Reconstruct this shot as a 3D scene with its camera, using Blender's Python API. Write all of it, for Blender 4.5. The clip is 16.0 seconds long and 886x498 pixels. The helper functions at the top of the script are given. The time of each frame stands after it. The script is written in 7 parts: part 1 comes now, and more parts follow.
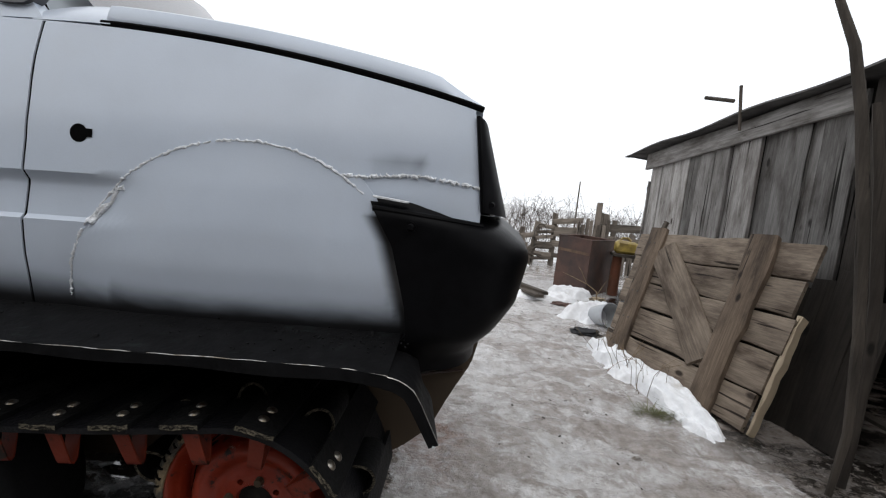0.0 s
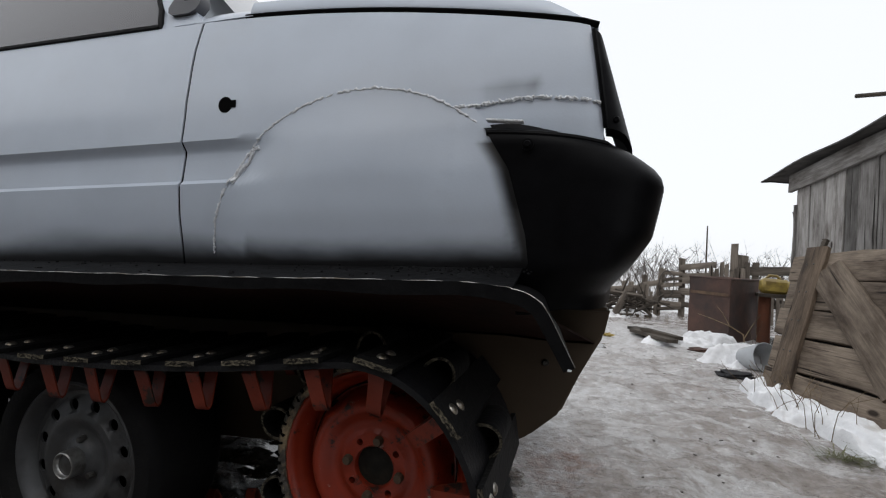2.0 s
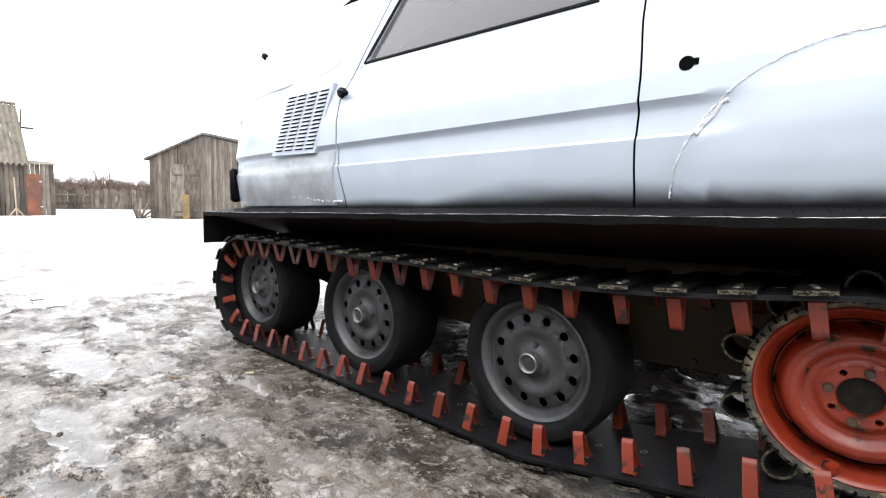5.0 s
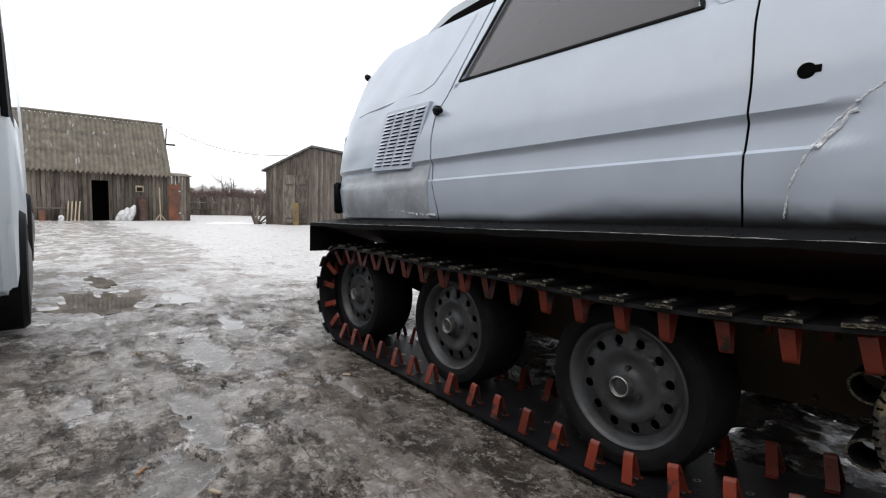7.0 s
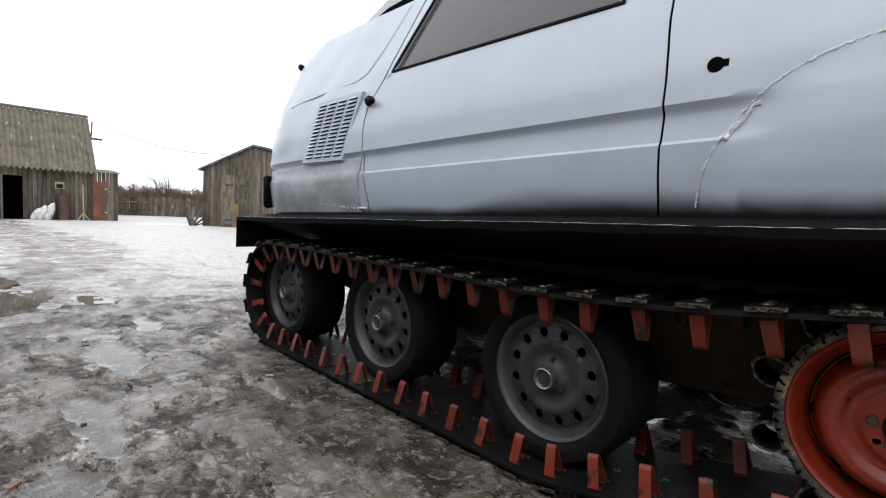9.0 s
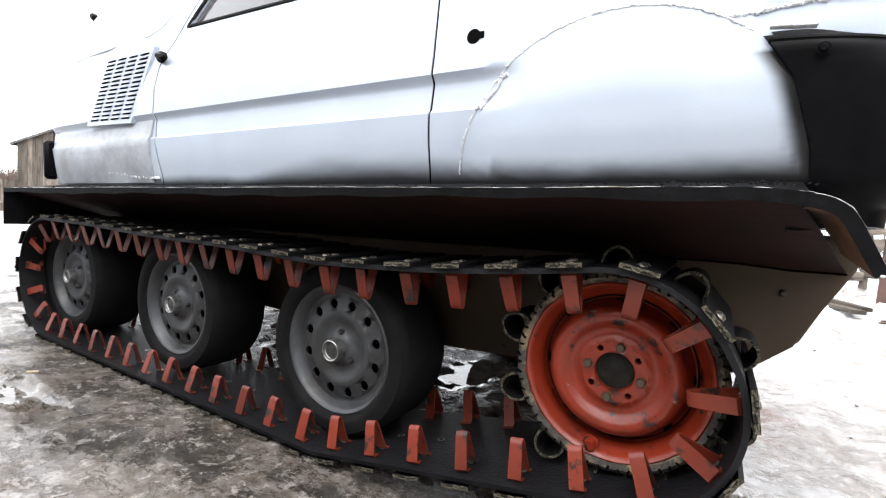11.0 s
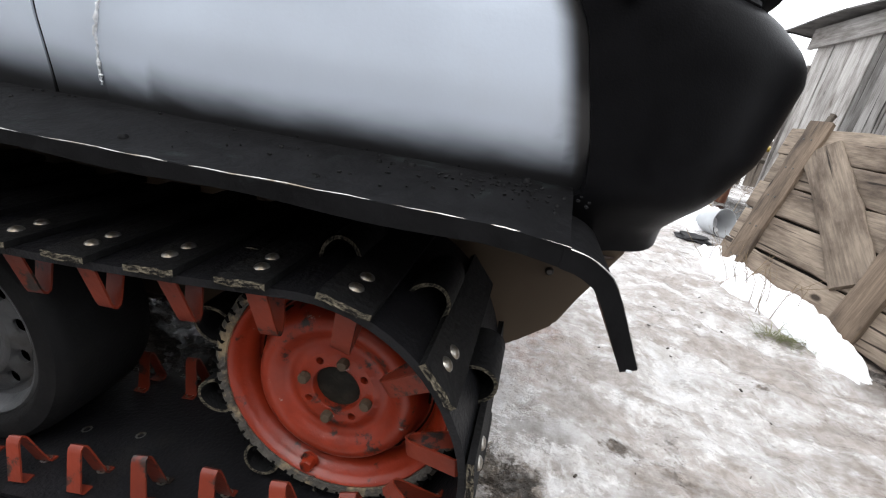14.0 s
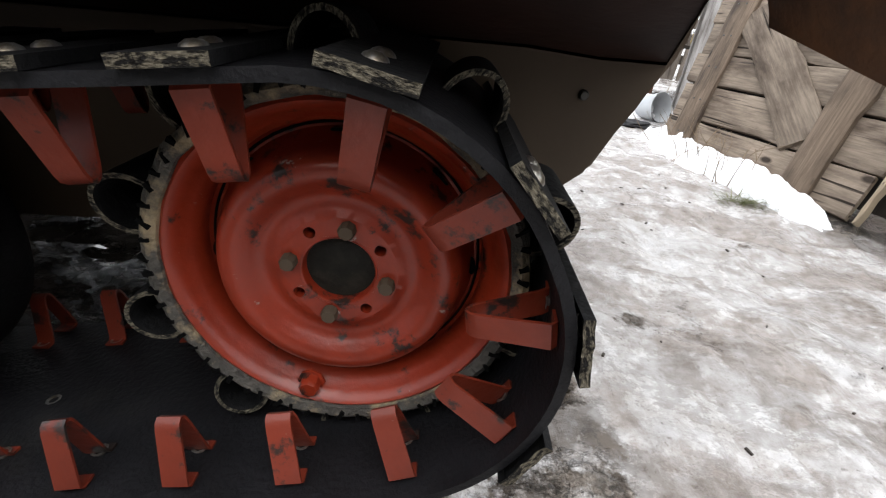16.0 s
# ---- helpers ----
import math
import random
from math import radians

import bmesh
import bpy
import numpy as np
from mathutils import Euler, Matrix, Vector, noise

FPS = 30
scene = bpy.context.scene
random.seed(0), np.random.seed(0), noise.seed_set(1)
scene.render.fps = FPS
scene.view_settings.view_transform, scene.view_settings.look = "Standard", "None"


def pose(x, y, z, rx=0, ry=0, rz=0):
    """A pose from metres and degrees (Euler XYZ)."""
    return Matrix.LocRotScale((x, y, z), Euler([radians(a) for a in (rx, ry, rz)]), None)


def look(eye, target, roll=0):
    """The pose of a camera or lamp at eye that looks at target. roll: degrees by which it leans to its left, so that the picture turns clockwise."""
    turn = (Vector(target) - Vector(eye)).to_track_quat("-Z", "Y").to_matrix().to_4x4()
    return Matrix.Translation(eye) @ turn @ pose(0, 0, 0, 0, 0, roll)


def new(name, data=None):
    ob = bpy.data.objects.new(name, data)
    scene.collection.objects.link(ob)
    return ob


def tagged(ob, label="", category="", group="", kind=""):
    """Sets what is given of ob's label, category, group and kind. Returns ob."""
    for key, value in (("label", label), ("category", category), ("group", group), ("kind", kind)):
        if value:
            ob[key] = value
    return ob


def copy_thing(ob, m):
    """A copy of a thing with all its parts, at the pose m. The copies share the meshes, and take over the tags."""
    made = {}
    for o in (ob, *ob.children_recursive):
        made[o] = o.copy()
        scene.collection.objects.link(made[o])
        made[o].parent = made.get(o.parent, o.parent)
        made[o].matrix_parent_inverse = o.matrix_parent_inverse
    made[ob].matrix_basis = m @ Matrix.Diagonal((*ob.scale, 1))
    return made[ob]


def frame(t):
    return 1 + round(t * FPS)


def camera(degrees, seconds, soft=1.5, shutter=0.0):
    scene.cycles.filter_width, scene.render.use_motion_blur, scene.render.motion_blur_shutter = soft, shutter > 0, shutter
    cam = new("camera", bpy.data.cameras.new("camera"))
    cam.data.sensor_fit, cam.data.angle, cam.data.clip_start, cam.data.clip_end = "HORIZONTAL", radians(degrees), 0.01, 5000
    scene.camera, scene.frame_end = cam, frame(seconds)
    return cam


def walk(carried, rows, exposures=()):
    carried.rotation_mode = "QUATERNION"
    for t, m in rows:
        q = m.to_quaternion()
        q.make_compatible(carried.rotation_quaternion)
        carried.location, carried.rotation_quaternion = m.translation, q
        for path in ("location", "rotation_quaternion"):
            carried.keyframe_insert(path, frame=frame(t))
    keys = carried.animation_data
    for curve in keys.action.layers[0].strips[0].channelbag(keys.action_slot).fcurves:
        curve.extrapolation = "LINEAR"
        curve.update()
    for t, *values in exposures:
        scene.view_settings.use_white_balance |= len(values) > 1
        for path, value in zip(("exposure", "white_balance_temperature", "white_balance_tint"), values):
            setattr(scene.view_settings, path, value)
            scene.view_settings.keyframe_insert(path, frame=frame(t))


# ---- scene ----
cam = camera(86.0, 16.0, soft=1.2)
# seconds, x, y, z, yaw to the left, pitch up, roll
ROWS = [
    (0.0, 0.340, -0.846, 0.973, 2.12, -6.32, 6.48),
    (0.5, 0.378, -0.868, 0.877, 3.73, -2.91, 5.04),
    (1.0, 0.384, -0.875, 0.785, 7.26, -3.90, 4.45),
    (1.5, 0.366, -0.844, 0.744, 11.54, -1.92, 5.04),
    (2.0, 0.340, -0.805, 0.731, 16.07, 0.85, 3.15),
    (2.5, 0.315, -0.822, 0.719, 17.62, -2.68, 4.34),
    (3.0, 0.248, -0.857, 0.696, 20.62, -5.67, 5.79),
    (3.5, 0.170, -0.914, 0.687, 24.02, -6.52, 6.60),
    (4.0, 0.095, -0.962, 0.651, 28.11, -5.25, 6.31),
    (4.5, -0.005, -1.068, 0.651, 31.70, -5.14, 5.00),
    (5.0, -0.070, -1.199, 0.696, 39.43, -6.30, 2.15),
    (5.2, -0.062, -1.222, 0.694, 42.40, -5.90, 2.00),
    (7.3, -0.048, -1.201, 0.722, 50.63, -5.84, 2.19),
    (7.5, -0.047, -1.171, 0.709, 49.42, -5.42, 2.61),
    (8.0, -0.043, -1.139, 0.705, 48.47, -5.41, 2.16),
    (10.3, 0.021, -1.088, 0.642, 36.90, -4.37, 4.33),
    (10.5, 0.065, -1.018, 0.646, 35.91, -5.23, 3.86),
    (11.0, 0.145, -0.962, 0.632, 29.77, -4.84, 4.43),
    (11.5, 0.213, -0.907, 0.662, 23.87, -6.58, 5.08),
    (12.0, 0.288, -0.862, 0.672, 20.12, -7.49, 5.83),
    (12.5, 0.343, -0.813, 0.679, 16.34, -8.90, 6.71),
    (13.0, 0.315, -0.802, 0.704, 13.77, -9.63, 7.73),
    (13.5, 0.215, -0.753, 0.817, 12.60, -16.41, 9.92),
    (14.0, 0.201, -0.561, 0.819, 8.39, -20.84, 11.28),
    (14.5, 0.166, -0.431, 0.729, 5.04, -24.26, 9.19),
    (15.0, 0.160, -0.414, 0.638, -0.36, -25.28, 8.06),
    (15.5, 0.123, -0.423, 0.605, -3.57, -27.06, 8.33),
    (16.0, 0.088, -0.423, 0.598, -2.10, -27.07, 7.64),
]
EXPOSURES = [(0.0, 0.07), (0.4, -0.13), (1.0, -0.3), (2.0, -0.17), (2.5, 0.02), (3.0, 0.6), (3.5, 1.4), (4.0, 1.65), (4.5, 1.7), (5.2, 1.65), (7.3, 0.35), (8.2, 0.4), (10.3, 0.9), (10.6, 1.15), (11.0, 1.78), (12.0, 1.8), (12.5, 1.5), (13.4, 1.22), (14.5, 1.31), (15.0, 1.27), (16.0, 1.23)]
walk(cam, [(t, pose(x, y, z, 90 + pitch, 0, yaw) @ pose(0, 0, 0, 0, 0, roll)) for t, x, y, z, yaw, pitch, roll in ROWS], EXPOSURES)

# ---------------------------------------------------------------- light: a bright overcast winter sky
world = bpy.data.worlds.new("overcast_sky")
scene.world = world
world.use_nodes = True
wn = world.node_tree.nodes
wl = world.node_tree.links
wn.clear()
sky = wn.new("ShaderNodeTexSky")
sky.sky_type = "NISHITA"
sky.sun_disc = False
sky.sun_elevation = radians(32)
sky.sun_rotation = radians(200)
sky.dust_density = 4.0
haze = wn.new("ShaderNodeMix")
haze.data_type = "RGBA"
haze.inputs["Factor"].default_value = 0.88
haze.inputs["B"].default_value = (12.0, 12.3, 12.8, 1)
bg = wn.new("ShaderNodeBackground")
bg.inputs["Strength"].default_value = 0.10
wout = wn.new("ShaderNodeOutputWorld")
wl.new(sky.outputs[0], haze.inputs["A"])
wl.new(haze.outputs["Result"], bg.inputs["Color"])
wl.new(bg.outputs[0], wout.inputs[0])
sun = new("sun", bpy.data.lights.new("sun", "SUN"))
sun.data.energy = 0.7
sun.data.angle = radians(40)
sun.data.color = (1.0, 0.97, 0.93)
sun.matrix_world = look((1.5, -3.5, 9), (0, 0, 0))


# ---------------------------------------------------------------- materials
def material(name, base, rough=0.6, metal=0.0, vary=0.15, scale=8.0, second=None, second_scale=2.0, second_at=(0.45, 0.6), bump=0.0, bump_scale=60.0, spec=0.5, per_object=0.0, stretch=(1, 1, 1), coat=0.0, second_rough=None):
    """A surface with fine grain, a second colour in patches, and relief, at sizes in metres."""
    m = bpy.data.materials.new(name)
    m.use_nodes = True
    nt, ln = m.node_tree.nodes, m.node_tree.links
    b = nt["Principled BSDF"]
    b.inputs["Roughness"].default_value = rough
    b.inputs["Metallic"].default_value = metal
    b.inputs["Specular IOR Level"].default_value = spec
    b.inputs["Coat Weight"].default_value = coat
    b.inputs["Coat Roughness"].default_value = 0.12
    tc = nt.new("ShaderNodeTexCoord")
    mp = nt.new("ShaderNodeMapping")
    mp.inputs["Scale"].default_value = stretch
    ln.new(tc.outputs["Object"], mp.inputs["Vector"])
    n1 = nt.new("ShaderNodeTexNoise")
    n1.inputs["Scale"].default_value = scale
    n1.inputs["Detail"].default_value = 6
    ln.new(mp.outputs[0], n1.inputs["Vector"])
    lo = tuple(c * (1 - vary) for c in base)
    hi = tuple(min(1, c * (1 + vary)) for c in base)
    r1 = nt.new("ShaderNodeValToRGB")
    r1.color_ramp.elements[0].position, r1.color_ramp.elements[1].position = 0.3, 0.7
    r1.color_ramp.elements[0].color = (*lo, 1)
    r1.color_ramp.elements[1].color = (*hi, 1)
    ln.new(n1.outputs["Fac"], r1.inputs["Fac"])
    col = r1.outputs["Color"]
    if second:
        n2 = nt.new("ShaderNodeTexNoise")
        n2.inputs["Scale"].default_value = second_scale
        n2.inputs["Detail"].default_value = 8
        n2.inputs["Roughness"].default_value = 0.65
        ln.new(mp.outputs[0], n2.inputs["Vector"])
        r2 = nt.new("ShaderNodeValToRGB")
        r2.color_ramp.elements[0].position, r2.color_ramp.elements[1].position = second_at
        ln.new(n2.outputs["Fac"], r2.inputs["Fac"])
        mx = nt.new("ShaderNodeMix")
        mx.data_type = "RGBA"
        ln.new(r2.outputs["Color"], mx.inputs["Factor"])
        ln.new(col, mx.inputs["A"])
        mx.inputs["B"].default_value = (*second, 1)
        col = mx.outputs["Result"]
        if second_rough is not None:
            mr = nt.new("ShaderNodeMapRange")
            mr.inputs["To Min"].default_value = rough
            mr.inputs["To Max"].default_value = second_rough
            ln.new(r2.outputs["Color"], mr.inputs["Value"])
            ln.new(mr.outputs[0], b.inputs["Roughness"])
    if per_object:
        oi = nt.new("ShaderNodeObjectInfo")
        mr = nt.new("ShaderNodeMapRange")
        mr.inputs["To Min"].default_value = 1 - per_object
        mr.inputs["To Max"].default_value = 1 + per_object
        ln.new(oi.outputs["Random"], mr.inputs["Value"])
        vm = nt.new("ShaderNodeVectorMath")
        vm.operation = "SCALE"
        ln.new(col, vm.inputs[0])
        ln.new(mr.outputs[0], vm.inputs["Scale"])
        col = vm.outputs[0]
    ln.new(col, b.inputs["Base Color"])
    if bump:
        n3 = nt.new("ShaderNodeTexNoise")
        n3.inputs["Scale"].default_value = bump_scale
        n3.inputs["Detail"].default_value = 5
        ln.new(mp.outputs[0], n3.inputs["Vector"])
        bp = nt.new("ShaderNodeBump")
        bp.inputs["Strength"].default_value = bump
        bp.inputs["Distance"].default_value = 0.01
        ln.new(n3.outputs["Fac"], bp.inputs["Height"])
        ln.new(bp.outputs[0], b.inputs["Normal"])
    return m


M = {}
M["rubber"] = material("black_rubber", (0.006, 0.006, 0.0065), 0.7, spec=0.16, vary=0.35, scale=25, second=(0.016, 0.015, 0.0135), second_scale=9, second_at=(0.56, 0.8), bump=0.35, bump_scale=90)
M["belt"] = material("conveyor_belt_rubber", (0.006, 0.006, 0.0072), 0.50, spec=0.22, vary=0.3, scale=20, second=(0.016, 0.0155, 0.0145), second_scale=7, second_at=(0.55, 0.8), bump=0.25, bump_scale=140)
M["tyre"] = material("tyre_rubber", (0.0065, 0.0065, 0.007), 0.75, spec=0.12, vary=0.25, scale=18, second=(0.014, 0.0135, 0.013), second_scale=6, second_at=(0.5, 0.8), bump=0.2, bump_scale=120)
M["cord"] = material("tan_fabric_cord", (0.15, 0.132, 0.098), 0.95, spec=0.1, vary=0.5, scale=420, second=(0.015, 0.014, 0.013), second_scale=230, second_at=(0.44, 0.56), bump=0.8, bump_scale=420, stretch=(0.45, 1, 1.4))


def red_paint(name, base, grime_at, chip_at, per_object=0.0, rough=0.36):
    """Brushed red paint with oily grime, black scuffs and grey chips."""
    m = material(name, base, rough, vary=0.22, scale=9, second=tuple(c * 0.5 for c in base), second_scale=5, second_at=(0.46, 0.72), bump=0.12, bump_scale=70, per_object=per_object, coat=0.12, spec=0.4)
    nt, ln = m.node_tree.nodes, m.node_tree.links
    b = nt["Principled BSDF"]
    col = b.inputs["Base Color"].links[0].from_socket
    tc = nt.new("ShaderNodeTexCoord")
    oi = nt.new("ShaderNodeObjectInfo")
    sh = nt.new("ShaderNodeVectorMath")
    sh.operation = "SCALE"
    sh.inputs[0].default_value = (3.1, 5.3, 4.7)
    ln.new(oi.outputs["Random"], sh.inputs["Scale"])
    ad = nt.new("ShaderNodeVectorMath")
    ln.new(tc.outputs["Object"], ad.inputs[0])
    ln.new(sh.outputs[0], ad.inputs[1])
    for scale, detail, lim, tone in ((16, 9, grime_at, (0.018, 0.012, 0.010)), (42, 5, chip_at, (0.30, 0.27, 0.25))):
        n = nt.new("ShaderNodeTexNoise")
        n.inputs["Scale"].default_value = scale
        n.inputs["Detail"].default_value = detail
        n.inputs["Roughness"].default_value = 0.68
        ln.new(ad.outputs[0], n.inputs["Vector"])
        r = nt.new("ShaderNodeMapRange")
        r.inputs["From Min"].default_value = lim
        r.inputs["From Max"].default_value = lim + 0.05
        ln.new(n.outputs["Fac"], r.inputs["Value"])
        x = nt.new("ShaderNodeMix")
        x.data_type = "RGBA"
        x.inputs["B"].default_value = (*tone, 1)
        ln.new(r.outputs[0], x.inputs["Factor"])
        ln.new(col, x.inputs["A"])
        col = x.outputs["Result"]
    ln.new(col, b.inputs["Base Color"])
    return m


M["red"] = red_paint("orange_red_paint", (0.24, 0.025, 0.0085), 0.565, 0.665)
M["red_bar"] = red_paint("scuffed_red_paint", (0.150, 0.021, 0.009), 0.555, 0.69, 0.35, 0.45)
M["grey_rim"] = material("grey_silver_wheel_paint", (0.062, 0.064, 0.068), 0.42, 0.25, vary=0.3, scale=22, second=(0.030, 0.028, 0.026), second_scale=11, second_at=(0.46, 0.66), bump=0.12, bump_scale=90)
M["steel"] = material("worn_bare_steel", (0.42, 0.41, 0.39), 0.35, 0.9, vary=0.3, scale=60, second=(0.2, 0.17, 0.13), second_scale=40, bump=0.1)
M["bright_steel"] = material("turned_bright_steel", (0.34, 0.34, 0.33), 0.32, 0.9, vary=0.2, scale=80, second=(0.22, 0.21, 0.20), second_scale=50, second_at=(0.5, 0.7), bump=0.05)
M["dark_steel"] = material("oily_dark_steel", (0.05, 0.048, 0.045), 0.5, 0.5, vary=0.3, scale=40, bump=0.2)
M["black_paint"] = material("black_sprayed_steel", (0.006, 0.006, 0.0065), 0.55, spec=0.05, vary=0.3, scale=30, second=(0.014, 0.017, 0.017), second_scale=26, second_at=(0.6, 0.74), bump=0.18, bump_scale=70, second_rough=0.7)
M["plastic"] = material("matt_black_plastic", (0.0030, 0.0030, 0.0035), 0.40, spec=0.05, vary=0.2, scale=60, second=(0.007, 0.007, 0.008), second_scale=5, second_at=(0.45, 0.8), bump=0.06, bump_scale=500)
M["lamp_black"] = material("smooth_black_lamp", (0.008, 0.008, 0.009), 0.5, spec=0.04, vary=0.2, scale=20)
M["hull"] = material("khaki_brown_primer", (0.072, 0.053, 0.036), 0.6, spec=0.2, vary=0.12, scale=5, second=(0.06, 0.04, 0.028), second_scale=3, second_at=(0.5, 0.8), bump=0.06, bump_scale=40)
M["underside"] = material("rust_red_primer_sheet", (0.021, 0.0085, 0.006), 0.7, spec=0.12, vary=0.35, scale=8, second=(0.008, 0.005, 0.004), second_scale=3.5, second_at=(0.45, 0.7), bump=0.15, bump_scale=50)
M["litter_brown"] = material("soaked_tan_paper", (0.30, 0.15, 0.07), 0.8, vary=0.3, scale=90, second=(0.10, 0.06, 0.04), second_scale=60)
M["bore"] = material("dirty_dark_metal", (0.010, 0.009, 0.007), 0.7, spec=0.2, vary=0.4, scale=60, second=(0.024, 0.021, 0.015), second_scale=30, second_at=(0.5, 0.7), bump=0.3, bump_scale=120)
M["gap"] = material("dark_seam", (0.004, 0.004, 0.004), 0.9, vary=0.1, spec=0.02)
M["filler"] = material("dull_filler_and_primer", (0.40, 0.42, 0.45), 0.42, vary=0.15, scale=9, second=(0.27, 0.275, 0.285), second_scale=5, second_at=(0.48, 0.66), bump=0.15, bump_scale=40, spec=0.3)
M["grey_plastic"] = material("grey_plastic", (0.075, 0.075, 0.082), 0.5, spec=0.3, vary=0.1)
M["weld"] = material("painted_weld_bead", (0.72, 0.74, 0.77), 0.40, vary=0.2, scale=120, second=(0.52, 0.535, 0.55), second_scale=80, bump=0.5, bump_scale=220)
M["tank"] = material("rusty_sheet_iron", (0.085, 0.042, 0.030), 0.7, vary=0.3, scale=5, second=(0.035, 0.022, 0.019), second_scale=2.2, second_at=(0.42, 0.65), bump=0.2, bump_scale=60)


def wood_material(name, base, dark, lengthwise, per_object=0.25, knots=True, size=1.0):
    """Weathered timber: fibres along one axis, stains, knots and checks."""
    m = bpy.data.materials.new(name)
    m.use_nodes = True
    nt, ln = m.node_tree.nodes, m.node_tree.links
    b = nt["Principled BSDF"]
    b.inputs["Roughness"].default_value = 0.88
    b.inputs["Specular IOR Level"].default_value = 0.25
    tc = nt.new("ShaderNodeTexCoord")
    oi = nt.new("ShaderNodeObjectInfo")
    shift = nt.new("ShaderNodeVectorMath")
    shift.operation = "SCALE"
    shift.inputs[0].default_value = (7.3, 11.1, 5.7)
    ln.new(oi.outputs["Random"], shift.inputs["Scale"])
    add = nt.new("ShaderNodeVectorMath")
    ln.new(tc.outputs["Object"], add.inputs[0])
    ln.new(shift.outputs[0], add.inputs[1])

    def noise_along(scale, ratio, detail, rough):
        mp = nt.new("ShaderNodeMapping")
        s = [1.0, 1.0, 1.0]
        s["xyz".index(lengthwise)] = 1.0 / ratio
        mp.inputs["Scale"].default_value = s
        ln.new(add.outputs[0], mp.inputs["Vector"])
        n = nt.new("ShaderNodeTexNoise")
        n.inputs["Scale"].default_value = scale / size
        n.inputs["Detail"].default_value = detail
        n.inputs["Roughness"].default_value = rough
        ln.new(mp.outputs[0], n.inputs["Vector"])
        return n.outputs["Fac"]

    def ramp(v, a, c):
        r = nt.new("ShaderNodeMapRange")
        r.inputs["From Min"].default_value = a
        r.inputs["From Max"].default_value = c
        ln.new(v, r.inputs["Value"])
        return r.outputs[0]

    def mix(f, a, c):
        x = nt.new("ShaderNodeMix")
        x.data_type = "RGBA"
        for socket, v in (("Factor", f), ("A", a), ("B", c)):
            if isinstance(v, tuple):
                x.inputs[socket].default_value = (*v, 1)
            else:
                ln.new(v, x.inputs[socket])
        return x.outputs["Result"]

    fibre = noise_along(110, 22, 4, 0.6)
    blotch = noise_along(9, 3.5, 7, 0.65)
    crack = noise_along(34, 30, 3, 0.5)
    col = mix(ramp(fibre, 0.35, 0.68), base, tuple(c * 0.62 for c in base))
    col = mix(ramp(blotch, 0.42, 0.68), col, dark)
    col = mix(ramp(crack, 0.64, 0.70), col, tuple(c * 0.3 for c in dark))
    if knots:
        mp = nt.new("ShaderNodeMapping")
        s = [1.0, 1.0, 1.0]
        s["xyz".index(lengthwise)] = 0.5
        mp.inputs["Scale"].default_value = s
        ln.new(add.outputs[0], mp.inputs["Vector"])
        v = nt.new("ShaderNodeTexVoronoi")
        v.inputs["Scale"].default_value = 7.0 / size
        ln.new(mp.outputs[0], v.inputs["Vector"])
        col = mix(ramp(v.outputs["Distance"], 0.13, 0.07), col, tuple(c * 0.45 for c in dark))
    mr = nt.new("ShaderNodeMapRange")
    mr.inputs["To Min"].default_value = 1 - per_object
    mr.inputs["To Max"].default_value = 1 + per_object
    ln.new(oi.outputs["Random"], mr.inputs["Value"])
    vm = nt.new("ShaderNodeVectorMath")
    vm.operation = "SCALE"
    ln.new(col, vm.inputs[0])
    ln.new(mr.outputs[0], vm.inputs["Scale"])
    ln.new(vm.outputs[0], b.inputs["Base Color"])
    bp = nt.new("ShaderNodeBump")
    bp.inputs["Strength"].default_value = 0.55
    bp.inputs["Distance"].default_value = 0.006 * size
    ln.new(fibre, bp.inputs["Height"])
    ln.new(bp.outputs[0], b.inputs["Normal"])
    return m


M["wood"] = wood_material("grey_weathered_planks", (0.36, 0.345, 0.33), (0.085, 0.073, 0.064), "z", 0.5)
# old wood with the shade of bay and door put into its colour
M["shaded_wood"] = wood_material("shade_darkened_wood", (0.045, 0.038, 0.032), (0.018, 0.015, 0.013), "z", 0.3)
M["door_wood"] = wood_material("brown_weathered_door_boards", (0.27, 0.218, 0.170), (0.066, 0.048, 0.036), "x", 0.2)
M["ledge_wood"] = wood_material("bark_edged_door_ledges", (0.20, 0.15, 0.11), (0.05, 0.037, 0.028), "x", 0.15)
M["dark_wood"] = wood_material("dark_old_wood", (0.095, 0.08, 0.066), (0.035, 0.03, 0.025), "z", 0.3)
M["far_wood"] = wood_material("grey_far_planks", (0.175, 0.148, 0.122), (0.055, 0.045, 0.037), "z", 0.42, False, 2.5)
M["slate"] = material("mossy_grey_corrugated_sheet", (0.135, 0.118, 0.092), 0.9, vary=0.3, scale=3, second=(0.20, 0.185, 0.16), second_scale=1.6, second_at=(0.56, 0.70), bump=0.3, bump_scale=10)
M["felt"] = material("dark_roofing_sheet", (0.06, 0.057, 0.055), 0.85, vary=0.3, scale=6, second=(0.12, 0.115, 0.11), second_scale=3, bump=0.3, bump_scale=30)
M["bucket"] = material("pale_grey_enamel", (0.45, 0.47, 0.49), 0.4, vary=0.15, scale=9, second=(0.2, 0.17, 0.13), second_scale=6, second_at=(0.6, 0.75))
M["ochre"] = material("dull_ochre_iron", (0.20, 0.135, 0.045), 0.7, vary=0.3, scale=4, second=(0.10, 0.07, 0.04), second_scale=2)
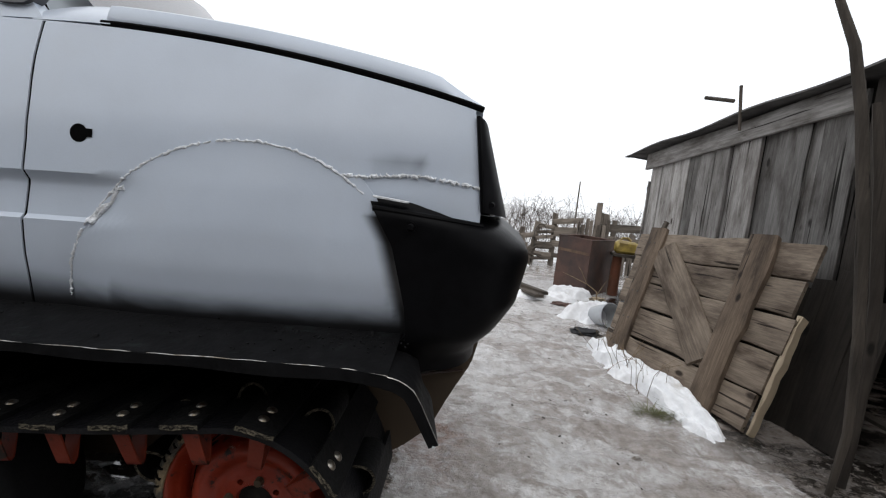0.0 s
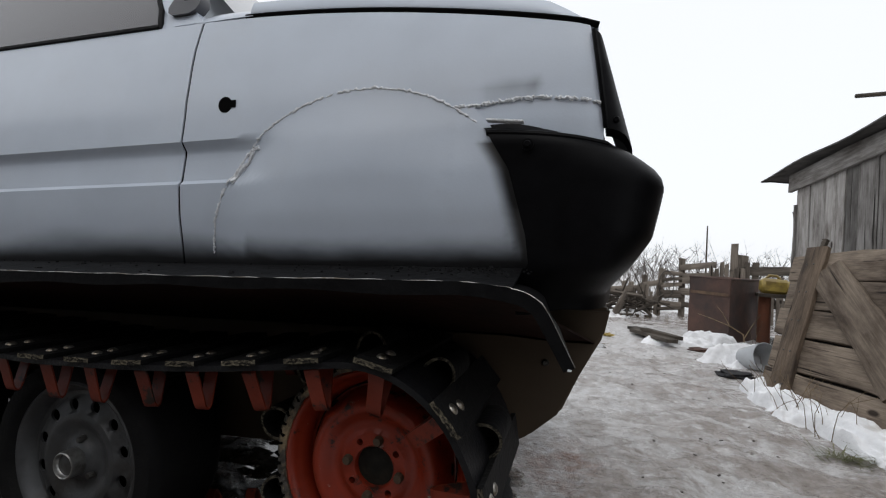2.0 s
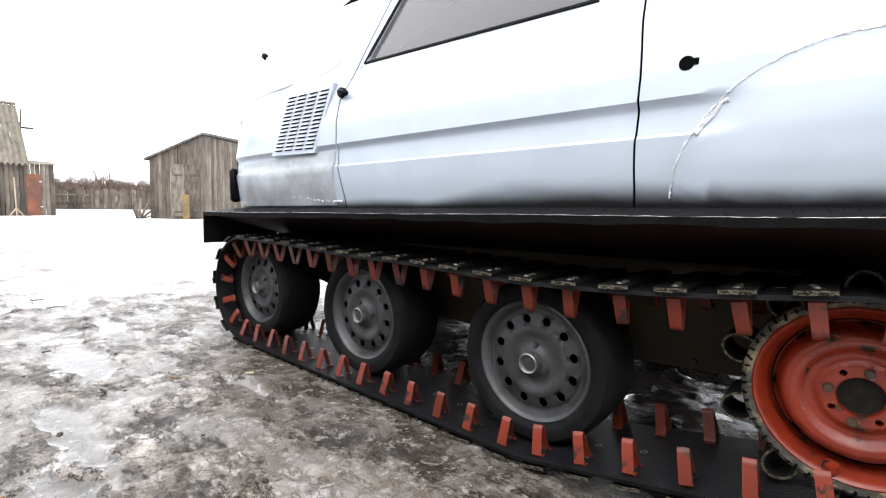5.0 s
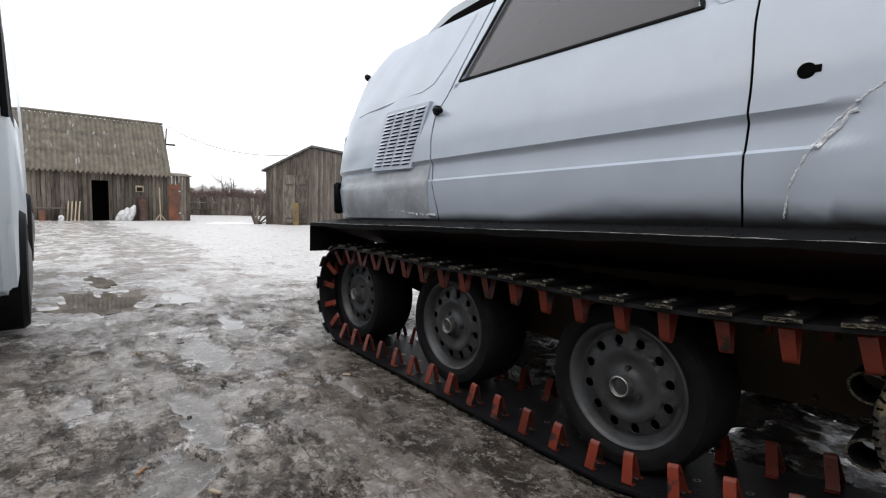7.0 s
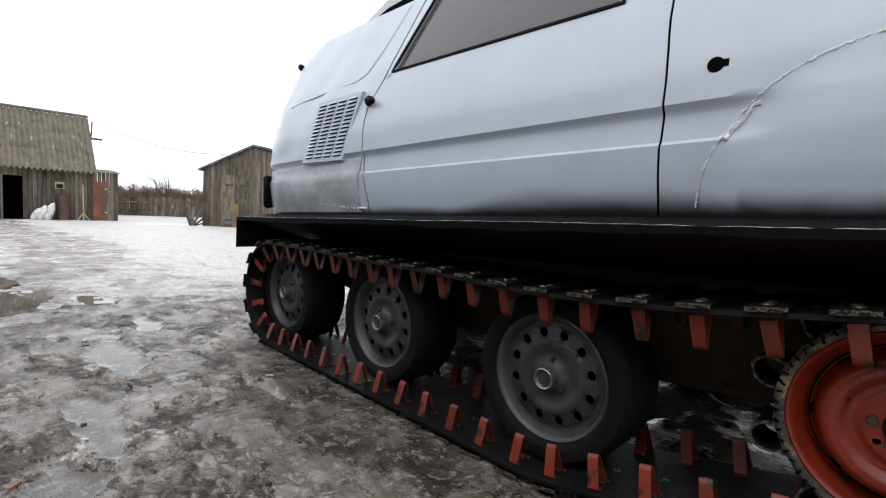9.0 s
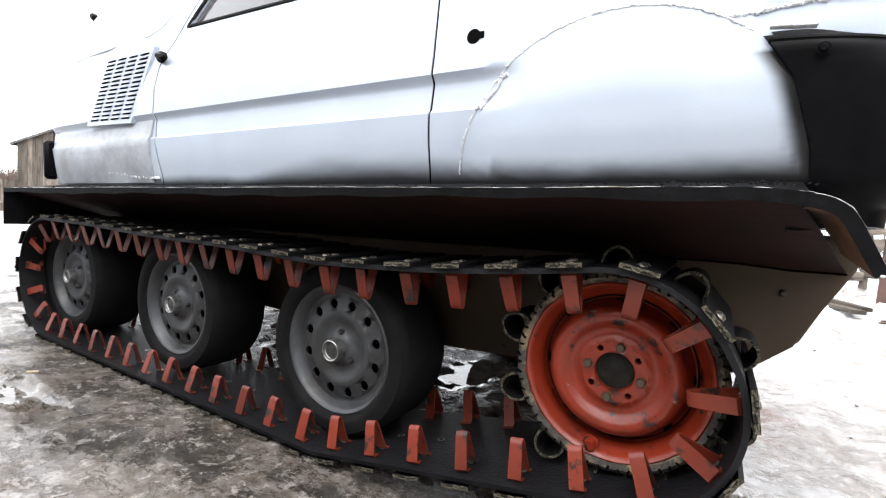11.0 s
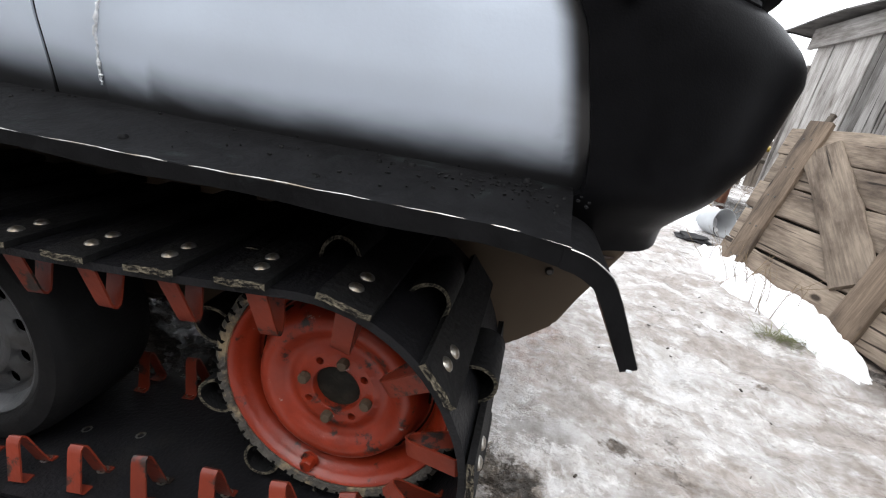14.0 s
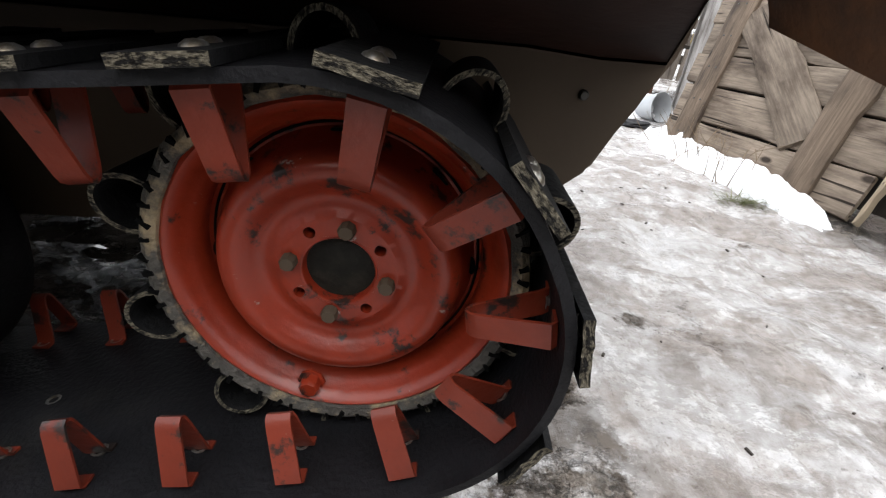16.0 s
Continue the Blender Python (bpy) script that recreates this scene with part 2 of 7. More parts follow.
M["yellow"] = material("dirty_yellow_plastic", (0.42, 0.31, 0.075), 0.45, vary=0.2, scale=8, second=(0.25, 0.18, 0.06), second_scale=5)
M["rag"] = material("black_rag", (0.02, 0.02, 0.022), 0.9, vary=0.4, scale=30, bump=0.5)
M["twig"] = material("dry_brown_stems", (0.16, 0.115, 0.07), 0.9, vary=0.4, scale=30)
M["brush"] = material("bare_dark_twigs", (0.07, 0.058, 0.05), 0.95, vary=0.4, scale=3)
M["grass"] = material("dead_green_grass", (0.10, 0.105, 0.035), 0.9, vary=0.5, scale=20)
M["snow"] = material("old_melting_snow", (0.84, 0.85, 0.87), 0.6, vary=0.06, scale=30, second=(0.55, 0.52, 0.48), second_scale=6, second_at=(0.56, 0.78), bump=0.6, bump_scale=30)
M["sack"] = material("white_woven_sack", (0.66, 0.66, 0.66), 0.8, vary=0.15, scale=9, second=(0.40, 0.39, 0.37), second_scale=5)
M["rust_door"] = material("rust_brown_painted_iron", (0.21, 0.075, 0.04), 0.8, vary=0.3, scale=4, second=(0.10, 0.05, 0.035), second_scale=2)
M["pale_wood"] = material("pale_new_wood", (0.38, 0.31, 0.22), 0.8, vary=0.2, scale=5)
# near-black colours that stand in for the shade inside and behind boards
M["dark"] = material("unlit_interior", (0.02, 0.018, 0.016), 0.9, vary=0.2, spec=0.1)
M["unlit_black"] = material("unlit_black_interior", (0.006, 0.0055, 0.005), 0.95, vary=0.2, spec=0.0)
M["lichen"] = material("pale_lichen_patch", (0.30, 0.285, 0.26), 0.95, vary=0.3, scale=6)
M["white_car"] = material("pale_blue_car_paint", (0.40, 0.44, 0.48), 0.35, vary=0.06, scale=4, coat=0.4)


def car_paint():
    """Home-sprayed silver white with black overspray fogged along the bottom edge."""
    m = material("silver_white_spray_paint", (0.480, 0.535, 0.615), 0.30, 0.0, vary=0.05, scale=7, second=(0.43, 0.465, 0.515), second_scale=3.5, second_at=(0.52, 0.85), bump=0.03, bump_scale=260, coat=0.25)
    nt, ln = m.node_tree.nodes, m.node_tree.links
    b = nt["Principled BSDF"]
    old = b.inputs["Base Color"].links[0].from_socket
    at = nt.new("ShaderNodeAttribute")
    at.attribute_name = "overspray"
    n = nt.new("ShaderNodeTexNoise")
    n.inputs["Scale"].default_value = 7
    n.inputs["Detail"].default_value = 2
    ad = nt.new("ShaderNodeMath")
    ad.operation = "MULTIPLY_ADD"
    ad.inputs[1].default_value = 0.25
    ln.new(n.outputs["Fac"], ad.inputs[0])
    ln.new(at.outputs["Fac"], ad.inputs[2])
    r = nt.new("ShaderNodeValToRGB")
    r.color_ramp.elements[0].position, r.color_ramp.elements[1].position = 0.22, 1.0
    r.color_ramp.interpolation = "EASE"
    ln.new(ad.outputs[0], r.inputs["Fac"])
    mx = nt.new("ShaderNodeMix")
    mx.data_type = "RGBA"
    mx.inputs["B"].default_value = (0.012, 0.012, 0.013, 1)
    ln.new(r.outputs["Color"], mx.inputs["Factor"])
    ln.new(old, mx.inputs["A"])
    ln.new(mx.outputs["Result"], b.inputs["Base Color"])
    return m


M["paint"] = car_paint()


def glass_material():
    m = bpy.data.materials.new("tinted_window_glass")
    m.use_nodes = True
    b = m.node_tree.nodes["Principled BSDF"]
    b.inputs["Base Color"].default_value = (0.16, 0.152, 0.16, 1)
    b.inputs["Roughness"].default_value = 0.06
    b.inputs["Transmission Weight"].default_value = 0.45
    b.inputs["IOR"].default_value = 1.45
    return m


M["glass"] = glass_material()


def ground_material():
    """Trodden ice over mud: white crust, grey wet ice, brown patches and dirt specks."""
    m = bpy.data.materials.new("icy_muddy_yard")
    m.use_nodes = True
    nt, ln = m.node_tree.nodes, m.node_tree.links
    b = nt["Principled BSDF"]
    geo = nt.new("ShaderNodeNewGeometry")

    def noise_at(scale, detail=6, rough=0.6, stretch=(1, 1, 1)):
        mp = nt.new("ShaderNodeMapping")
        mp.inputs["Scale"].default_value = stretch
        ln.new(geo.outputs["Position"], mp.inputs["Vector"])
        n = nt.new("ShaderNodeTexNoise")
        n.inputs["Scale"].default_value = scale
        n.inputs["Detail"].default_value = detail
        n.inputs["Roughness"].default_value = rough
        ln.new(mp.outputs[0], n.inputs["Vector"])
        return n.outputs["Fac"]

    def ramp(value, a, c, ca=(0, 0, 0, 1), cc=(1, 1, 1, 1)):
        r = nt.new("ShaderNodeValToRGB")
        r.color_ramp.elements[0].position, r.color_ramp.elements[1].position = a, c
        r.color_ramp.elements[0].color, r.color_ramp.elements[1].color = ca, cc
        ln.new(value, r.inputs["Fac"])
        return r.outputs["Color"]

    def mix(f, a, c):
        x = nt.new("ShaderNodeMix")
        x.data_type = "RGBA"
        for socket, v in (("Factor", f), ("A", a), ("B", c)):
            if isinstance(v, tuple):
                x.inputs[socket].default_value = v
            else:
                ln.new(v, x.inputs[socket])
        return x.outputs["Result"]

    def attribute(name):
        n = nt.new("ShaderNodeAttribute")
        n.attribute_name = name
        return n.outputs["Fac"]

    def math_of(op, a, c):
        n = nt.new("ShaderNodeMath")
        n.operation = op
        for i, v in enumerate((a, c)):
            if isinstance(v, (int, float)):
                n.inputs[i].default_value = v
            else:
                ln.new(v, n.inputs[i])
        return n.outputs[0]

    dirt, wet, stain, soak_shade = attribute("dirt"), attribute("wet"), attribute("stain"), attribute("soak_shade")
    mid = noise_at(3.1, 10, 0.70)
    fine = noise_at(17, 8, 0.68)
    crumb = noise_at(75, 4, 0.6)
    snow = mix(ramp(fine, 0.40, 0.60), (0.63, 0.628, 0.635, 1), (0.40, 0.375, 0.355, 1))
    ice = mix(ramp(noise_at(10.5, 12, 0.76, (0.7, 1.25, 1)), 0.40, 0.70), (0.60, 0.59, 0.59, 1), (0.31, 0.27, 0.24, 1))
    ice = mix(math_of("MULTIPLY", ramp(noise_at(1.3, 9, 0.7), 0.46, 0.68), 0.55), ice, (0.34, 0.29, 0.26, 1))
    hollow = ramp(noise_at(9.5, 6, 0.62, (1.15, 0.75, 1)), 0.50, 0.62)
    slush = ramp(noise_at(15, 6, 0.64, (1.3, 0.7, 1)), 0.50, 0.60)
    ice = mix(math_of("MULTIPLY", hollow, 0.55), ice, (0.26, 0.225, 0.20, 1))
    ice = mix(math_of("MULTIPLY", slush, 0.80), ice, (0.66, 0.65, 0.65, 1))
    crust = noise_at(5.5, 12, 0.74)
    mud = mix(ramp(crust, 0.48, 0.525), (0.20, 0.168, 0.140, 1), (0.072, 0.057, 0.045, 1))
    mud = mix(ramp(noise_at(23, 8, 0.7), 0.50, 0.62), mud, (0.085, 0.069, 0.055, 1))
    mud = mix(ramp(noise_at(9, 9, 0.7), 0.58, 0.66), mud, (0.27, 0.25, 0.235, 1))
    shelf = ramp(noise_at(4.2, 8, 0.62, (1, 1.3, 1)), 0.515, 0.545)
    mud = mix(math_of("MULTIPLY", shelf, 0.85), mud, mix(ramp(fine, 0.42, 0.58), (0.43, 0.385, 0.34, 1), (0.21, 0.175, 0.145, 1)))
    edge_n = noise_at(3.3, 12, 0.72)
    crack = math_of("MULTIPLY", ramp(math_of("ABSOLUTE", math_of("SUBTRACT", edge_n, 0.53), 0.0), 0.0, 0.022, (1, 1, 1, 1), (0, 0, 0, 1)), ramp(fine, 0.40, 0.52))
    level = math_of("ADD", math_of("MULTIPLY", mid, 1.25), dirt)
    level = math_of("ADD", level, math_of("MULTIPLY", fine, 0.25))
    half = math_of("MULTIPLY", level, 0.5)
    col = mix(ramp(level, 0.66, 0.86), snow, ice)
    col = mix(ramp(half, 0.485, 0.515), col, mud)
    col = mix(math_of("MULTIPLY", crack, ramp(dirt, 0.30, 0.45)), col, (0.018, 0.015, 0.012, 1))
    col = mix(math_of("MULTIPLY", stain, ramp(fine, 0.30, 0.60)), col, (0.30, 0.17, 0.125, 1))
    col = mix(math_of("MULTIPLY", ramp(crumb, 0.62, 0.68), ramp(mid, 0.44, 0.60)), col, (0.085, 0.068, 0.052, 1))
    # wet ground, with the shade below the car and at the shed painted in
    col = mix(math_of("MULTIPLY", soak_shade, ramp(mid, 0.25, 0.42)), col, (0.014, 0.012, 0.010, 1))
    puddle = ramp(math_of("ADD", wet, math_of("MULTIPLY", fine, 0.5)), 0.62, 0.86)
    col = mix(puddle, col, mix(ramp(mid, 0.40, 0.60), (0.115, 0.105, 0.095, 1), (0.05, 0.042, 0.034, 1)))
    sheets = math_of("MULTIPLY", ramp(noise_at(2.9, 11, 0.66, (0.9, 1.25, 1)), 0.485, 0.56), math_of("MULTIPLY", ramp(dirt, -0.04, 0.04), ramp(dirt, 0.14, 0.24, (1, 1, 1, 1), (0, 0, 0, 1))))
    col = mix(math_of("MULTIPLY", sheets, 0.80), col, mix(ramp(fine, 0.40, 0.62), (0.34, 0.300, 0.275, 1), (0.19, 0.155, 0.130, 1)))
    film = math_of("MULTIPLY", ramp(noise_at(3.4, 14, 0.73, (0.85, 1.35, 1)), 0.488, 0.520), ramp(dirt, 0.02, 0.16))
    col = mix(math_of("MULTIPLY", film, 0.75), col, mix(ramp(fine, 0.42, 0.60), (0.170, 0.155, 0.145, 1), (0.090, 0.074, 0.061, 1)))
    plate = noise_at(7.5, 13, 0.70, (0.85, 1.35, 1))
    rim = math_of("ABSOLUTE", math_of("SUBTRACT", plate, 0.50), 0.0)
    crevice = math_of("MULTIPLY", ramp(rim, 0.004, 0.020, (1, 1, 1, 1), (0, 0, 0, 1)), math_of("MULTIPLY", ramp(noise_at(3.7, 5, 0.6), 0.40, 0.50), ramp(dirt, 0.16, 0.32)))
    col = mix(math_of("MULTIPLY", crevice, 0.85), col, (0.020, 0.016, 0.013, 1))
    lit = math_of("MULTIPLY", ramp(noise_at(31, 9, 0.74), 0.56, 0.62), ramp(dirt, 0.10, 0.25))
    col = mix(math_of("MULTIPLY", lit, 0.55), col, (0.36, 0.33, 0.305, 1))
    ln.new(col, b.inputs["Base Color"])
    rough = mix(ramp(level, 0.66, 0.9), (0.5, 0.5, 0.5, 1), mix(ramp(noise_at(4.0, 8, 0.65), 0.42, 0.60), (0.05, 0.05, 0.05, 1), (0.20, 0.20, 0.20, 1)))
    rough = mix(ramp(half, 0.485, 0.515), rough, mix(ramp(noise_at(4.5, 8, 0.68), 0.44, 0.58), (0.10, 0.10, 0.10, 1), (0.50, 0.50, 0.50, 1)))
    rough = mix(sheets, rough, (0.07, 0.07, 0.07, 1))
    rough = mix(film, rough, (0.09, 0.09, 0.09, 1))
    rough = mix(soak_shade, rough, (0.10, 0.10, 0.10, 1))
    rough = mix(puddle, rough, (0.02, 0.02, 0.02, 1))
    ln.new(rough, b.inputs["Roughness"])
    pooled = ramp(noise_at(14, 4, 0.5), 0.56, 0.60)
    ln.new(math_of("SUBTRACT", 0.5, math_of("MULTIPLY", math_of("MULTIPLY", math_of("MULTIPLY", soak_shade, 0.42), math_of("SUBTRACT", 1.0, pooled)), math_of("SUBTRACT", 1.0, puddle))), b.inputs["Specular IOR Level"])
    dry = math_of("MULTIPLY", math_of("MULTIPLY", math_of("SUBTRACT", 1.0, puddle), math_of("SUBTRACT", 1.0, math_of("MULTIPLY", soak_shade, 0.65))), math_of("SUBTRACT", 1.0, math_of("MULTIPLY", film, 0.72)))
    relief = math_of("ADD", math_of("ADD", math_of("MULTIPLY", noise_at(21, 8, 0.62, (1, 1.5, 1)), 0.9), math_of("MULTIPLY", ramp(edge_n, 0.51, 0.55), -0.40)), math_of("MULTIPLY", crumb, 0.35))
    relief = math_of("ADD", relief, math_of("MULTIPLY", hollow, -0.35))
    relief = math_of("ADD", relief, math_of("MULTIPLY", ramp(plate, 0.488, 0.512), 0.55))
    swell = noise_at(6.5, 6, 0.55, (1.5, 0.85, 1))
    relief = math_of("ADD", relief, math_of("MULTIPLY", swell, 1.3))
    bp = nt.new("ShaderNodeBump")
    bp.inputs["Distance"].default_value = 0.05
    ln.new(math_of("MULTIPLY", dry, math_of("ADD", 0.50, math_of("MULTIPLY", ramp(half, 0.47, 0.53), 0.42))), bp.inputs["Strength"])
    ln.new(relief, bp.inputs["Height"])
    ln.new(bp.outputs[0], b.inputs["Normal"])
    return m


M["ground"] = ground_material()


# ---------------------------------------------------------------- mesh helpers
def finish(bm, name, mat, smooth=True):
    bmesh.ops.recalc_face_normals(bm, faces=bm.faces)
    me = bpy.data.meshes.new(name)
    bm.to_mesh(me)
    bm.free()
    for m in mat if isinstance(mat, (list, tuple)) else [mat]:
        me.materials.append(m)
    if smooth:
        for p in me.polygons:
            p.use_smooth = True
        me.set_sharp_from_angle(angle=radians(38))
    return me


def part(name, bm, mat, parent, label="", smooth=True, m=None):
    """One mesh object under a thing or under a part."""
    ob = new(name, bm if isinstance(bm, bpy.types.Mesh) else finish(bm, name, mat, smooth))
    ob.parent = parent
    if m is not None:
        ob.matrix_basis = m
    return tagged(ob, label)


def thing(name, label, category, group="", kind="", at=(0, 0, 0)):
    ob = new(name)
    ob.empty_display_size = 0.1
    ob.location = at
    return tagged(ob, label, category, group, kind)


def solo(name, bm, mat, label, category, group="", kind="", smooth=True, m=None):
    ob = new(name, bm if isinstance(bm, bpy.types.Mesh) else finish(bm, name, mat, smooth))
    if m is not None:
        ob.matrix_basis = m
    return tagged(ob, label, category, group, kind)


def box_into(bm, size, m=Matrix(), bevel=0.0, rough=0.0, rnd=None):
    """A box of that size about the origin of m, with bevelled and slightly uneven edges."""
    r = bmesh.ops.create_cube(bm, size=1.0, matrix=m @ Matrix.Diagonal((*size, 1)))
    vs = r["verts"]
    if rough and rnd:
        for v in vs:
            v.co += Vector((rnd.uniform(-rough, rough), rnd.uniform(-rough, rough), rnd.uniform(-rough, rough)))
    if bevel:
        es = list({e for v in vs for e in v.link_edges})
        bmesh.ops.bevel(bm, geom=es, offset=bevel, segments=1, affect="EDGES", clamp_overlap=True)
    return bm


def box(size, m=Matrix(), bevel=0.0, rough=0.0, rnd=None):
    return box_into(bmesh.new(), size, m, bevel, rough, rnd)


def beam(a, b, w, t, up=(0, 0, 1), bevel=0.003, rough=0.0, rnd=None):
    """A board from a to b, w wide across up, t thick along up."""
    a, b = Vector(a), Vector(b)
    x = (b - a).normalized()
    z = Vector(up)
    z = (z - x * z.dot(x)).normalized()
    y = z.cross(x)
    m = Matrix((x, y, z)).transposed().to_4x4()
    m.translation = (a + b) / 2
    return box(((b - a).length, w, t), m, bevel, rough, rnd)


def tube_into(bm, pts, radius, sides=8, closed=False, cap=True):
    """A round bar along points; radius: a number or one for each point."""
    pts = [Vector(p) for p in pts]
    n = len(pts)
    rings = []
    ref = None
    for i, p in enumerate(pts):
        if closed:
            d = pts[(i + 1) % n] - pts[i - 1]
        else:
            d = pts[min(i + 1, n - 1)] - pts[max(i - 1, 0)]
        d.normalize()
        if ref is None:
            ref = d.orthogonal().normalized()
        ref = (ref - d * ref.dot(d)).normalized()
        side = d.cross(ref)
        r = radius[i] if isinstance(radius, (list, tuple)) else radius
        rings.append([bm.verts.new(p + r * (math.cos(k * math.tau / sides) * ref + math.sin(k * math.tau / sides) * side)) for k in range(sides)])
    for i in range(n if closed else n - 1):
        a, b = rings[i], rings[(i + 1) % n]
        for k in range(sides):
            bm.faces.new((a[k], a[(k + 1) % sides], b[(k + 1) % sides], b[k]))
    if cap and not closed:
        bm.faces.new(rings[0][::-1])
        bm.faces.new(rings[-1])
    return bm


def tube(pts, radius, sides=8, closed=False):
    return tube_into(bmesh.new(), pts, radius, sides, closed)


def lathe_into(bm, profile, n=64, closed=False):
    """Turns a profile of (radius, depth) about the y axis."""
    rings = []
    for r, y in profile:
        rings.append([bm.verts.new((r * math.cos(k * math.tau / n), y, r * math.sin(k * math.tau / n))) for k in range(n)])
    count = len(profile)
    for i in range(count if closed else count - 1):
        a, b = rings[i], rings[(i + 1) % count]
        for k in range(n):
            bm.faces.new((a[k], a[(k + 1) % n], b[(k + 1) % n], b[k]))
    return bm


def lathe(profile, n=64, closed=False):
    return lathe_into(bmesh.new(), profile, n, closed)


def sheet(f, us, vs, thick=None, wrap=False):
    """A surface f(u, v) -> place over a grid, with its border turned in by the vector thick."""
    bm = bmesh.new()
    g = [[bm.verts.new(f(u, v)) for v in vs] for u in us]
    nu, nv = len(us), len(vs)
    for i in range(nu - 1):
        for j in range(nv - 1):
            bm.faces.new((g[i][j], g[i + 1][j], g[i + 1][j + 1], g[i][j + 1]))
    if thick is not None:
        thick = Vector(thick)
        ring = [g[i][0] for i in range(nu)] + [g[-1][j] for j in range(1, nv)] + [g[i][-1] for i in range(nu - 2, -1, -1)] + [g[0][j] for j in range(nv - 2, 0, -1)]
        back = [bm.verts.new(v.co + thick) for v in ring]
        for i in range(len(ring)):
            k = (i + 1) % len(ring)
            bm.faces.new((ring[i], ring[k], back[k], back[i]))
    return bm


def steps(a, b, n):
    return [a + (b - a) * i / n for i in range(n + 1)]


def smooth01(x):
    x = max(0.0, min(1.0, x))
    return x * x * (3 - 2 * x)


rnd = random.Random(7)


# ---------------------------------------------------------------- the tracked car
def bz(x):
    """Height of the running board, which rises towards the nose."""
    return 0.703 + 0.045 * x


def lerp_table(table, x):
    if x <= table[0][0]:
        return table[0][1]
    for (a, fa), (b, fb) in zip(table, table[1:]):
        if x <= b:
            s = (x - a) / (b - a)
            return fa + (fb - fa) * s
    return table[-1][1]


SECTION = [(-0.03, 0.010), (0.0, 0.006), (0.10, -0.012), (0.166, -0.018), (0.174, -0.010), (0.228, -0.004), (0.236, -0.004), (0.254, -0.018), (0.34, -0.010), (0.44, 0.012), (0.53, 0.038), (0.60, 0.064), (1.0, 0.23)]
SMOOTH = [(-0.03, 0.010), (0.0, 0.006), (0.10, -0.012), (0.17, -0.017), (0.25, -0.017), (0.34, -0.010), (0.44, 0.012), (0.53, 0.038), (0.60, 0.064), (1.0, 0.23)]


def plan(x):
    if x > 0.31:
        s = min(1, (x - 0.31) / 0.17)
        return 0.30 * (1 - math.sqrt(1 - s * s))
    if x < -2.31:
        s = min(1, (-2.31 - x) / 0.335)
        return 0.36 * (1 - math.sqrt(max(0, 1 - s * s)))
    return 0.0


def side(x, h, off=0.0):
    """A place on the car's flank, h above the running board."""
    k = smooth01((-0.22 - x) / 0.12)
    y = k * lerp_table(SECTION, h) + (1 - k) * lerp_table(SMOOTH, h)
    if x < -1.70:
        k = smooth01((-1.70 - x) / 0.1)
        y += k * (0.007 * noise.noise(Vector((x * 6, h * 7, 2.2))) + 0.004 * noise.noise(Vector((x * 15, h * 13, 5.1))))
    return Vector((x, y + plan(x) + off, bz(x) + h))


BUMPER_IN = [(0.58, 0.240), (0.705, 0.243), (0.722, 0.262), (0.77, 0.255), (0.878, 0.222), (0.95, 0.175), (0.985, 0.14)]


def add_overspray(ob):
    me = ob.data
    at = me.attributes.new("overspray", "FLOAT", "POINT")
    vals = []
    for v in me.vertices:
        x, y, z = v.co
        a = 1.0 - (z - bz(x)) / (0.050 + 0.055 * math.exp(-(((x + 0.66) / 0.30) ** 2)) + 0.016 * noise.noise(Vector((x * 4, 3.0, 0.0))) + (0.022 if x > -0.3 else 0.0))
        b = 1.0 - (lerp_table(BUMPER_IN, z) - x) / 0.04 if x > 0.0 and z < 0.93 else 0.0
        c = (0.5 + 0.5 * noise.noise(Vector((x * 30, z * 40, 1.0)))) * math.exp(-((x - 0.22) / 0.09) ** 2 - ((z - bz(x) - 0.30) / 0.022) ** 2)
        vals.append(max(0.0, a, b, c))
    at.data.foreach_set("value", vals)
    return ob


car = thing("tracked_car", "silver white hatchback body built onto rubber tracks, on ice", "tracked vehicle")


def flank_panel(name, xl, xr, h0, h1, nx, nh, label="", off=0.0, depth=0.022, hs=None):
    def f(u, v):
        hm = v
        x0, x1 = xl(hm), xr(hm)
        x = x0 + (x1 - x0) * u
        return side(x, min(hm, h1(x)) if h1 else hm, off)

    ob = part(name, sheet(f, steps(0, 1, nx), hs or steps(h0, 1, nh), (0, depth, 0)), M["paint"], car, label)
    return add_overspray(ob)


def hood_line(x):
    return 0.490 - 0.17 * x - 0.15 * x * x


FINE_H = [0.0, 0.02, 0.045, 0.07, 0.10, 0.13, 0.158, 0.166, 0.170, 0.174, 0.182, 0.20, 0.215, 0.228, 0.236, 0.245, 0.254, 0.264, 0.285, 0.31, 0.34, 0.38, 0.42, 0.46, 0.50]


def seam_front(h):
    return -0.458 - 0.004 * smooth01(h / 0.15) - 0.016 * smooth01((h - 0.3) / 0.2)


def seam_rear(h):
    return -1.556 - 0.042 * smooth01(h / 0.25) - 0.012 * smooth01((h - 0.25) / 0.12) + 0.058 * smooth01((h - 0.42) / 0.12) + 0.24 * max(0, h - 0.535)


# dark inner shell behind the panels, which closes the car
OUTLINE = [(-2.59, 0.0), (-2.63, 0.2), (-2.63, 0.36), (-2.585, 0.50), (-2.51, 0.63), (-2.37, 0.78), (-2.14, 0.93), (-1.90, 1.02), (-1.50, 1.05), (-1.05, 1.04), (-0.86, 0.96), (-0.50, 0.570), (-0.36, 0.53), (0.0, 0.465), (0.24, 0.405), (0.30, 0.25), (0.30, 0.1), (0.24, 0.0)]


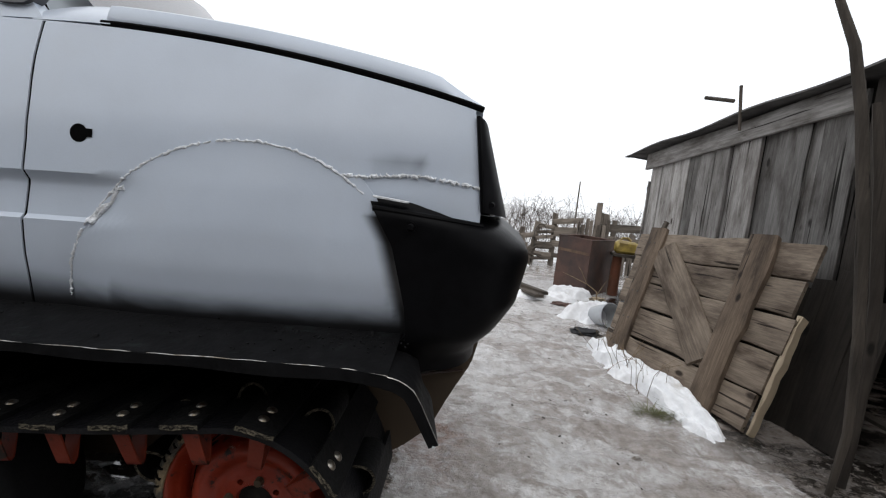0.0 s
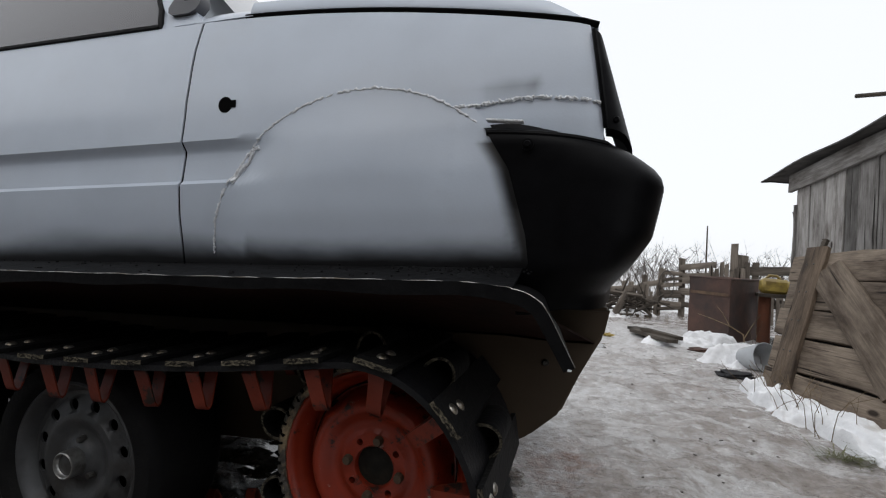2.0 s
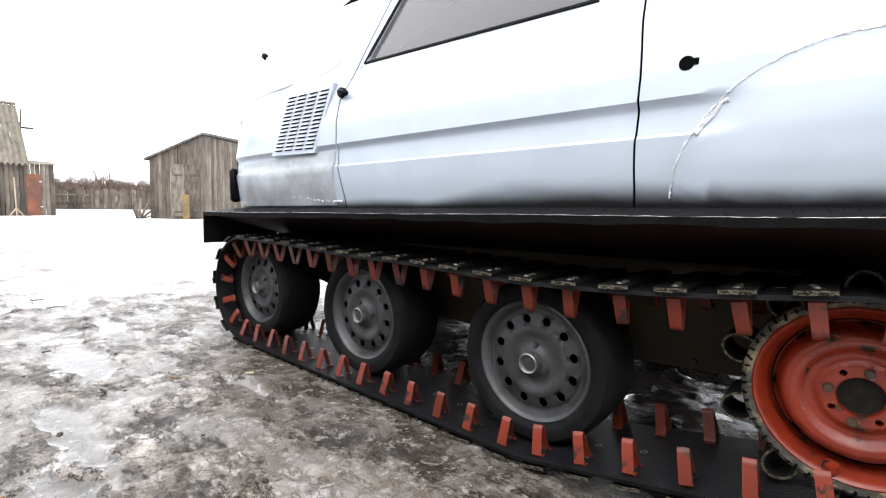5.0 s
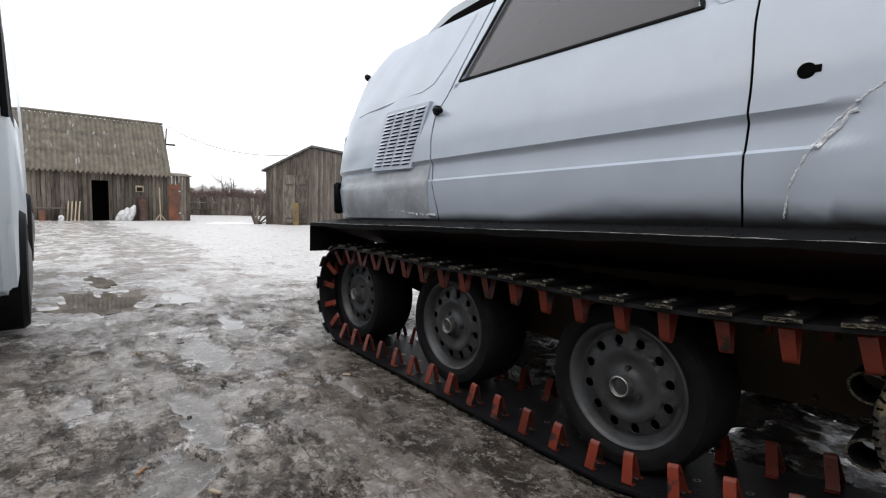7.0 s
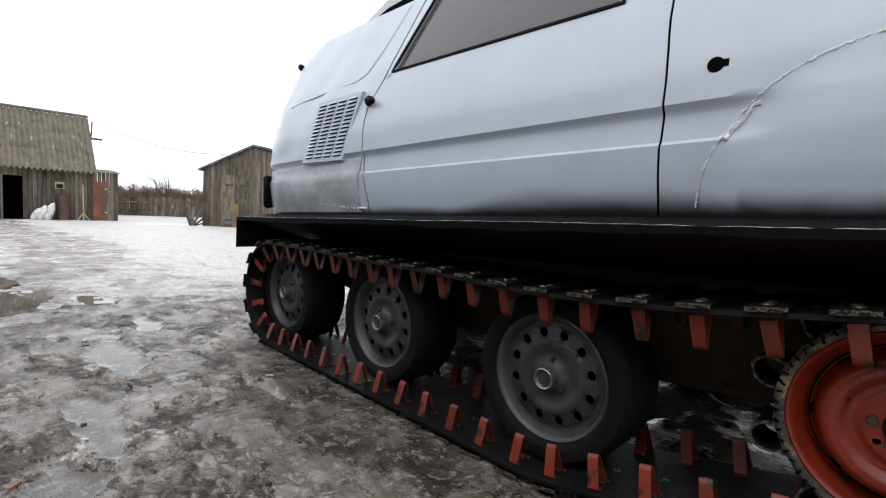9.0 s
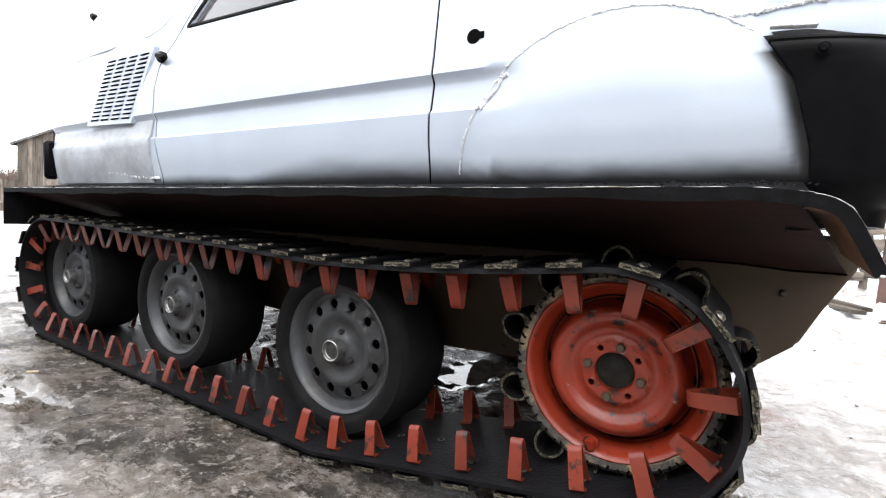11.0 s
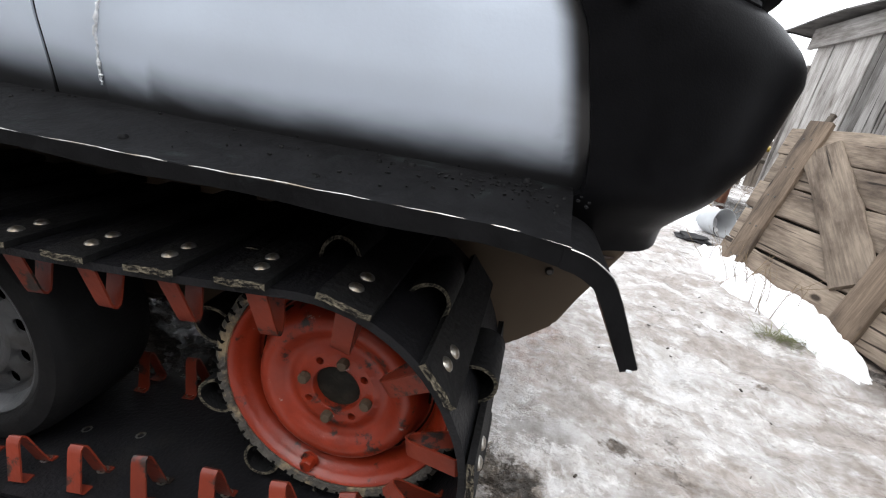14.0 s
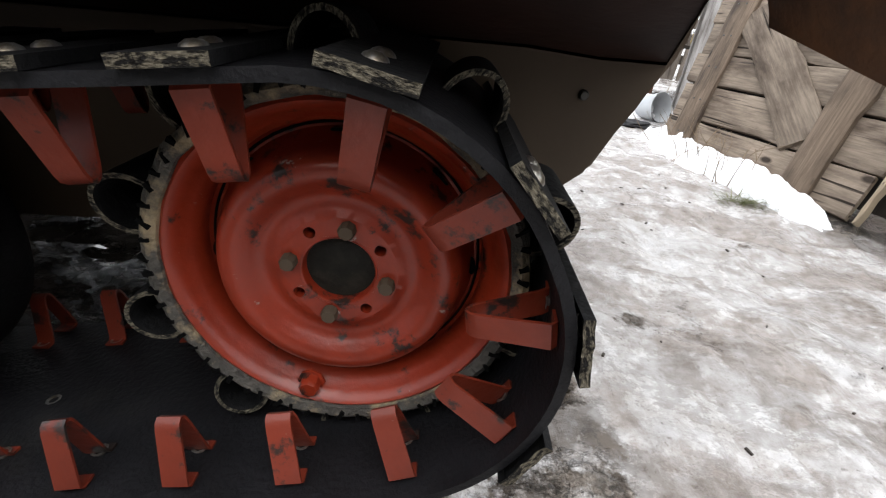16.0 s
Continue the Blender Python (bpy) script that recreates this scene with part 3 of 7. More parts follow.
def shell():
    bm = bmesh.new()
    rows = []
    for y, inset in ((0.095, 0.035), (0.30, 0.0), (1.14, 0.0), (1.325, 0.035)):
        row = []
        for x, h in OUTLINE:
            cx = -1.0 + (x + 1.0) * (1 - inset * 0.6)
            hh = h if h < 0.01 else h - inset
            yy = y
            if h > 0.53:
                tuck = (h - 0.53) * 0.42
                yy = max(y, 0.095 + tuck) if y < 0.7 else min(y, 1.325 - tuck)
            row.append(bm.verts.new((cx, yy, bz(x) + hh)))
        rows.append(row)
    n = len(OUTLINE)
    for a, b in zip(rows, rows[1:]):
        for i in range(n):
            k = (i + 1) % n
            bm.faces.new((a[i], a[k], b[k], b[i])).material_index = 1
    bm.faces.new(rows[0]).material_index = 0
    bm.faces.new(rows[-1]).material_index = 1
    return bm


part("inner_shell", shell(), [M["gap"], M["white_car"]], car, "dark inner shell behind the panels")

# flank panels: fender, door, rear quarter
fender_h = FINE_H + [0.53, 0.56]
fender = flank_panel("front_fender", lambda h: seam_front(h) + 0.0045, lambda h: 0.300 + (0.068 - 0.16 * max(0, h - 0.235)) * smooth01((h - 0.12) / 0.06), 0, lambda x: hood_line(x) - 0.006, 40, 0, "silver white front fender with a weld line", hs=fender_h)
door_h = FINE_H + [0.53]
door = flank_panel("door", seam_rear, lambda h: seam_front(h) - 0.0015, 0, None, 44, 0, "silver white car door with a pressed crease", hs=door_h)


def quarter_back(h):
    return lerp_table([(0, -2.59), (0.2, -2.63), (0.36, -2.63), (0.50, -2.585), (0.63, -2.51), (0.78, -2.37), (0.93, -2.14)], h) + 0.012


quarter = flank_panel("rear_quarter", quarter_back, lambda h: seam_rear(h) - 0.008, 0, None, 26, 0, "silver white rear quarter with rough filler", hs=FINE_H + [0.53, 0.60, 0.68, 0.76, 0.84, 0.88])


part("door_seam", tube([side(seam_front(h) + 0.0015, h, 0.006) for h in steps(0.0, 0.53, 40)], 0.0042, 6), M["gap"], door, "dark gap between door and fender")
part("door_seam", tube([side(seam_rear(h) - 0.004, h, 0.008) for h in steps(0.0, 0.53, 40)], 0.0055, 6), M["gap"], door, "dark gap behind the door")
add_overspray(part("patch_panel", sheet(lambda u, v: side(-2.33 + 0.715 * u, 0.015 + (0.20 + 0.02 * u) * v, -0.004 - 0.006 * math.sin(math.pi * v)), steps(0, 1, 24), steps(0, 1, 12), (0, 0.01, 0)), M["filler"], quarter, "dull dented welded-in sill patch"))
part("rear_trim", box((0.035, 0.05, 0.17), Matrix.Translation(side(-2.455, 0.12) + Vector((0.0, -0.014, 0))) @ pose(0, 0, 0, 0, -4, 0), 0.012), M["plastic"], quarter, "black rear lamp edge")
bead = [(-2.28, 0.53), (-2.18, 0.545), (-2.0, 0.556), (-1.76, 0.565), (-1.69, 0.585), (-1.66, 0.63), (-1.625, 0.70), (-1.59, 0.79), (-1.565, 0.86)]
part("pressed_edge", tube([side(x, h, 0.002) for x, h in bead], 0.006, 6), M["paint"], quarter, "pressed edge of the painted-over window")
for hx, hz in ((-2.55, 0.33), (-2.40, 0.78)):
    part("rear_hinge", box((0.04, 0.03, 0.03), Matrix.Translation(side(hx, hz) + Vector((-0.01, 0, 0))) @ pose(0, 0, 0, 0, 30, 0), 0.008), M["plastic"], quarter, "small black hinge")

# window frame of the door, glass, rubber and mirror base
def win_low(x):
    return 0.555 - 0.017 * (x + 1.5)


def win_top(x):
    return min(0.92, 0.635 + (-0.56 - x) * 1.05)


def win_left(s):
    return -1.514 + 0.125 * s


def win_right(s):
    return -0.60 + 0.035 * min(1, s * 3) - 0.17 * s


def window_place(u, v, off=0.0):
    x = win_left(v) + (win_right(v) - win_left(v)) * u
    h = win_low(x) + (win_top(x) - win_low(x)) * v
    p = side(x, h, off)
    return p


part("window", sheet(lambda u, v: window_place(u, v, 0.012), steps(0, 1, 20), steps(0, 1, 10)), M["glass"], door, "tinted side window glass")
edge = [window_place(u, 0) for u in steps(0, 1, 24)] + [window_place(1, v) for v in steps(0, 1, 12)[1:]] + [window_place(u, 1) for u in steps(1, 0, 24)[1:]] + [window_place(0, v) for v in steps(1, 0, 12)[1:-1]]
part("window_seal", tube(edge, 0.0065, 6, True), M["rubber"], door, "black rubber window seal")
frame_strip = lambda u, v: side(seam_rear(0.53 + 0.36 * v) + 0.003 + (win_left(v * 0.95) - 0.006 - seam_rear(0.53 + 0.36 * v)) * u, 0.53 + 0.36 * v)
add_overspray(part("window_frame", sheet(frame_strip, steps(0, 1, 4), steps(0, 1, 10), (0, 0.02, 0)), M["paint"], door))
add_overspray(part("door_top", sheet(lambda u, v: side(-1.54 + (1.54 - 0.475) * u, 0.53 + (win_low(-1.54 + 1.065 * u) - 0.53 - 0.006) * v), steps(0, 1, 24), steps(0, 1, 2), (0, 0.02, 0)), M["paint"], door))
add_overspray(part("pillar", sheet(lambda u, v: side(-0.560 + 0.080 * u - 0.36 * v + 0.02 * (1 - u) * v, 0.535 + 0.36 * v), steps(0, 1, 6), steps(0, 1, 10), (0, 0.03, 0)), M["paint"], car, "silver white windscreen pillar"))
mb = bmesh.new()
ring = []
for k in range(20):
    a = k * math.tau / 20
    c, s_ = math.cos(a), math.sin(a)
    r = 0.043 - 0.006 * math.cos(3 * (a - 0.5))
    ring.append((-0.545 + r * c * 0.95 - 0.25 * max(0.0, r * s_), 0.600 + r * s_ * 1.05))
front = [mb.verts.new(side(x, h, -0.010)) for x, h in ring]
back = [mb.verts.new(side(x, h, 0.02)) for x, h in ring]
mb.faces.new(front)
for k in range(20):
    mb.faces.new((front[k], front[(k + 1) % 20], back[(k + 1) % 20], back[k]))
mirror_base = part("mirror_base", mb, M["grey_plastic"], door, "grey mirror mounting plate with a hole")
part("mirror_hole", lathe([(0, -0.001), (0.011, -0.001), (0.013, 0.002)], 14), M["gap"], mirror_base, m=Matrix.Translation(side(-0.544, 0.609, -0.012)))

# door handle: a black lever on a round base
hp = side(-1.572, 0.447)
handle = part("door_handle", box((0.055, 0.022, 0.022), Matrix.Translation(hp + Vector((-0.005, -0.022, 0))) @ pose(0, 0, 0, 0, 12, 0), 0.007), M["plastic"], door, "short black door handle")
part("handle_base", lathe([(0, -0.014), (0.017, -0.014), (0.020, -0.010), (0.020, 0.004)], 20), M["lamp_black"], handle, m=Matrix.Translation(hp + Vector((-0.03, -0.002, 0.004))))

# hole for a filler or aerial, with a key slot
hb = bmesh.new()
hx, hh = -0.362, 0.325
bmesh.ops.create_circle(hb, cap_ends=True, segments=20, radius=0.0165, matrix=Matrix.Translation(side(hx, hh, -0.0015)) @ pose(0, 0, 0, 90, 0, 0))
box_into(hb, (0.012, 0.001, 0.015), Matrix.Translation(side(hx + 0.019, hh + 0.001, -0.0015)))
part("fender_hole", hb, M["gap"], fender, "round hole with a key slot")

# blanking patch over the wheel arch
ARCH_X, ARCH_Z, ARCH_R = -0.044, 0.698, 0.333


def arch_top(x):
    if x <= 0.115:
        return ARCH_Z + math.sqrt(max(0.0, ARCH_R**2 - (x - ARCH_X) ** 2))
    return 0.990 - 0.05 * (x - 0.115)


def arch_place(u, v):
    x = -0.369 + 0.630 * u
    xr = lerp_table(BUMPER_IN, bz(x) + (arch_top(x) - bz(x)) * v) + 0.012
    x = -0.369 + (xr + 0.369) * u
    z0 = bz(x)
    z1 = max(z0 + 0.002, arch_top(x))
    z = z0 + (z1 - z0) * v
    d = min(z1 - z, (ARCH_R - math.hypot(x - ARCH_X, z - ARCH_Z)) if x < 0.115 else 9)
    p = side(x, z - z0, -0.003 - 0.013 * smooth01(d / 0.16))
    return p


arch = add_overspray(part("arch_patch", sheet(arch_place, steps(0, 1, 48), steps(0, 1, 26), (0, 0.03, 0)), M["paint"], car, "smooth blanked wheel arch with black fogged edges"))


def weld(name, pts, r, parent, label="lumpy painted weld bead", gap=0.0):
    """A lumpy bead along points, broken in places."""
    bm = bmesh.new()
    q = random.Random(len(pts))
    run, rad = [], []
    for p in pts:
        if q.random() < gap and len(run) > 1:
            tube_into(bm, run, rad, 6)
            run, rad = [], []
            continue
        run.append(p + Vector((q.uniform(-1, 1), 0, q.uniform(-1, 1))) * r * 0.7)
        rad.append(r * q.uniform(0.35, 1.3))
    if len(run) > 1:
        tube_into(bm, run, rad, 6)
    return part(name, bm, M["weld"], parent, label)


pts = []
for a in steps(178, 52, 170):
    x, z = ARCH_X + ARCH_R * math.cos(radians(a)), ARCH_Z + ARCH_R * math.sin(radians(a))
    if z > bz(x) + 0.02:
        pts.append(side(x, z - bz(x), -0.0030))
weld("weld_bead", pts, 0.0027, arch, gap=0.03)
weld("weld_bead", [side(x, lerp_table([(0.12, 0.282), (0.2, 0.286), (0.36, 0.278)], x) + 0.003 * math.sin(30 * x), -0.002) for x in steps(0.12, 0.36, 90)], 0.0034, fender, gap=0.07)
weld("weld_bead", [side(-0.275 - 0.008 * i, 0.236 - 0.010 * i, -0.004) for i in range(8)], 0.0055, arch)
weld("weld_bead", [side(x, 0.040 + 0.012 * math.sin(9 * x), -0.003) for x in steps(-1.90, -1.575, 36)], 0.0055, quarter, gap=0.1)
weld("weld_bead", [side(-2.02 + 0.09 * s, 0.215 - 0.15 * s, -0.002) for s in steps(0, 1, 14)], 0.0035, quarter, gap=0.3)

# louvred vent panel in the rear quarter
VENT = [(-2.050, 0.237), (-1.735, 0.229), (-1.655, 0.500), (-1.985, 0.506)]


def vent_flat(u, v, off=0.0):
    a, b, c, d = (side(x, h, -0.019) for x, h in VENT)
    return a.lerp(b, u).lerp(d.lerp(c, u), v) + Vector((0, off, 0))


vent = part("vent_panel", sheet(lambda u, v: vent_flat(u, v, 0.0), steps(0, 1, 8), steps(0, 1, 8), (0, 0.035, 0)), M["paint"], quarter, "pale louvred ventilation panel in four columns")
for col in range(4):
    for row in range(15):
        u0, v0 = 0.07 + 0.235 * col, 0.06 + 0.060 * row
        a, b = vent_flat(u0, v0), vent_flat(u0 + 0.175, v0)
        bm = bmesh.new()
        w = Vector((0, 0, 0.0085))
        f1 = [bm.verts.new(p) for p in (a + Vector((0, -0.001, 0)), b + Vector((0, -0.001, 0)), b + w * 0.62 + Vector((0, -0.001, 0)), a + w * 0.62 + Vector((0, -0.001, 0)))]
        bm.faces.new(f1).material_index = 1
        f2 = [bm.verts.new(p) for p in (a + w * 0.62 + Vector((0, -0.0065, 0)), b + w * 0.62 + Vector((0, -0.0065, 0)), b + w * 1.35 + Vector((0, -0.0005, 0)), a + w * 1.35 + Vector((0, -0.0005, 0)))]
        bm.faces.new(f2).material_index = 0
        part("louvre", bm, [M["paint"], M["gap"]], vent, smooth=False)

# bonnet, with a turned-down edge over the fender
def bonnet_place(u, v):
    x = -0.36 + 0.712 * u
    y0 = side(x, hood_line(x)).y + 0.004
    nose = smooth01((u - 0.88) / 0.12)
    if v < 0.12:
        s = v / 0.12
        return Vector((x, y0 + 0.010 * s * s + 0.02 * nose * s, bz(x) + hood_line(x) + 0.006 + 0.030 * s * (1 - 0.75 * nose)))
    s = (v - 0.12) / 0.88
    x -= 0.07 * max(0.0, s - 0.15) * u
    y = y0 + 0.010 + (1.42 - 2 * y0 - 0.02) * s
    drop = 0.05 * smooth01((u - 0.86) / 0.14) + 0.015 * nose
    return Vector((x, y, bz(x) + hood_line(x) + 0.036 - drop * 0.6 + 0.085 * math.sin(math.pi * s) ** 0.8 * (1 - 0.35 * u)))


add_overspray(part("bonnet", sheet(bonnet_place, steps(0, 1, 26), [0, 0.03, 0.06, 0.09, 0.12] + steps(0.14, 0.26, 5) + steps(0.3, 1, 12), (0, 0.01, -0.02)), M["paint"], car, "silver white bonnet"))
part("bonnet_seal", tube([side(x, hood_line(x) + 0.001, 0.004) for x in steps(-0.37, 0.352, 30)], 0.0055, 6), M["gap"], car, "dark bonnet gap")
cowl = lambda u, v: side(-0.500 + 0.150 * u - 0.05 * v * (1 - u), hood_line(-0.500 + 0.150 * u) - 0.005 + (0.050 + 0.050 * u * (1 - u) * 2) * v) + Vector((0, 0.11 * v * v, 0.004 * u))
add_overspray(part("cowl", sheet(cowl, steps(0, 1, 10), steps(0, 1, 8), (0, 0.05, 0)), M["paint"], car, "silver white cowl corner below the windscreen"))
corner = lambda u, v: side(-0.612 + (0.128 - 0.090 * v) * u - 0.03 * v, 0.527 + 0.145 * v, 0.004)
add_overspray(part("window_corner", sheet(corner, steps(0, 1, 6), steps(0, 1, 6), (0, 0.02, 0)), M["paint"], door, "silver white window corner panel"))
part("windscreen", sheet(lambda u, v: Vector((-0.47 - 0.42 * v, 0.17 + 0.04 * v + 1.06 * u, bz(-0.5) + 0.585 + 0.40 * v)), steps(0, 1, 6), steps(0, 1, 4)), M["glass"], car, "sloping windscreen glass")
part("wiper", tube([(-0.455, 0.24, bz(-0.5) + 0.598), (-0.480, 0.36, bz(-0.5) + 0.623), (-0.510, 0.58, bz(-0.5) + 0.648), (-0.535, 0.80, bz(-0.5) + 0.668)], 0.005, 6), M["plastic"], car, "black windscreen wiper arm")


# corner lamp: a black wedge turning round the nose
def lamp_place(u, v):
    h = 0.232 + 0.166 * v
    x0 = 0.373 - 0.16 * max(0, h - 0.235)
    a = u * 90
    w = 0.062 - 0.034 * v
    return Vector((x0 + w * math.sin(radians(a)) ** 0.8, side(x0, h).y - 0.004 + 0.34 * (1 - math.cos(radians(a))), bz(x0) + h - 0.010 * math.sin(radians(a))))


lamp = part("corner_lamp", sheet(lamp_place, steps(0, 1, 14), steps(0, 1, 12), (0, 0.05, 0)), M["lamp_black"], car, "glossy black corner lamp")
part("lamp_rim", tube([lamp_place(0.0, v) + Vector((-0.002, -0.003, 0)) for v in steps(0, 1, 10)], 0.0045, 6), M["plastic"], lamp)
part("lamp_screw", lathe([(0, -0.003), (0.004, -0.003), (0.006, 0.002)], 12), M["plastic"], lamp, m=Matrix.Translation(lamp_place(0.12, 0.10) + Vector((0, -0.003, 0))))
part("nose_panel", sheet(lambda u, v: Vector((0.425 - 0.05 * v - 0.02 * (2 * u - 1) ** 2, 0.34 + 0.76 * u, bz(0.39) + 0.21 + 0.20 * v)), steps(0, 1, 8), steps(0, 1, 4), (-0.03, 0, 0)), M["plastic"], car, "black nose panel")


# big black plastic bumper wrapped round the front corner
BUMPER_OUT = [(0.60, 0.392), (0.683, 0.392), (0.690, 0.398), (0.730, 0.430), (0.770, 0.456), (0.782, 0.463), (0.827, 0.472), (0.868, 0.479), (0.884, 0.475), (0.897, 0.465), (0.914, 0.442), (0.924, 0.428), (0.930, 0.416), (0.945, 0.398), (0.965, 0.385)]


def bumper_place(u, v):
    a = radians(90 * min(1, u))
    z1 = 0.962 - 0.020 * math.sin(a) ** 1.2
    z0 = 0.640 + 0.015 * smooth01(a / 0.5)
    z = z0 + (z1 - z0) * v
    xi, xo = lerp_table(BUMPER_IN, z), lerp_table(BUMPER_OUT, z)
    x = xi + (xo - xi) * math.sin(a) ** 0.85
    top = smooth01((v - 0.86) / 0.14)
    low = smooth01((0.30 - v) / 0.30)
    y = -0.040 - 0.010 * math.sin(a * 2) + 0.17 * (1 - math.cos(a)) ** 1.2 + 0.026 * top * top + 0.035 * low
    if u > 1:
        y += (u - 1) * 1.18
        x += 0.035 * (1 - (2 * (u - 1) - 1) ** 2)
    return Vector((x, y, z))


bumper = part("bumper", sheet(bumper_place, steps(0, 1, 30) + [1.06, 1.15, 1.3, 1.5, 1.7, 1.85, 2.0], steps(0, 1, 44), (0.0, 0.05, 0.0)), M["plastic"], car, "large matt black plastic front bumper")
part("bumper_bead", tube([bumper_place(u, 0.93) + Vector((0, 0.002, 0)) for u in steps(0, 0.55, 26)], 0.0055, 8), M["plastic"], bumper, "raised bead along the bumper top")
part("bumper_screw", lathe([(0, -0.004), (0.0045, -0.004), (0.006, -0.002), (0.006, 0.001), (0.0095, 0.001), (0.0095, 0.004)], 14), M["plastic"], bumper, "dark fixing bolt", m=Matrix.Translation((0.252, -0.052, 0.915)))
part("bumper_bracket", box((0.062, 0.016, 0.004), Matrix.Translation((0.212, -0.034, 0.9575)) @ pose(0, 0, 0, 0, 4, 0), 0.001), M["weld"], bumper, "pale metal bracket")

# running board over the track, with a welded edge and end flaps
X0, X1, EDGE = -2.452, 0.252, -0.155
q = random.Random(3)


def board_z(x):
    """The board follows the sill and is bent down at its front end."""
    return bz(x) - 0.009 - 0.008 * smooth01((x - 0.18) / 0.08)


def board_at(x, y):
    """Height of the board between its outer edge and the sill."""
    k = smooth01((y - EDGE) / 0.15)
    return (board_z(x) - 0.006) * (1 - k) + (bz(x) + 0.004) * k


def board_top(u, v):
    x = X0 + (X1 - X0) * u
    y = EDGE + (0.06 - EDGE) * v
    return Vector((x, y, board_at(x, y) + 0.0008 * math.sin(7 * x) * (1 - v) + 0.0006 * math.sin(31 * x + 9 * v)))


M["rust_plate"] = material("rust_stained_steel_plate", (0.034, 0.024, 0.020), 0.6, spec=0.25, vary=0.4, scale=14, second=(0.13, 0.058, 0.026), second_scale=7, second_at=(0.46, 0.66), bump=0.25, bump_scale=60)
board = part("running_board", sheet(board_top, steps(0, 1, 60), steps(0, 1, 8), (0, 0, -0.004)), M["black_paint"], car, "black sprayed running board strewn with grit")


def lip_place(u, v):
    x = X0 + (X1 - X0) * u
    drop = 0.019 + 0.002 * math.sin(6 * x) + 0.002 * math.sin(23 * x)
    return Vector((x, EDGE - 0.001 + 0.001 * math.sin(4.3 * x), board_z(x) - 0.006 + 0.0008 * math.sin(7 * x) - drop * v))


part("board_lip", sheet(lip_place, steps(0, 1, 70), steps(0, 1, 2), (0, 0.004, 0)), M["black_paint"], board, "black angle-iron edge")
part("board_edge", tube([lip_place(u, 0) + Vector((0, 0.002, q.uniform(-0.001, 0.001))) for u in steps(0, 1, 90)], [q.uniform(0.0005, 0.0013) for _ in range(91)], 6), M["steel"], board, "worn rounded board edge")
for x in (-2.15, -1.68, -1.18, -0.66, -0.24, 0.07, 0.20):
    part("board_bolt", lathe([(0, -0.003), (0.003, -0.003), (0.005, -0.0015), (0.006, 0.002)], 8), M["black_paint"], board, m=Matrix.Translation((x, -0.07 + 0.05 * math.sin(9 * x), board_at(x, -0.07 + 0.05 * math.sin(9 * x)) + 0.001)) @ pose(0, 0, 0, -90, 0, 0))
gb = bmesh.new()
for i in range(240):
    x, y = q.uniform(X0, X1), min(-0.01, EDGE + 0.03 + abs(q.gauss(0, 0.09)))
    if i % 3 == 0:
        x, y = 0.16 + q.gauss(0, 0.06), -0.06 + q.gauss(0, 0.015)
    k = q.uniform(0.0008, 0.0022)
    box_into(gb, (k * 2, k * 1.6, k * 1.3), Matrix.Translation((x, y, board_at(x, y) + 0.001)) @ pose(0, 0, 0, q.uniform(-20, 20), q.uniform(-20, 20), q.uniform(0, 180)))
tagged(part("grit", gb, M["rubber"], board, "grit and mud crumbs"), kind="stuff")
part("rear_flap", box((0.004, 0.40, 0.150), Matrix.Translation((X0, EDGE + 0.20, bz(X0) - 0.092)), 0.001), M["black_paint"], board, "black end flap")


# front flap: the end of the angle-iron edge, bent down and forwards
def flap_place(u, v, rise=0.0):
    """The flap's rear face; rise lifts a point towards the black outer face."""
    x = X1 - 0.006 + lerp_table(FLAP_X, v)
    z = board_z(X1) - 0.025 - lerp_table(FLAP_Z, v)
    lean = radians(64) * smooth01(v / 0.4)
    w = (0.020 - 0.004 * v) * rise
    y = EDGE + 0.004 * v + (0.205 - 0.105 * smooth01(v / 0.4)) * u
    return Vector((x - 0.020 * u * v + w * math.sin(lean), y, z + 0.025 * u * smooth01((v - 0.3) / 0.7) + w * math.cos(lean)))


# how far the bent flap reaches forwards and down along its length
FLAP_X = [(0.0, 0.0), (0.12, 0.018), (0.24, 0.034), (0.36, 0.044), (1.0, 0.081)]
FLAP_Z = [(0.0, 0.0), (0.12, 0.003), (0.24, 0.011), (0.36, 0.024), (1.0, 0.087)]
flap = part("front_flap", sheet(flap_place, steps(0, 1, 8), steps(0, 1, 20), (0.003, 0, 0.003)), M["rust_plate"], board, "bent steel mud flap with a rusty inner face")
part("flap_edge", sheet(lambda u, v: flap_place(0, v, u) + Vector((0, -0.001, 0)), steps(0, 1, 3), steps(0, 1, 20), (0, 0.004, 0)), M["black_paint"], flap, "black turned edge of the flap")
part("flap_face", sheet(lambda u, v: flap_place(u, v, 0.99), steps(0, 1, 8), steps(0, 1, 20)), M["black_paint"], flap, "black outer face")
part("flap_corner", tube([flap_place(0, v, 1.0) + Vector((0, 0.001, q.uniform(-0.0006, 0.0006))) for v in steps(0, 1, 24)], [q.uniform(0.0004, 0.0011) for _ in range(25)], 6), M["steel"], flap, "worn bright corner of the flap")
part("flap_chip", box((0.006, 0.003, 0.004), Matrix.Translation(flap_place(0.0, 1.0, 0.5)), 0.001), M["weld"], flap, "bare torn metal tip")

# sloping wheel-house roof and hull side below the board
HULL_Y = 0.270


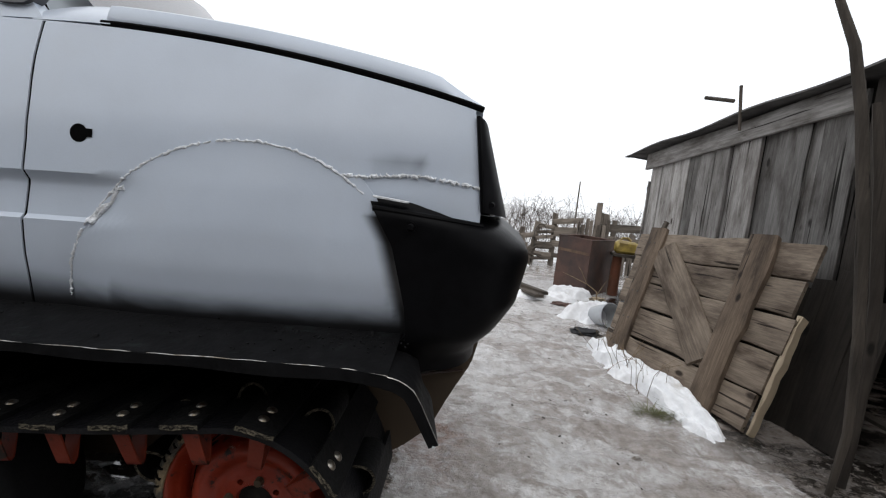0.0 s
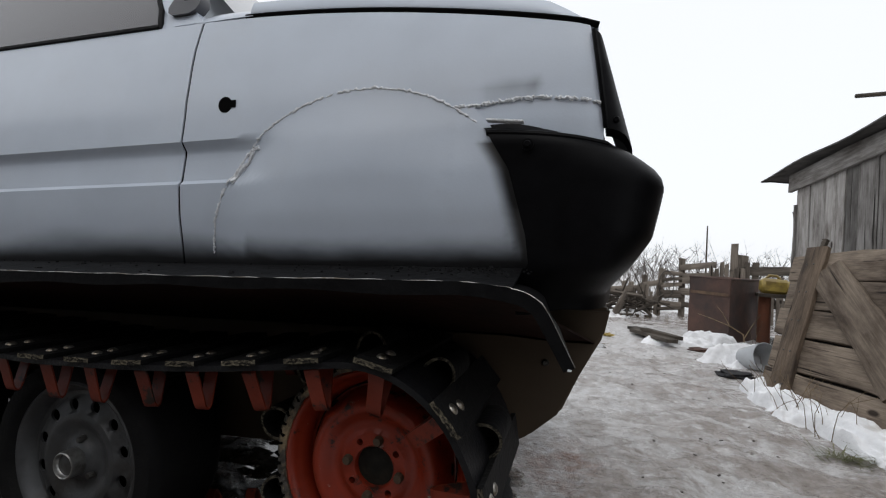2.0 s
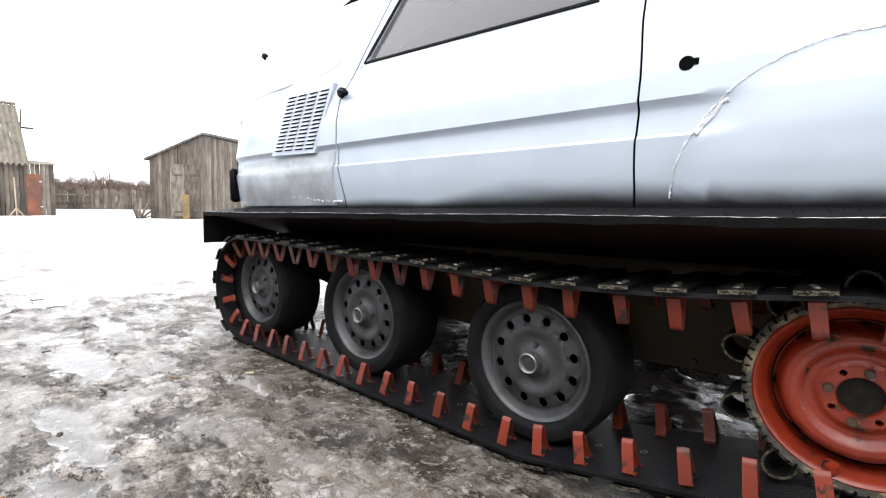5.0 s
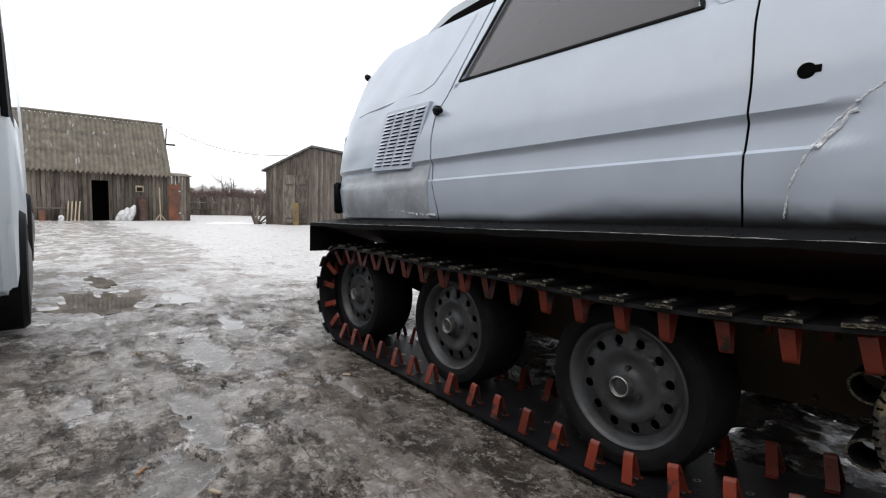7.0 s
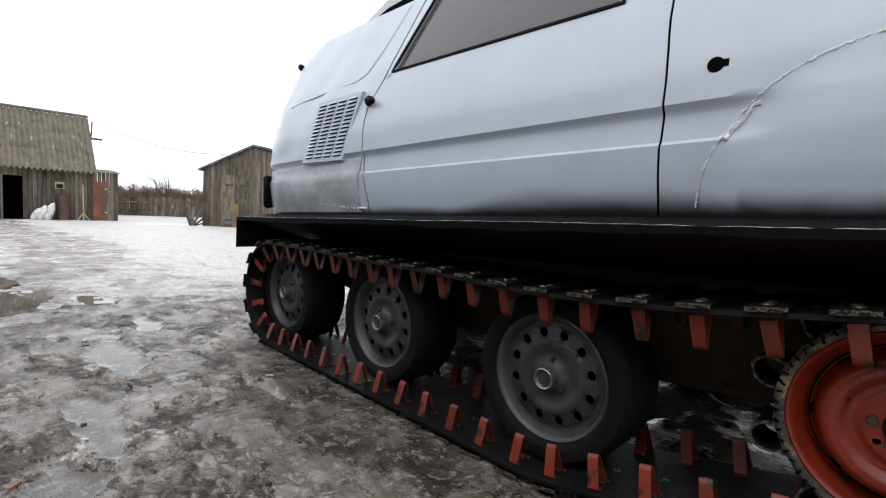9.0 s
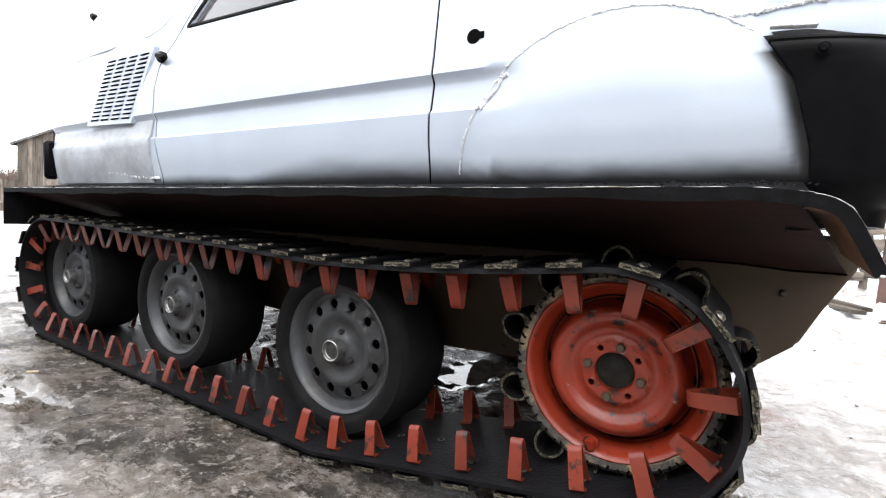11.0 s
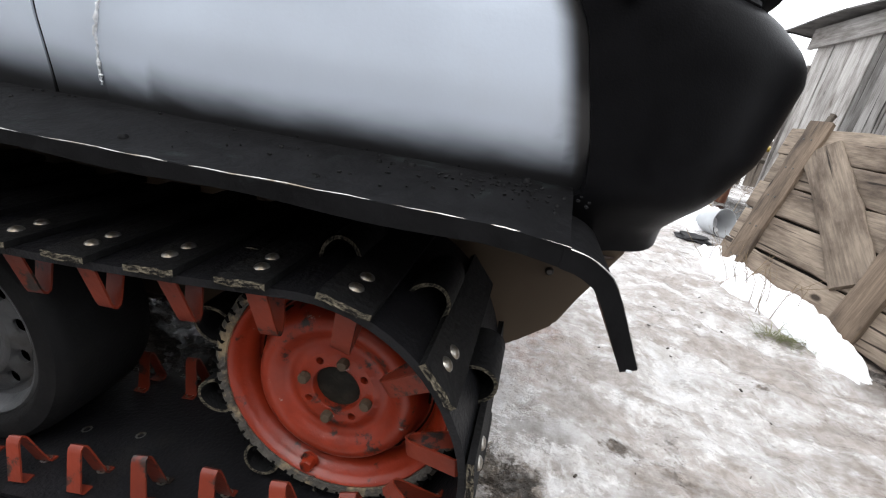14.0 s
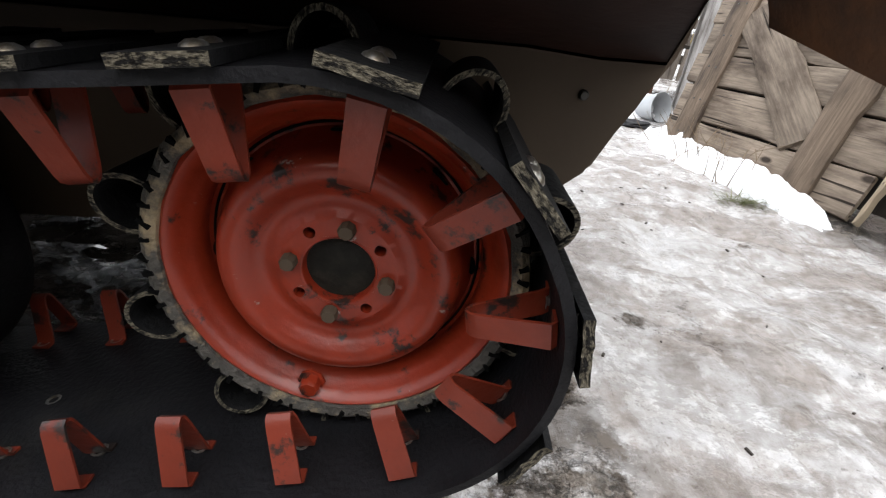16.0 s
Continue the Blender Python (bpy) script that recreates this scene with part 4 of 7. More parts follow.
def under_place(u, v):
    x = X0 + 0.04 + (0.38 * v + 0.24 * (1 - v) - X0 - 0.04) * u
    y = EDGE + 0.015 + (HULL_Y - EDGE - 0.015) * v
    z = board_z(x) - 0.014 - (0.115 + 0.010 * u) * v
    return Vector((x, y, z))


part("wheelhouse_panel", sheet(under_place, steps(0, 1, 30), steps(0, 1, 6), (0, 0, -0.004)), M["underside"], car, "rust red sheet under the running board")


def hull_side(y):
    bm = bmesh.new()
    prof = [(-2.40, 0.40), (-2.40, 0.33), (-2.12, 0.25), (-1.80, 0.21), (-0.75, 0.205), (-0.53, 0.222), (-0.296, 0.239), (0.06, 0.262), (0.17, 0.295), (0.25, 0.343), (0.315, 0.402), (0.357, 0.50), (0.398, 0.578), (0.41, 0.64), (-2.40, 0.52)]
    a = [bm.verts.new((x, y, z)) for x, z in prof]
    b = [bm.verts.new((x, 1.44 - y, z)) for x, z in prof]
    bm.faces.new(a)
    bm.faces.new(b[::-1])
    for i in range(len(prof)):
        k = (i + 1) % len(prof)
        bm.faces.new((a[i], a[k], b[k], b[i]))
    bmesh.ops.bevel(bm, geom=bm.edges[:], offset=0.008, segments=2, affect="EDGES", clamp_overlap=True)
    return bm


hull = part("hull", hull_side(HULL_Y), M["hull"], car, "khaki brown boat-shaped steel hull")
for x, z in ((0.279, 0.509), (-0.31, 0.42), (-0.9, 0.40), (-0.34, 0.26)):
    part("hull_bolt", lathe([(0, -0.006), (0.005, -0.006), (0.007, -0.003), (0.008, 0.002)], 10), M["dark_steel"], hull, m=Matrix.Translation((x, HULL_Y - 0.002, z)))


# ---------------------------------------------------------------- wheels
def ring_with_holes(bm, r0, r1, n, hole, depth, per=16, back=0.012):
    """A dished ring from r0 to r1 with n round holes; depth(r) gives its y."""
    rm = (r0 + r1) / 2
    half = math.pi / n
    for s in range(n):
        mid = s * 2 * half
        outer, inner = [], []
        for k in range(per):
            a = k * math.tau / per
            c, d = math.cos(a), math.sin(a)
            m = max(abs(c), abs(d))
            rr = rm + (c / m) * (r1 - r0) / 2
            aa = mid + (d / m) * half
            outer.append(bm.verts.new((rr * math.cos(aa), depth(rr), rr * math.sin(aa))))
            hr, ha = rm + hole * c, mid + hole * d / rm
            inner.append(bm.verts.new((hr * math.cos(ha), depth(rm), hr * math.sin(ha))))
        deep = [bm.verts.new(v.co + Vector((0, back, 0))) for v in inner]
        for k in range(per):
            j = (k + 1) % per
            bm.faces.new((outer[k], outer[j], inner[j], inner[k]))
            bm.faces.new((inner[k], inner[j], deep[j], deep[k]))
    bmesh.ops.remove_doubles(bm, verts=bm.verts[:], dist=0.0008)


def bolt_head(r, h, domed=False):
    bm = bmesh.new()
    n = 6
    prof = [(0, -h), (r * 0.8, -h), (r, -h * 0.75), (r, 0), (r * 1.35, 0), (r * 1.35, 0.003)] if not domed else [(0, -h), (r * 0.5, -h * 0.93), (r * 0.85, -h * 0.6), (r, 0), (r, 0.003)]
    return lathe_into(bm, prof, 8 if not domed else 12)


def tyre_bm(rim, outer, w):
    prof = [(rim - 0.006, 0.004), (rim + 0.004, -0.004), (rim + 0.016, -0.016), (rim + 0.024, -0.020), (outer - 0.014, -0.016), (outer - 0.004, -0.004), (outer, 0.012), (outer + 0.001, w / 2), (outer, w - 0.012), (outer - 0.006, w + 0.006), (outer - 0.02, w + 0.018), (rim, w + 0.004)]
    return lathe(prof, 72)


def grey_wheel():
    w = thing("road_wheel", "grey steel road wheel with a smooth black tyre inside the track", "wheel", "road wheels of the track")
    part("tyre", tyre_bm(0.169, 0.234, 0.172), M["tyre"], w, "worn black tyre with a smooth shoulder")
    bm = lathe([(0.176, 0.000), (0.177, -0.006), (0.172, -0.009), (0.166, -0.006), (0.161, 0.004), (0.156, 0.012), (0.152, 0.022), (0.147, 0.0235), (0.141, 0.022)], 72)
    rim = part("rim", bm, M["grey_rim"], w, "dull grey painted rim", m=Matrix.Diagonal((0.99, 1, 0.99, 1)))
    bm = bmesh.new()
    ring_with_holes(bm, 0.103, 0.141, 12, 0.0135, lambda r: 0.022 - 0.016 * smooth01((0.141 - r) / 0.038), per=24, back=0.006)
    lathe_into(bm, [(0.103, 0.006), (0.096, 0.004), (0.089, 0.0045), (0.080, 0.009), (0.070, 0.014), (0.060, 0.016), (0.050, 0.014), (0.042, 0.008), (0.034, 0.002), (0.024, 0.000)], 72)
    disc = part("disc", bm, M["grey_rim"], rim, "grey disc with twelve round holes")
    part("back_plate", lathe([(0.0, 0.075), (0.150, 0.075), (0.150, 0.03)], 40), M["gap"], rim)
    part("hub", lathe([(0.030, 0.002), (0.030, -0.020), (0.0285, -0.027), (0.0265, -0.0285), (0.0245, -0.027), (0.0235, -0.020), (0.0225, -0.019)], 32), M["bright_steel"], w, "bright turned hub ring")
    part("hub_core", lathe([(0, -0.023), (0.010, -0.0225), (0.018, -0.0205), (0.0235, -0.019)], 24), M["grey_rim"], w, "dull grey hub centre")
    for k in range(3):
        a = radians(100 + 120 * k)
        part("stud", bolt_head(0.0070, 0.012), M["dark_steel"], w, m=Matrix.Translation((0.046 * math.cos(a), 0.011, 0.046 * math.sin(a))))
    return w


WHEELS = [(-0.700, 0.237), (-1.433, 0.236), (-2.177, 0.230)]
first = grey_wheel()
first.matrix_basis = pose(WHEELS[0][0], -0.012, WHEELS[0][1], 0, 14, 0)
copy_thing(first, pose(WHEELS[1][0], -0.012, WHEELS[1][1], 0, -23, 0))
copy_thing(first, pose(WHEELS[2][0], -0.012, WHEELS[2][1], 0, 41, 0))
# the drive sprocket, made from an orange-red wheel
RX, RZ = 0.0, 0.341
sprocket = thing("drive_sprocket", "orange-red steel drive wheel with rubber loop teeth at the track's front", "sprocket")
rim = part("rim", lathe([(0.178, 0.000), (0.179, -0.007), (0.174, -0.010), (0.168, -0.006), (0.164, 0.004), (0.158, 0.014), (0.151, 0.022), (0.150, 0.040), (0.146, 0.044)], 80), M["red"], sprocket, "chipped orange-red rim")
bm = lathe([(0.146, 0.044), (0.141, 0.043), (0.134, 0.030), (0.128, 0.006), (0.122, -0.005), (0.114, -0.010), (0.106, -0.010), (0.098, -0.006), (0.090, 0.001), (0.083, 0.006), (0.076, 0.007), (0.069, 0.004), (0.0615, 0.0)], 96)
ring_with_holes(bm, 0.0405, 0.0615, 4, 0.0062, lambda r: 0.0, per=96, back=0.02)
lathe_into(bm, [(0.0405, 0.0), (0.0385, 0.0005), (0.0370, 0.003), (0.0365, 0.016)], 96)
disc = part("disc", bm, M["red"], sprocket, "pressed orange-red wheel disc with a centre hole", m=pose(0, 0, 0, 0, -36, 0))
part("hub_bore", lathe([(0.0, 0.012), (0.026, 0.0115), (0.029, 0.013), (0.0372, 0.013)], 40), M["bore"], disc, "dark dirty plate in the centre hole")
part("inner_rim", lathe([(0.150, 0.040), (0.148, 0.13), (0.168, 0.16), (0.174, 0.17)], 64), M["red"], sprocket, "orange-red inner rim")
# black ring that paints the shade in the recess between rim and disc
part("rim_seam", lathe([(0.1468, 0.0432), (0.1460, 0.0422), (0.1445, 0.0422), (0.1437, 0.0428)], 80), M["gap"], sprocket, "black ring standing in for shade between rim and disc")
for k in range(4):
    a = radians(81 - 36 + 90 * k)
    part("wheel_bolt", bolt_head(0.0090, 0.013), M["hull"], disc, "dirty hexagon wheel bolt", m=Matrix.Translation((0.051 * math.cos(a), 0.001, 0.051 * math.sin(a))))
for k in range(8):
    a = radians(12 + 45 * k)
    bm = bmesh.new()
    bmesh.ops.create_circle(bm, cap_ends=True, segments=14, radius=0.011, matrix=pose(0, 0, 0, 90, 0, 0) @ Matrix.Diagonal((1, 0.55, 1, 1)))
    part("vent_slot", bm, M["gap"], disc, m=pose(0.1385 * math.cos(a), 0.0335, 0.1385 * math.sin(a), 0, 90 - math.degrees(a), 0) @ pose(0, 0, 0, 50, 0, 0))
part("rim_bolt", bolt_head(0.012, 0.016), M["red"], rim, "painted bolt through the rim", m=Matrix.Translation((-0.030, 0.002, -0.155)))
# remains of a cut tyre round the rim
cut = [(0.175, 0.000), (0.178, -0.012), (0.187, -0.016), (0.195, -0.010), (0.197, 0.004), (0.196, 0.120), (0.182, 0.125)]
bm = lathe(cut, 90)
for v in bm.verts:
    a = math.atan2(v.co.z, v.co.x)
    k = 1 + 0.014 * noise.noise(Vector((9 * math.cos(a), 9 * math.sin(a), v.co.y * 30))) + 0.006 * math.sin(23 * a)
    v.co.x *= k
    v.co.z *= k
M["cut_tyre"] = material("muddy_cut_tyre", (0.05, 0.045, 0.038), 0.8, vary=0.4, scale=60, second=(0.26, 0.20, 0.12), second_scale=16, second_at=(0.5, 0.62), bump=0.6, bump_scale=150)
cut_tyre = part("cut_tyre", bm, M["cut_tyre"], sprocket, "ragged cut tyre band caked with mud")
tread = bmesh.new()
q = random.Random(17)
for k in range(62):
    a = k * 360 / 62 + q.uniform(-0.8, 0.8)
    box_into(tread, (q.uniform(0.008, 0.014), 0.006, q.uniform(0.0030, 0.0055)), pose(0, 0, 0, 0, -a, 0) @ Matrix.Translation((0.1895 + q.uniform(-0.002, 0.002), -0.0135, 0)) @ pose(0, 0, 0, 0, 28 if k % 2 else -12, 0))
tagged(part("tread_groove", tread, M["gap"], cut_tyre, "black grooves of the worn tread", smooth=False), kind="stuff")


def loop_bm():
    """A rubber strap bent into an arch, standing out along +x."""
    bm = bmesh.new()
    prof = []
    for a in steps(-90, 90, 14):
        prof.append((0.020 + 0.034 * math.cos(radians(a)), 0.026 * math.sin(radians(a))))
    prof = [(0.0, -0.022)] + prof + [(0.0, 0.022)]
    rows = []
    for i, (x, z) in enumerate(prof):
        p0, p1 = prof[max(i - 1, 0)], prof[min(i + 1, len(prof) - 1)]
        t = Vector((p1[0] - p0[0], p1[1] - p0[1])).normalized()
        nx, nz = t.y, -t.x
        rows.append([bm.verts.new((x + nx * s, y, z + nz * s)) for s, y in ((0, 0), (0.0055, 0), (0.0055, 0.11), (0, 0.11))])
    for a, b in zip(rows, rows[1:]):
        for k in range(4):
            f = bm.faces.new((a[k], a[(k + 1) % 4], b[(k + 1) % 4], b[k]))
            f.material_index = 1 if k == 0 else 0
    return bm


loop_mesh = finish(loop_bm(), "tooth", [M["rubber"], M["cord"]])
for k in range(10):
    a = 94 - 36 * k
    part("tooth", loop_mesh, None, sprocket, "", m=pose(0.188 * math.cos(radians(a)), -0.004, 0.188 * math.sin(radians(a)), 0, -a, 0))
sprocket.matrix_basis = pose(RX, 0.0, RZ)
second_sprocket = thing("inner_sprocket", "orange-red inner disc of the drive wheel", "sprocket")
part("rim", lathe([(0.03, 0.0), (0.12, 0.0), (0.14, 0.02), (0.175, 0.02), (0.18, 0.08)], 48), M["red"], second_sprocket)
part("axle", tube([(0, -0.08, 0), (0, 0.13, 0)], 0.028, 12), M["dark_steel"], second_sprocket)
second_sprocket.matrix_basis = pose(RX, 0.22, RZ)

# ---------------------------------------------------------------- the track
R_BELT = 0.2365
R_RED = 0.2035


def belt_path():
    """Points round the wheels, outside first at the rear's bottom, turning forwards along the ground."""
    pts = []
    rear, front = WHEELS[2], (RX, RZ)
    near = WHEELS[0]
    for a in steps(180, 270, 16):
        pts.append((rear[0] + R_BELT * math.cos(radians(a)), rear[1] + R_BELT * math.sin(radians(a))))
    for s in steps(0, 1, 20)[1:]:
        pts.append((rear[0] + (near[0] + 0.02 - rear[0]) * s, rear[1] - R_BELT + (near[1] - rear[1]) * s))
    d = math.atan2(front[1] - near[1], front[0] - near[0])
    g = math.asin((R_BELT - R_RED) / math.hypot(front[0] - near[0], front[1] - near[1]))
    a1 = math.degrees(d - math.pi / 2 + g)
    for a in steps(-90, a1, 3)[1:]:
        pts.append((near[0] + R_BELT * math.cos(radians(a)), near[1] + R_BELT * math.sin(radians(a))))
    for a in steps(a1 + 0.1, 102, 34):
        r = R_RED + 0.012 * max(0.0, math.cos(radians((a + 28) * 1.6))) if -84 < a < 28 else R_RED
        pts.append((front[0] + r * math.cos(radians(a)), front[1] + r * math.sin(radians(a))))
    top = (front[0] + R_RED * math.cos(radians(102)), front[1] + R_RED * math.sin(radians(102)))
    for s in steps(0, 1, 12)[1:]:
        x = top[0] + (near[0] - top[0]) * s
        z = top[1] + (near[1] + R_BELT - top[1]) * s
        pts.append((x, z - 0.010 * math.sin(math.pi * s)))
    for s in steps(0, 1, 20)[1:]:
        x = near[0] + (rear[0] - near[0]) * s
        pts.append((x, near[1] + (rear[1] - near[1]) * s + R_BELT + 0.004 * math.sin(math.pi * s * 2) ** 2))
    for a in steps(90, 180, 16)[1:-1]:
        pts.append((rear[0] + R_BELT * math.cos(radians(a)), rear[1] + R_BELT * math.sin(radians(a))))
    return [Vector((x, 0, z)) for x, z in pts]


raw = belt_path()
cum = [0.0]
for i in range(len(raw)):
    cum.append(cum[-1] + (raw[(i + 1) % len(raw)] - raw[i]).length)
LENGTH = cum[-1]


def along(s):
    s %= LENGTH
    for i in range(len(raw)):
        if s <= cum[i + 1]:
            k = (s - cum[i]) / max(1e-9, cum[i + 1] - cum[i])
            return raw[i].lerp(raw[(i + 1) % len(raw)], k)
    return raw[0]


def frame_at(s):
    """Place, direction and outward normal of the belt at a run."""
    p = along(s)
    t = (along(s + 0.035) - along(s - 0.035)).normalized()
    out = Vector((t.z, 0, -t.x))
    return p, t, out


BELT_Y0, BELT_Y1 = -0.115, 0.235
track = thing("rubber_track", "black conveyor-belt track with rubber pads and red steel guide horns", "rubber track")


def belt_bm():
    bm = bmesh.new()
    n = 260
    rows = []
    for i in range(n):
        p, t, out = frame_at(LENGTH * i / n)
        rows.append([bm.verts.new(p + out * o + Vector((0, y, 0))) for o, y in ((-0.001, BELT_Y0), (0.009, BELT_Y0 + 0.001), (0.010, BELT_Y1), (0.0, BELT_Y1))])
    for i in range(n):
        a, b = rows[i], rows[(i + 1) % n]
        for k in range(4):
            bm.faces.new((a[k], a[(k + 1) % 4], b[(k + 1) % 4], b[k]))
    return bm


part("belt", belt_bm(), M["belt"], track, "black conveyor belt")


def pad_bm(seed):
    """A rubber pad: x along the belt, y across, z outwards; cut ends show the cord."""
    q = random.Random(seed)
    bm = bmesh.new()
    n = 7
    rows = []
    w = 0.066
    for i in range(n):
        x = -w / 2 + w * i / (n - 1)
        e = q.uniform(-0.003, 0.002)
        rows.append([bm.verts.new((x, y, z)) for y, z in ((BELT_Y0 - 0.008 + e, 0.0005), (BELT_Y0 - 0.008 + e + q.uniform(-0.001, 0.001), 0.0098), (BELT_Y1 + 0.008, 0.0098), (BELT_Y1 + 0.008, 0.0005))])
    for a, b in zip(rows, rows[1:]):
        for k in range(3):
            bm.faces.new((a[k], a[k + 1], b[k + 1], b[k])).material_index = 1 if k == 0 else 0
    bm.faces.new(rows[0])
    bm.faces.new(rows[-1][::-1])
    return bm


def horn_bm():
    """A guide horn: a flat bar folded into a steep arch with a bolted foot; z points to the wheel."""
    bm = bmesh.new()
    w = 0.0140
    path = [(-0.030, 0.0015), (-0.046, 0.0015), (-0.050, 0.006), (-0.033, 0.068), (-0.030, 0.075), (-0.025, 0.078), (-0.020, 0.075), (-0.017, 0.068), (-0.001, 0.008), (0.003, 0.0020), (0.014, 0.0015)]
    rows = []
    for i, (y, z) in enumerate(path):
        a, b = path[max(i - 1, 0)], path[min(i + 1, len(path) - 1)]
        t = Vector((b[0] - a[0], b[1] - a[1])).normalized()
        nx, nz = -t.y, t.x
        k = w * (1.0 - 0.10 * z / 0.1)
        rows.append([bm.verts.new((x, y + nx * s, z + nz * s)) for x, s in ((-k, 0.0015), (k, 0.0015), (k, -0.0015), (-k, -0.0015))])
    for a, b in zip(rows, rows[1:]):
        for k in range(4):
            bm.faces.new((a[k], a[(k + 1) % 4], b[(k + 1) % 4], b[k]))
    bm.faces.new(rows[0])
    bm.faces.new(rows[-1][::-1])
    return bm


pad_meshes = [finish(pad_bm(i), "pad", [M["rubber"], M["cord"]], smooth=False) for i in range(4)]
horn_mesh = finish(horn_bm(), "guide_horn", M["red_bar"])
rivet_mesh = finish(lathe([(0, -0.005), (0.005, -0.0045), (0.009, -0.002), (0.0105, 0.001)], 12), "rivet", M["steel"])
foot_mesh = finish(lathe([(0, -0.007), (0.0055, -0.007), (0.0065, -0.004), (0.0065, 0.0), (0.010, 0.0)], 8), "foot_bolt", M["steel"])
COUNT = 47
WIDE = 0.131  # the belt is stretched a little round the drive wheel
PITCH = (LENGTH - 4 * WIDE) / (COUNT - 4)
START = 3.188
for i in range(COUNT):
    s = START + i * PITCH + max(0, i - (COUNT - 4)) * (WIDE - PITCH)
    p, t, out = frame_at(s)
    y = Vector((0, 1, 0))
    turn = Matrix((t, y, out)).transposed().to_4x4()
    turn.translation = p + out * 0.0095
    pad = part("pad", pad_meshes[i % 4], None, track, "rubber tread pad with frayed tan cord edge", m=turn)
    q = random.Random(i)
    for yy in (BELT_Y0 + 0.034, BELT_Y0 + 0.068):
        r = part("rivet", rivet_mesh, None, pad, "", m=Matrix.Translation((q.uniform(-0.004, 0.004), yy, 0.0098)) @ pose(0, 0, 0, -90, 0, 0))
    inward = Matrix((t, y, -out)).transposed().to_4x4()
    for yy, flip in ((BELT_Y0 + 0.070, 1), (0.180, -1)):
        inward.translation = p - out * 0.001 + Vector((0, yy, 0))
        lean = pose(0, 0, 0, q.uniform(-2, 2), q.uniform(-3, 3), q.uniform(-4, 4))
        horn = part("guide_horn", horn_mesh, None, track, "red steel guide horn", m=inward @ lean @ Matrix.Diagonal((1, flip, 1, 1)))
        part("foot_bolt", foot_mesh, None, horn, "", m=Matrix.Translation((0, 0.004, 0.004)) @ pose(0, 0, 0, 90, 0, 0))
    inward.translation = p - out * 0.001 + Vector((q.uniform(-0.012, 0.012), 0.045 + q.uniform(-0.006, 0.006), 0))
    part("belt_bolt", foot_mesh, None, track, "", m=inward @ pose(0, 0, 0, 90, 0, 0))

# ---------------------------------------------------------------- the far side of the car
far_side = Matrix.Translation((0.0, 1.44, 0)) @ Matrix.Diagonal((1, -1, 1, 1))
far_track = thing("far_track", "black rubber track on the far side of the car", "rubber track")
part("belt", finish(belt_bm(), "belt", M["belt"]), None, far_track, m=far_side)
for i in range(0, COUNT, 1):
    s = (i + 0.4) * PITCH
    pt, t, out = frame_at(s)
    turn = Matrix((t, Vector((0, 1, 0)), out)).transposed().to_4x4()
    turn.translation = pt + out * 0.0095
    part("pad", pad_meshes[i % 4], None, far_track, m=far_side @ turn)
    inward = Matrix((t, Vector((0, 1, 0)), -out)).transposed().to_4x4()
    inward.translation = pt - out * 0.001 + Vector((0, 0.176, 0))
    part("guide_horn", horn_mesh, None, far_track, "red steel guide horn", m=far_side @ inward @ Matrix.Diagonal((1, -1, 1, 1)))
for x, z in WHEELS:
    copy_thing(first, pose(x, 1.452, z, 0, 20, 180))
copy_thing(sprocket, pose(RX, 1.44, RZ, 0, 15, 180))
part("running_board", sheet(lambda u, v: board_top(u, v) + Vector((0, 0, 0.0)), steps(0, 1, 20), steps(0, 1, 4), (0, 0, -0.004)), M["black_paint"], car, "black running board on the far side", m=far_side)
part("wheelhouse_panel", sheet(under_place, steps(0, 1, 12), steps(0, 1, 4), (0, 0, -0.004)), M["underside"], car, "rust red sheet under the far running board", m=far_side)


# ---------------------------------------------------------------- ground
def slope_z(x):
    return -0.0345 * min(-2.6 - x, 29) if x < -2.6 else 0.0


def pool(x, y):
    """How far a place lies in one of the shallow melt puddles, 0 to 1."""
    if abs(y - 0.08) < 0.33 and -2.5 < x < 0.2:
        return 0.0
    n = 0.30 * noise.noise(Vector((x * 1.6, y * 1.6, 11.3))) + 0.28 * noise.noise(Vector((x * 4.1, y * 4.1, 4.4))) + 0.26 * noise.noise(Vector((x * 10, y * 10, 9.1))) + 0.12 * noise.noise(Vector((x * 23, y * 23, 3.1)))
    best = 0.0
    for cx, cy, rx, ry in POOLS:
        d = 1.0 - math.hypot((x - cx) / rx, (y - cy) / ry) + n * 2.3
        best = max(best, smooth01(d / 0.12))
    return best


# shallow melt puddles: middle and half widths
POOLS = [(-4.0, -1.0, 0.75, 0.30), (-3.9, -0.50, 0.40, 0.10), (-2.35, -0.68, 0.34, 0.07), (-1.75, -0.86, 0.22, 0.06), (-1.25, -1.0, 0.20, 0.07), (-2.75, -1.05, 0.30, 0.08), (-2.05, -1.15, 0.16, 0.06), (-3.0, -0.45, 0.35, 0.10), (-1.55, -0.38, 0.22, 0.06), (-5.2, -0.9, 0.5, 0.10), (0.2, 4.0, 0.35, 0.25), (-0.5, 1.9, 0.5, 0.2), (-0.63, 0.78, 0.17, 0.17), (-0.40, 1.02, 0.10, 0.07), (-0.85, 0.62, 0.08, 0.06)]


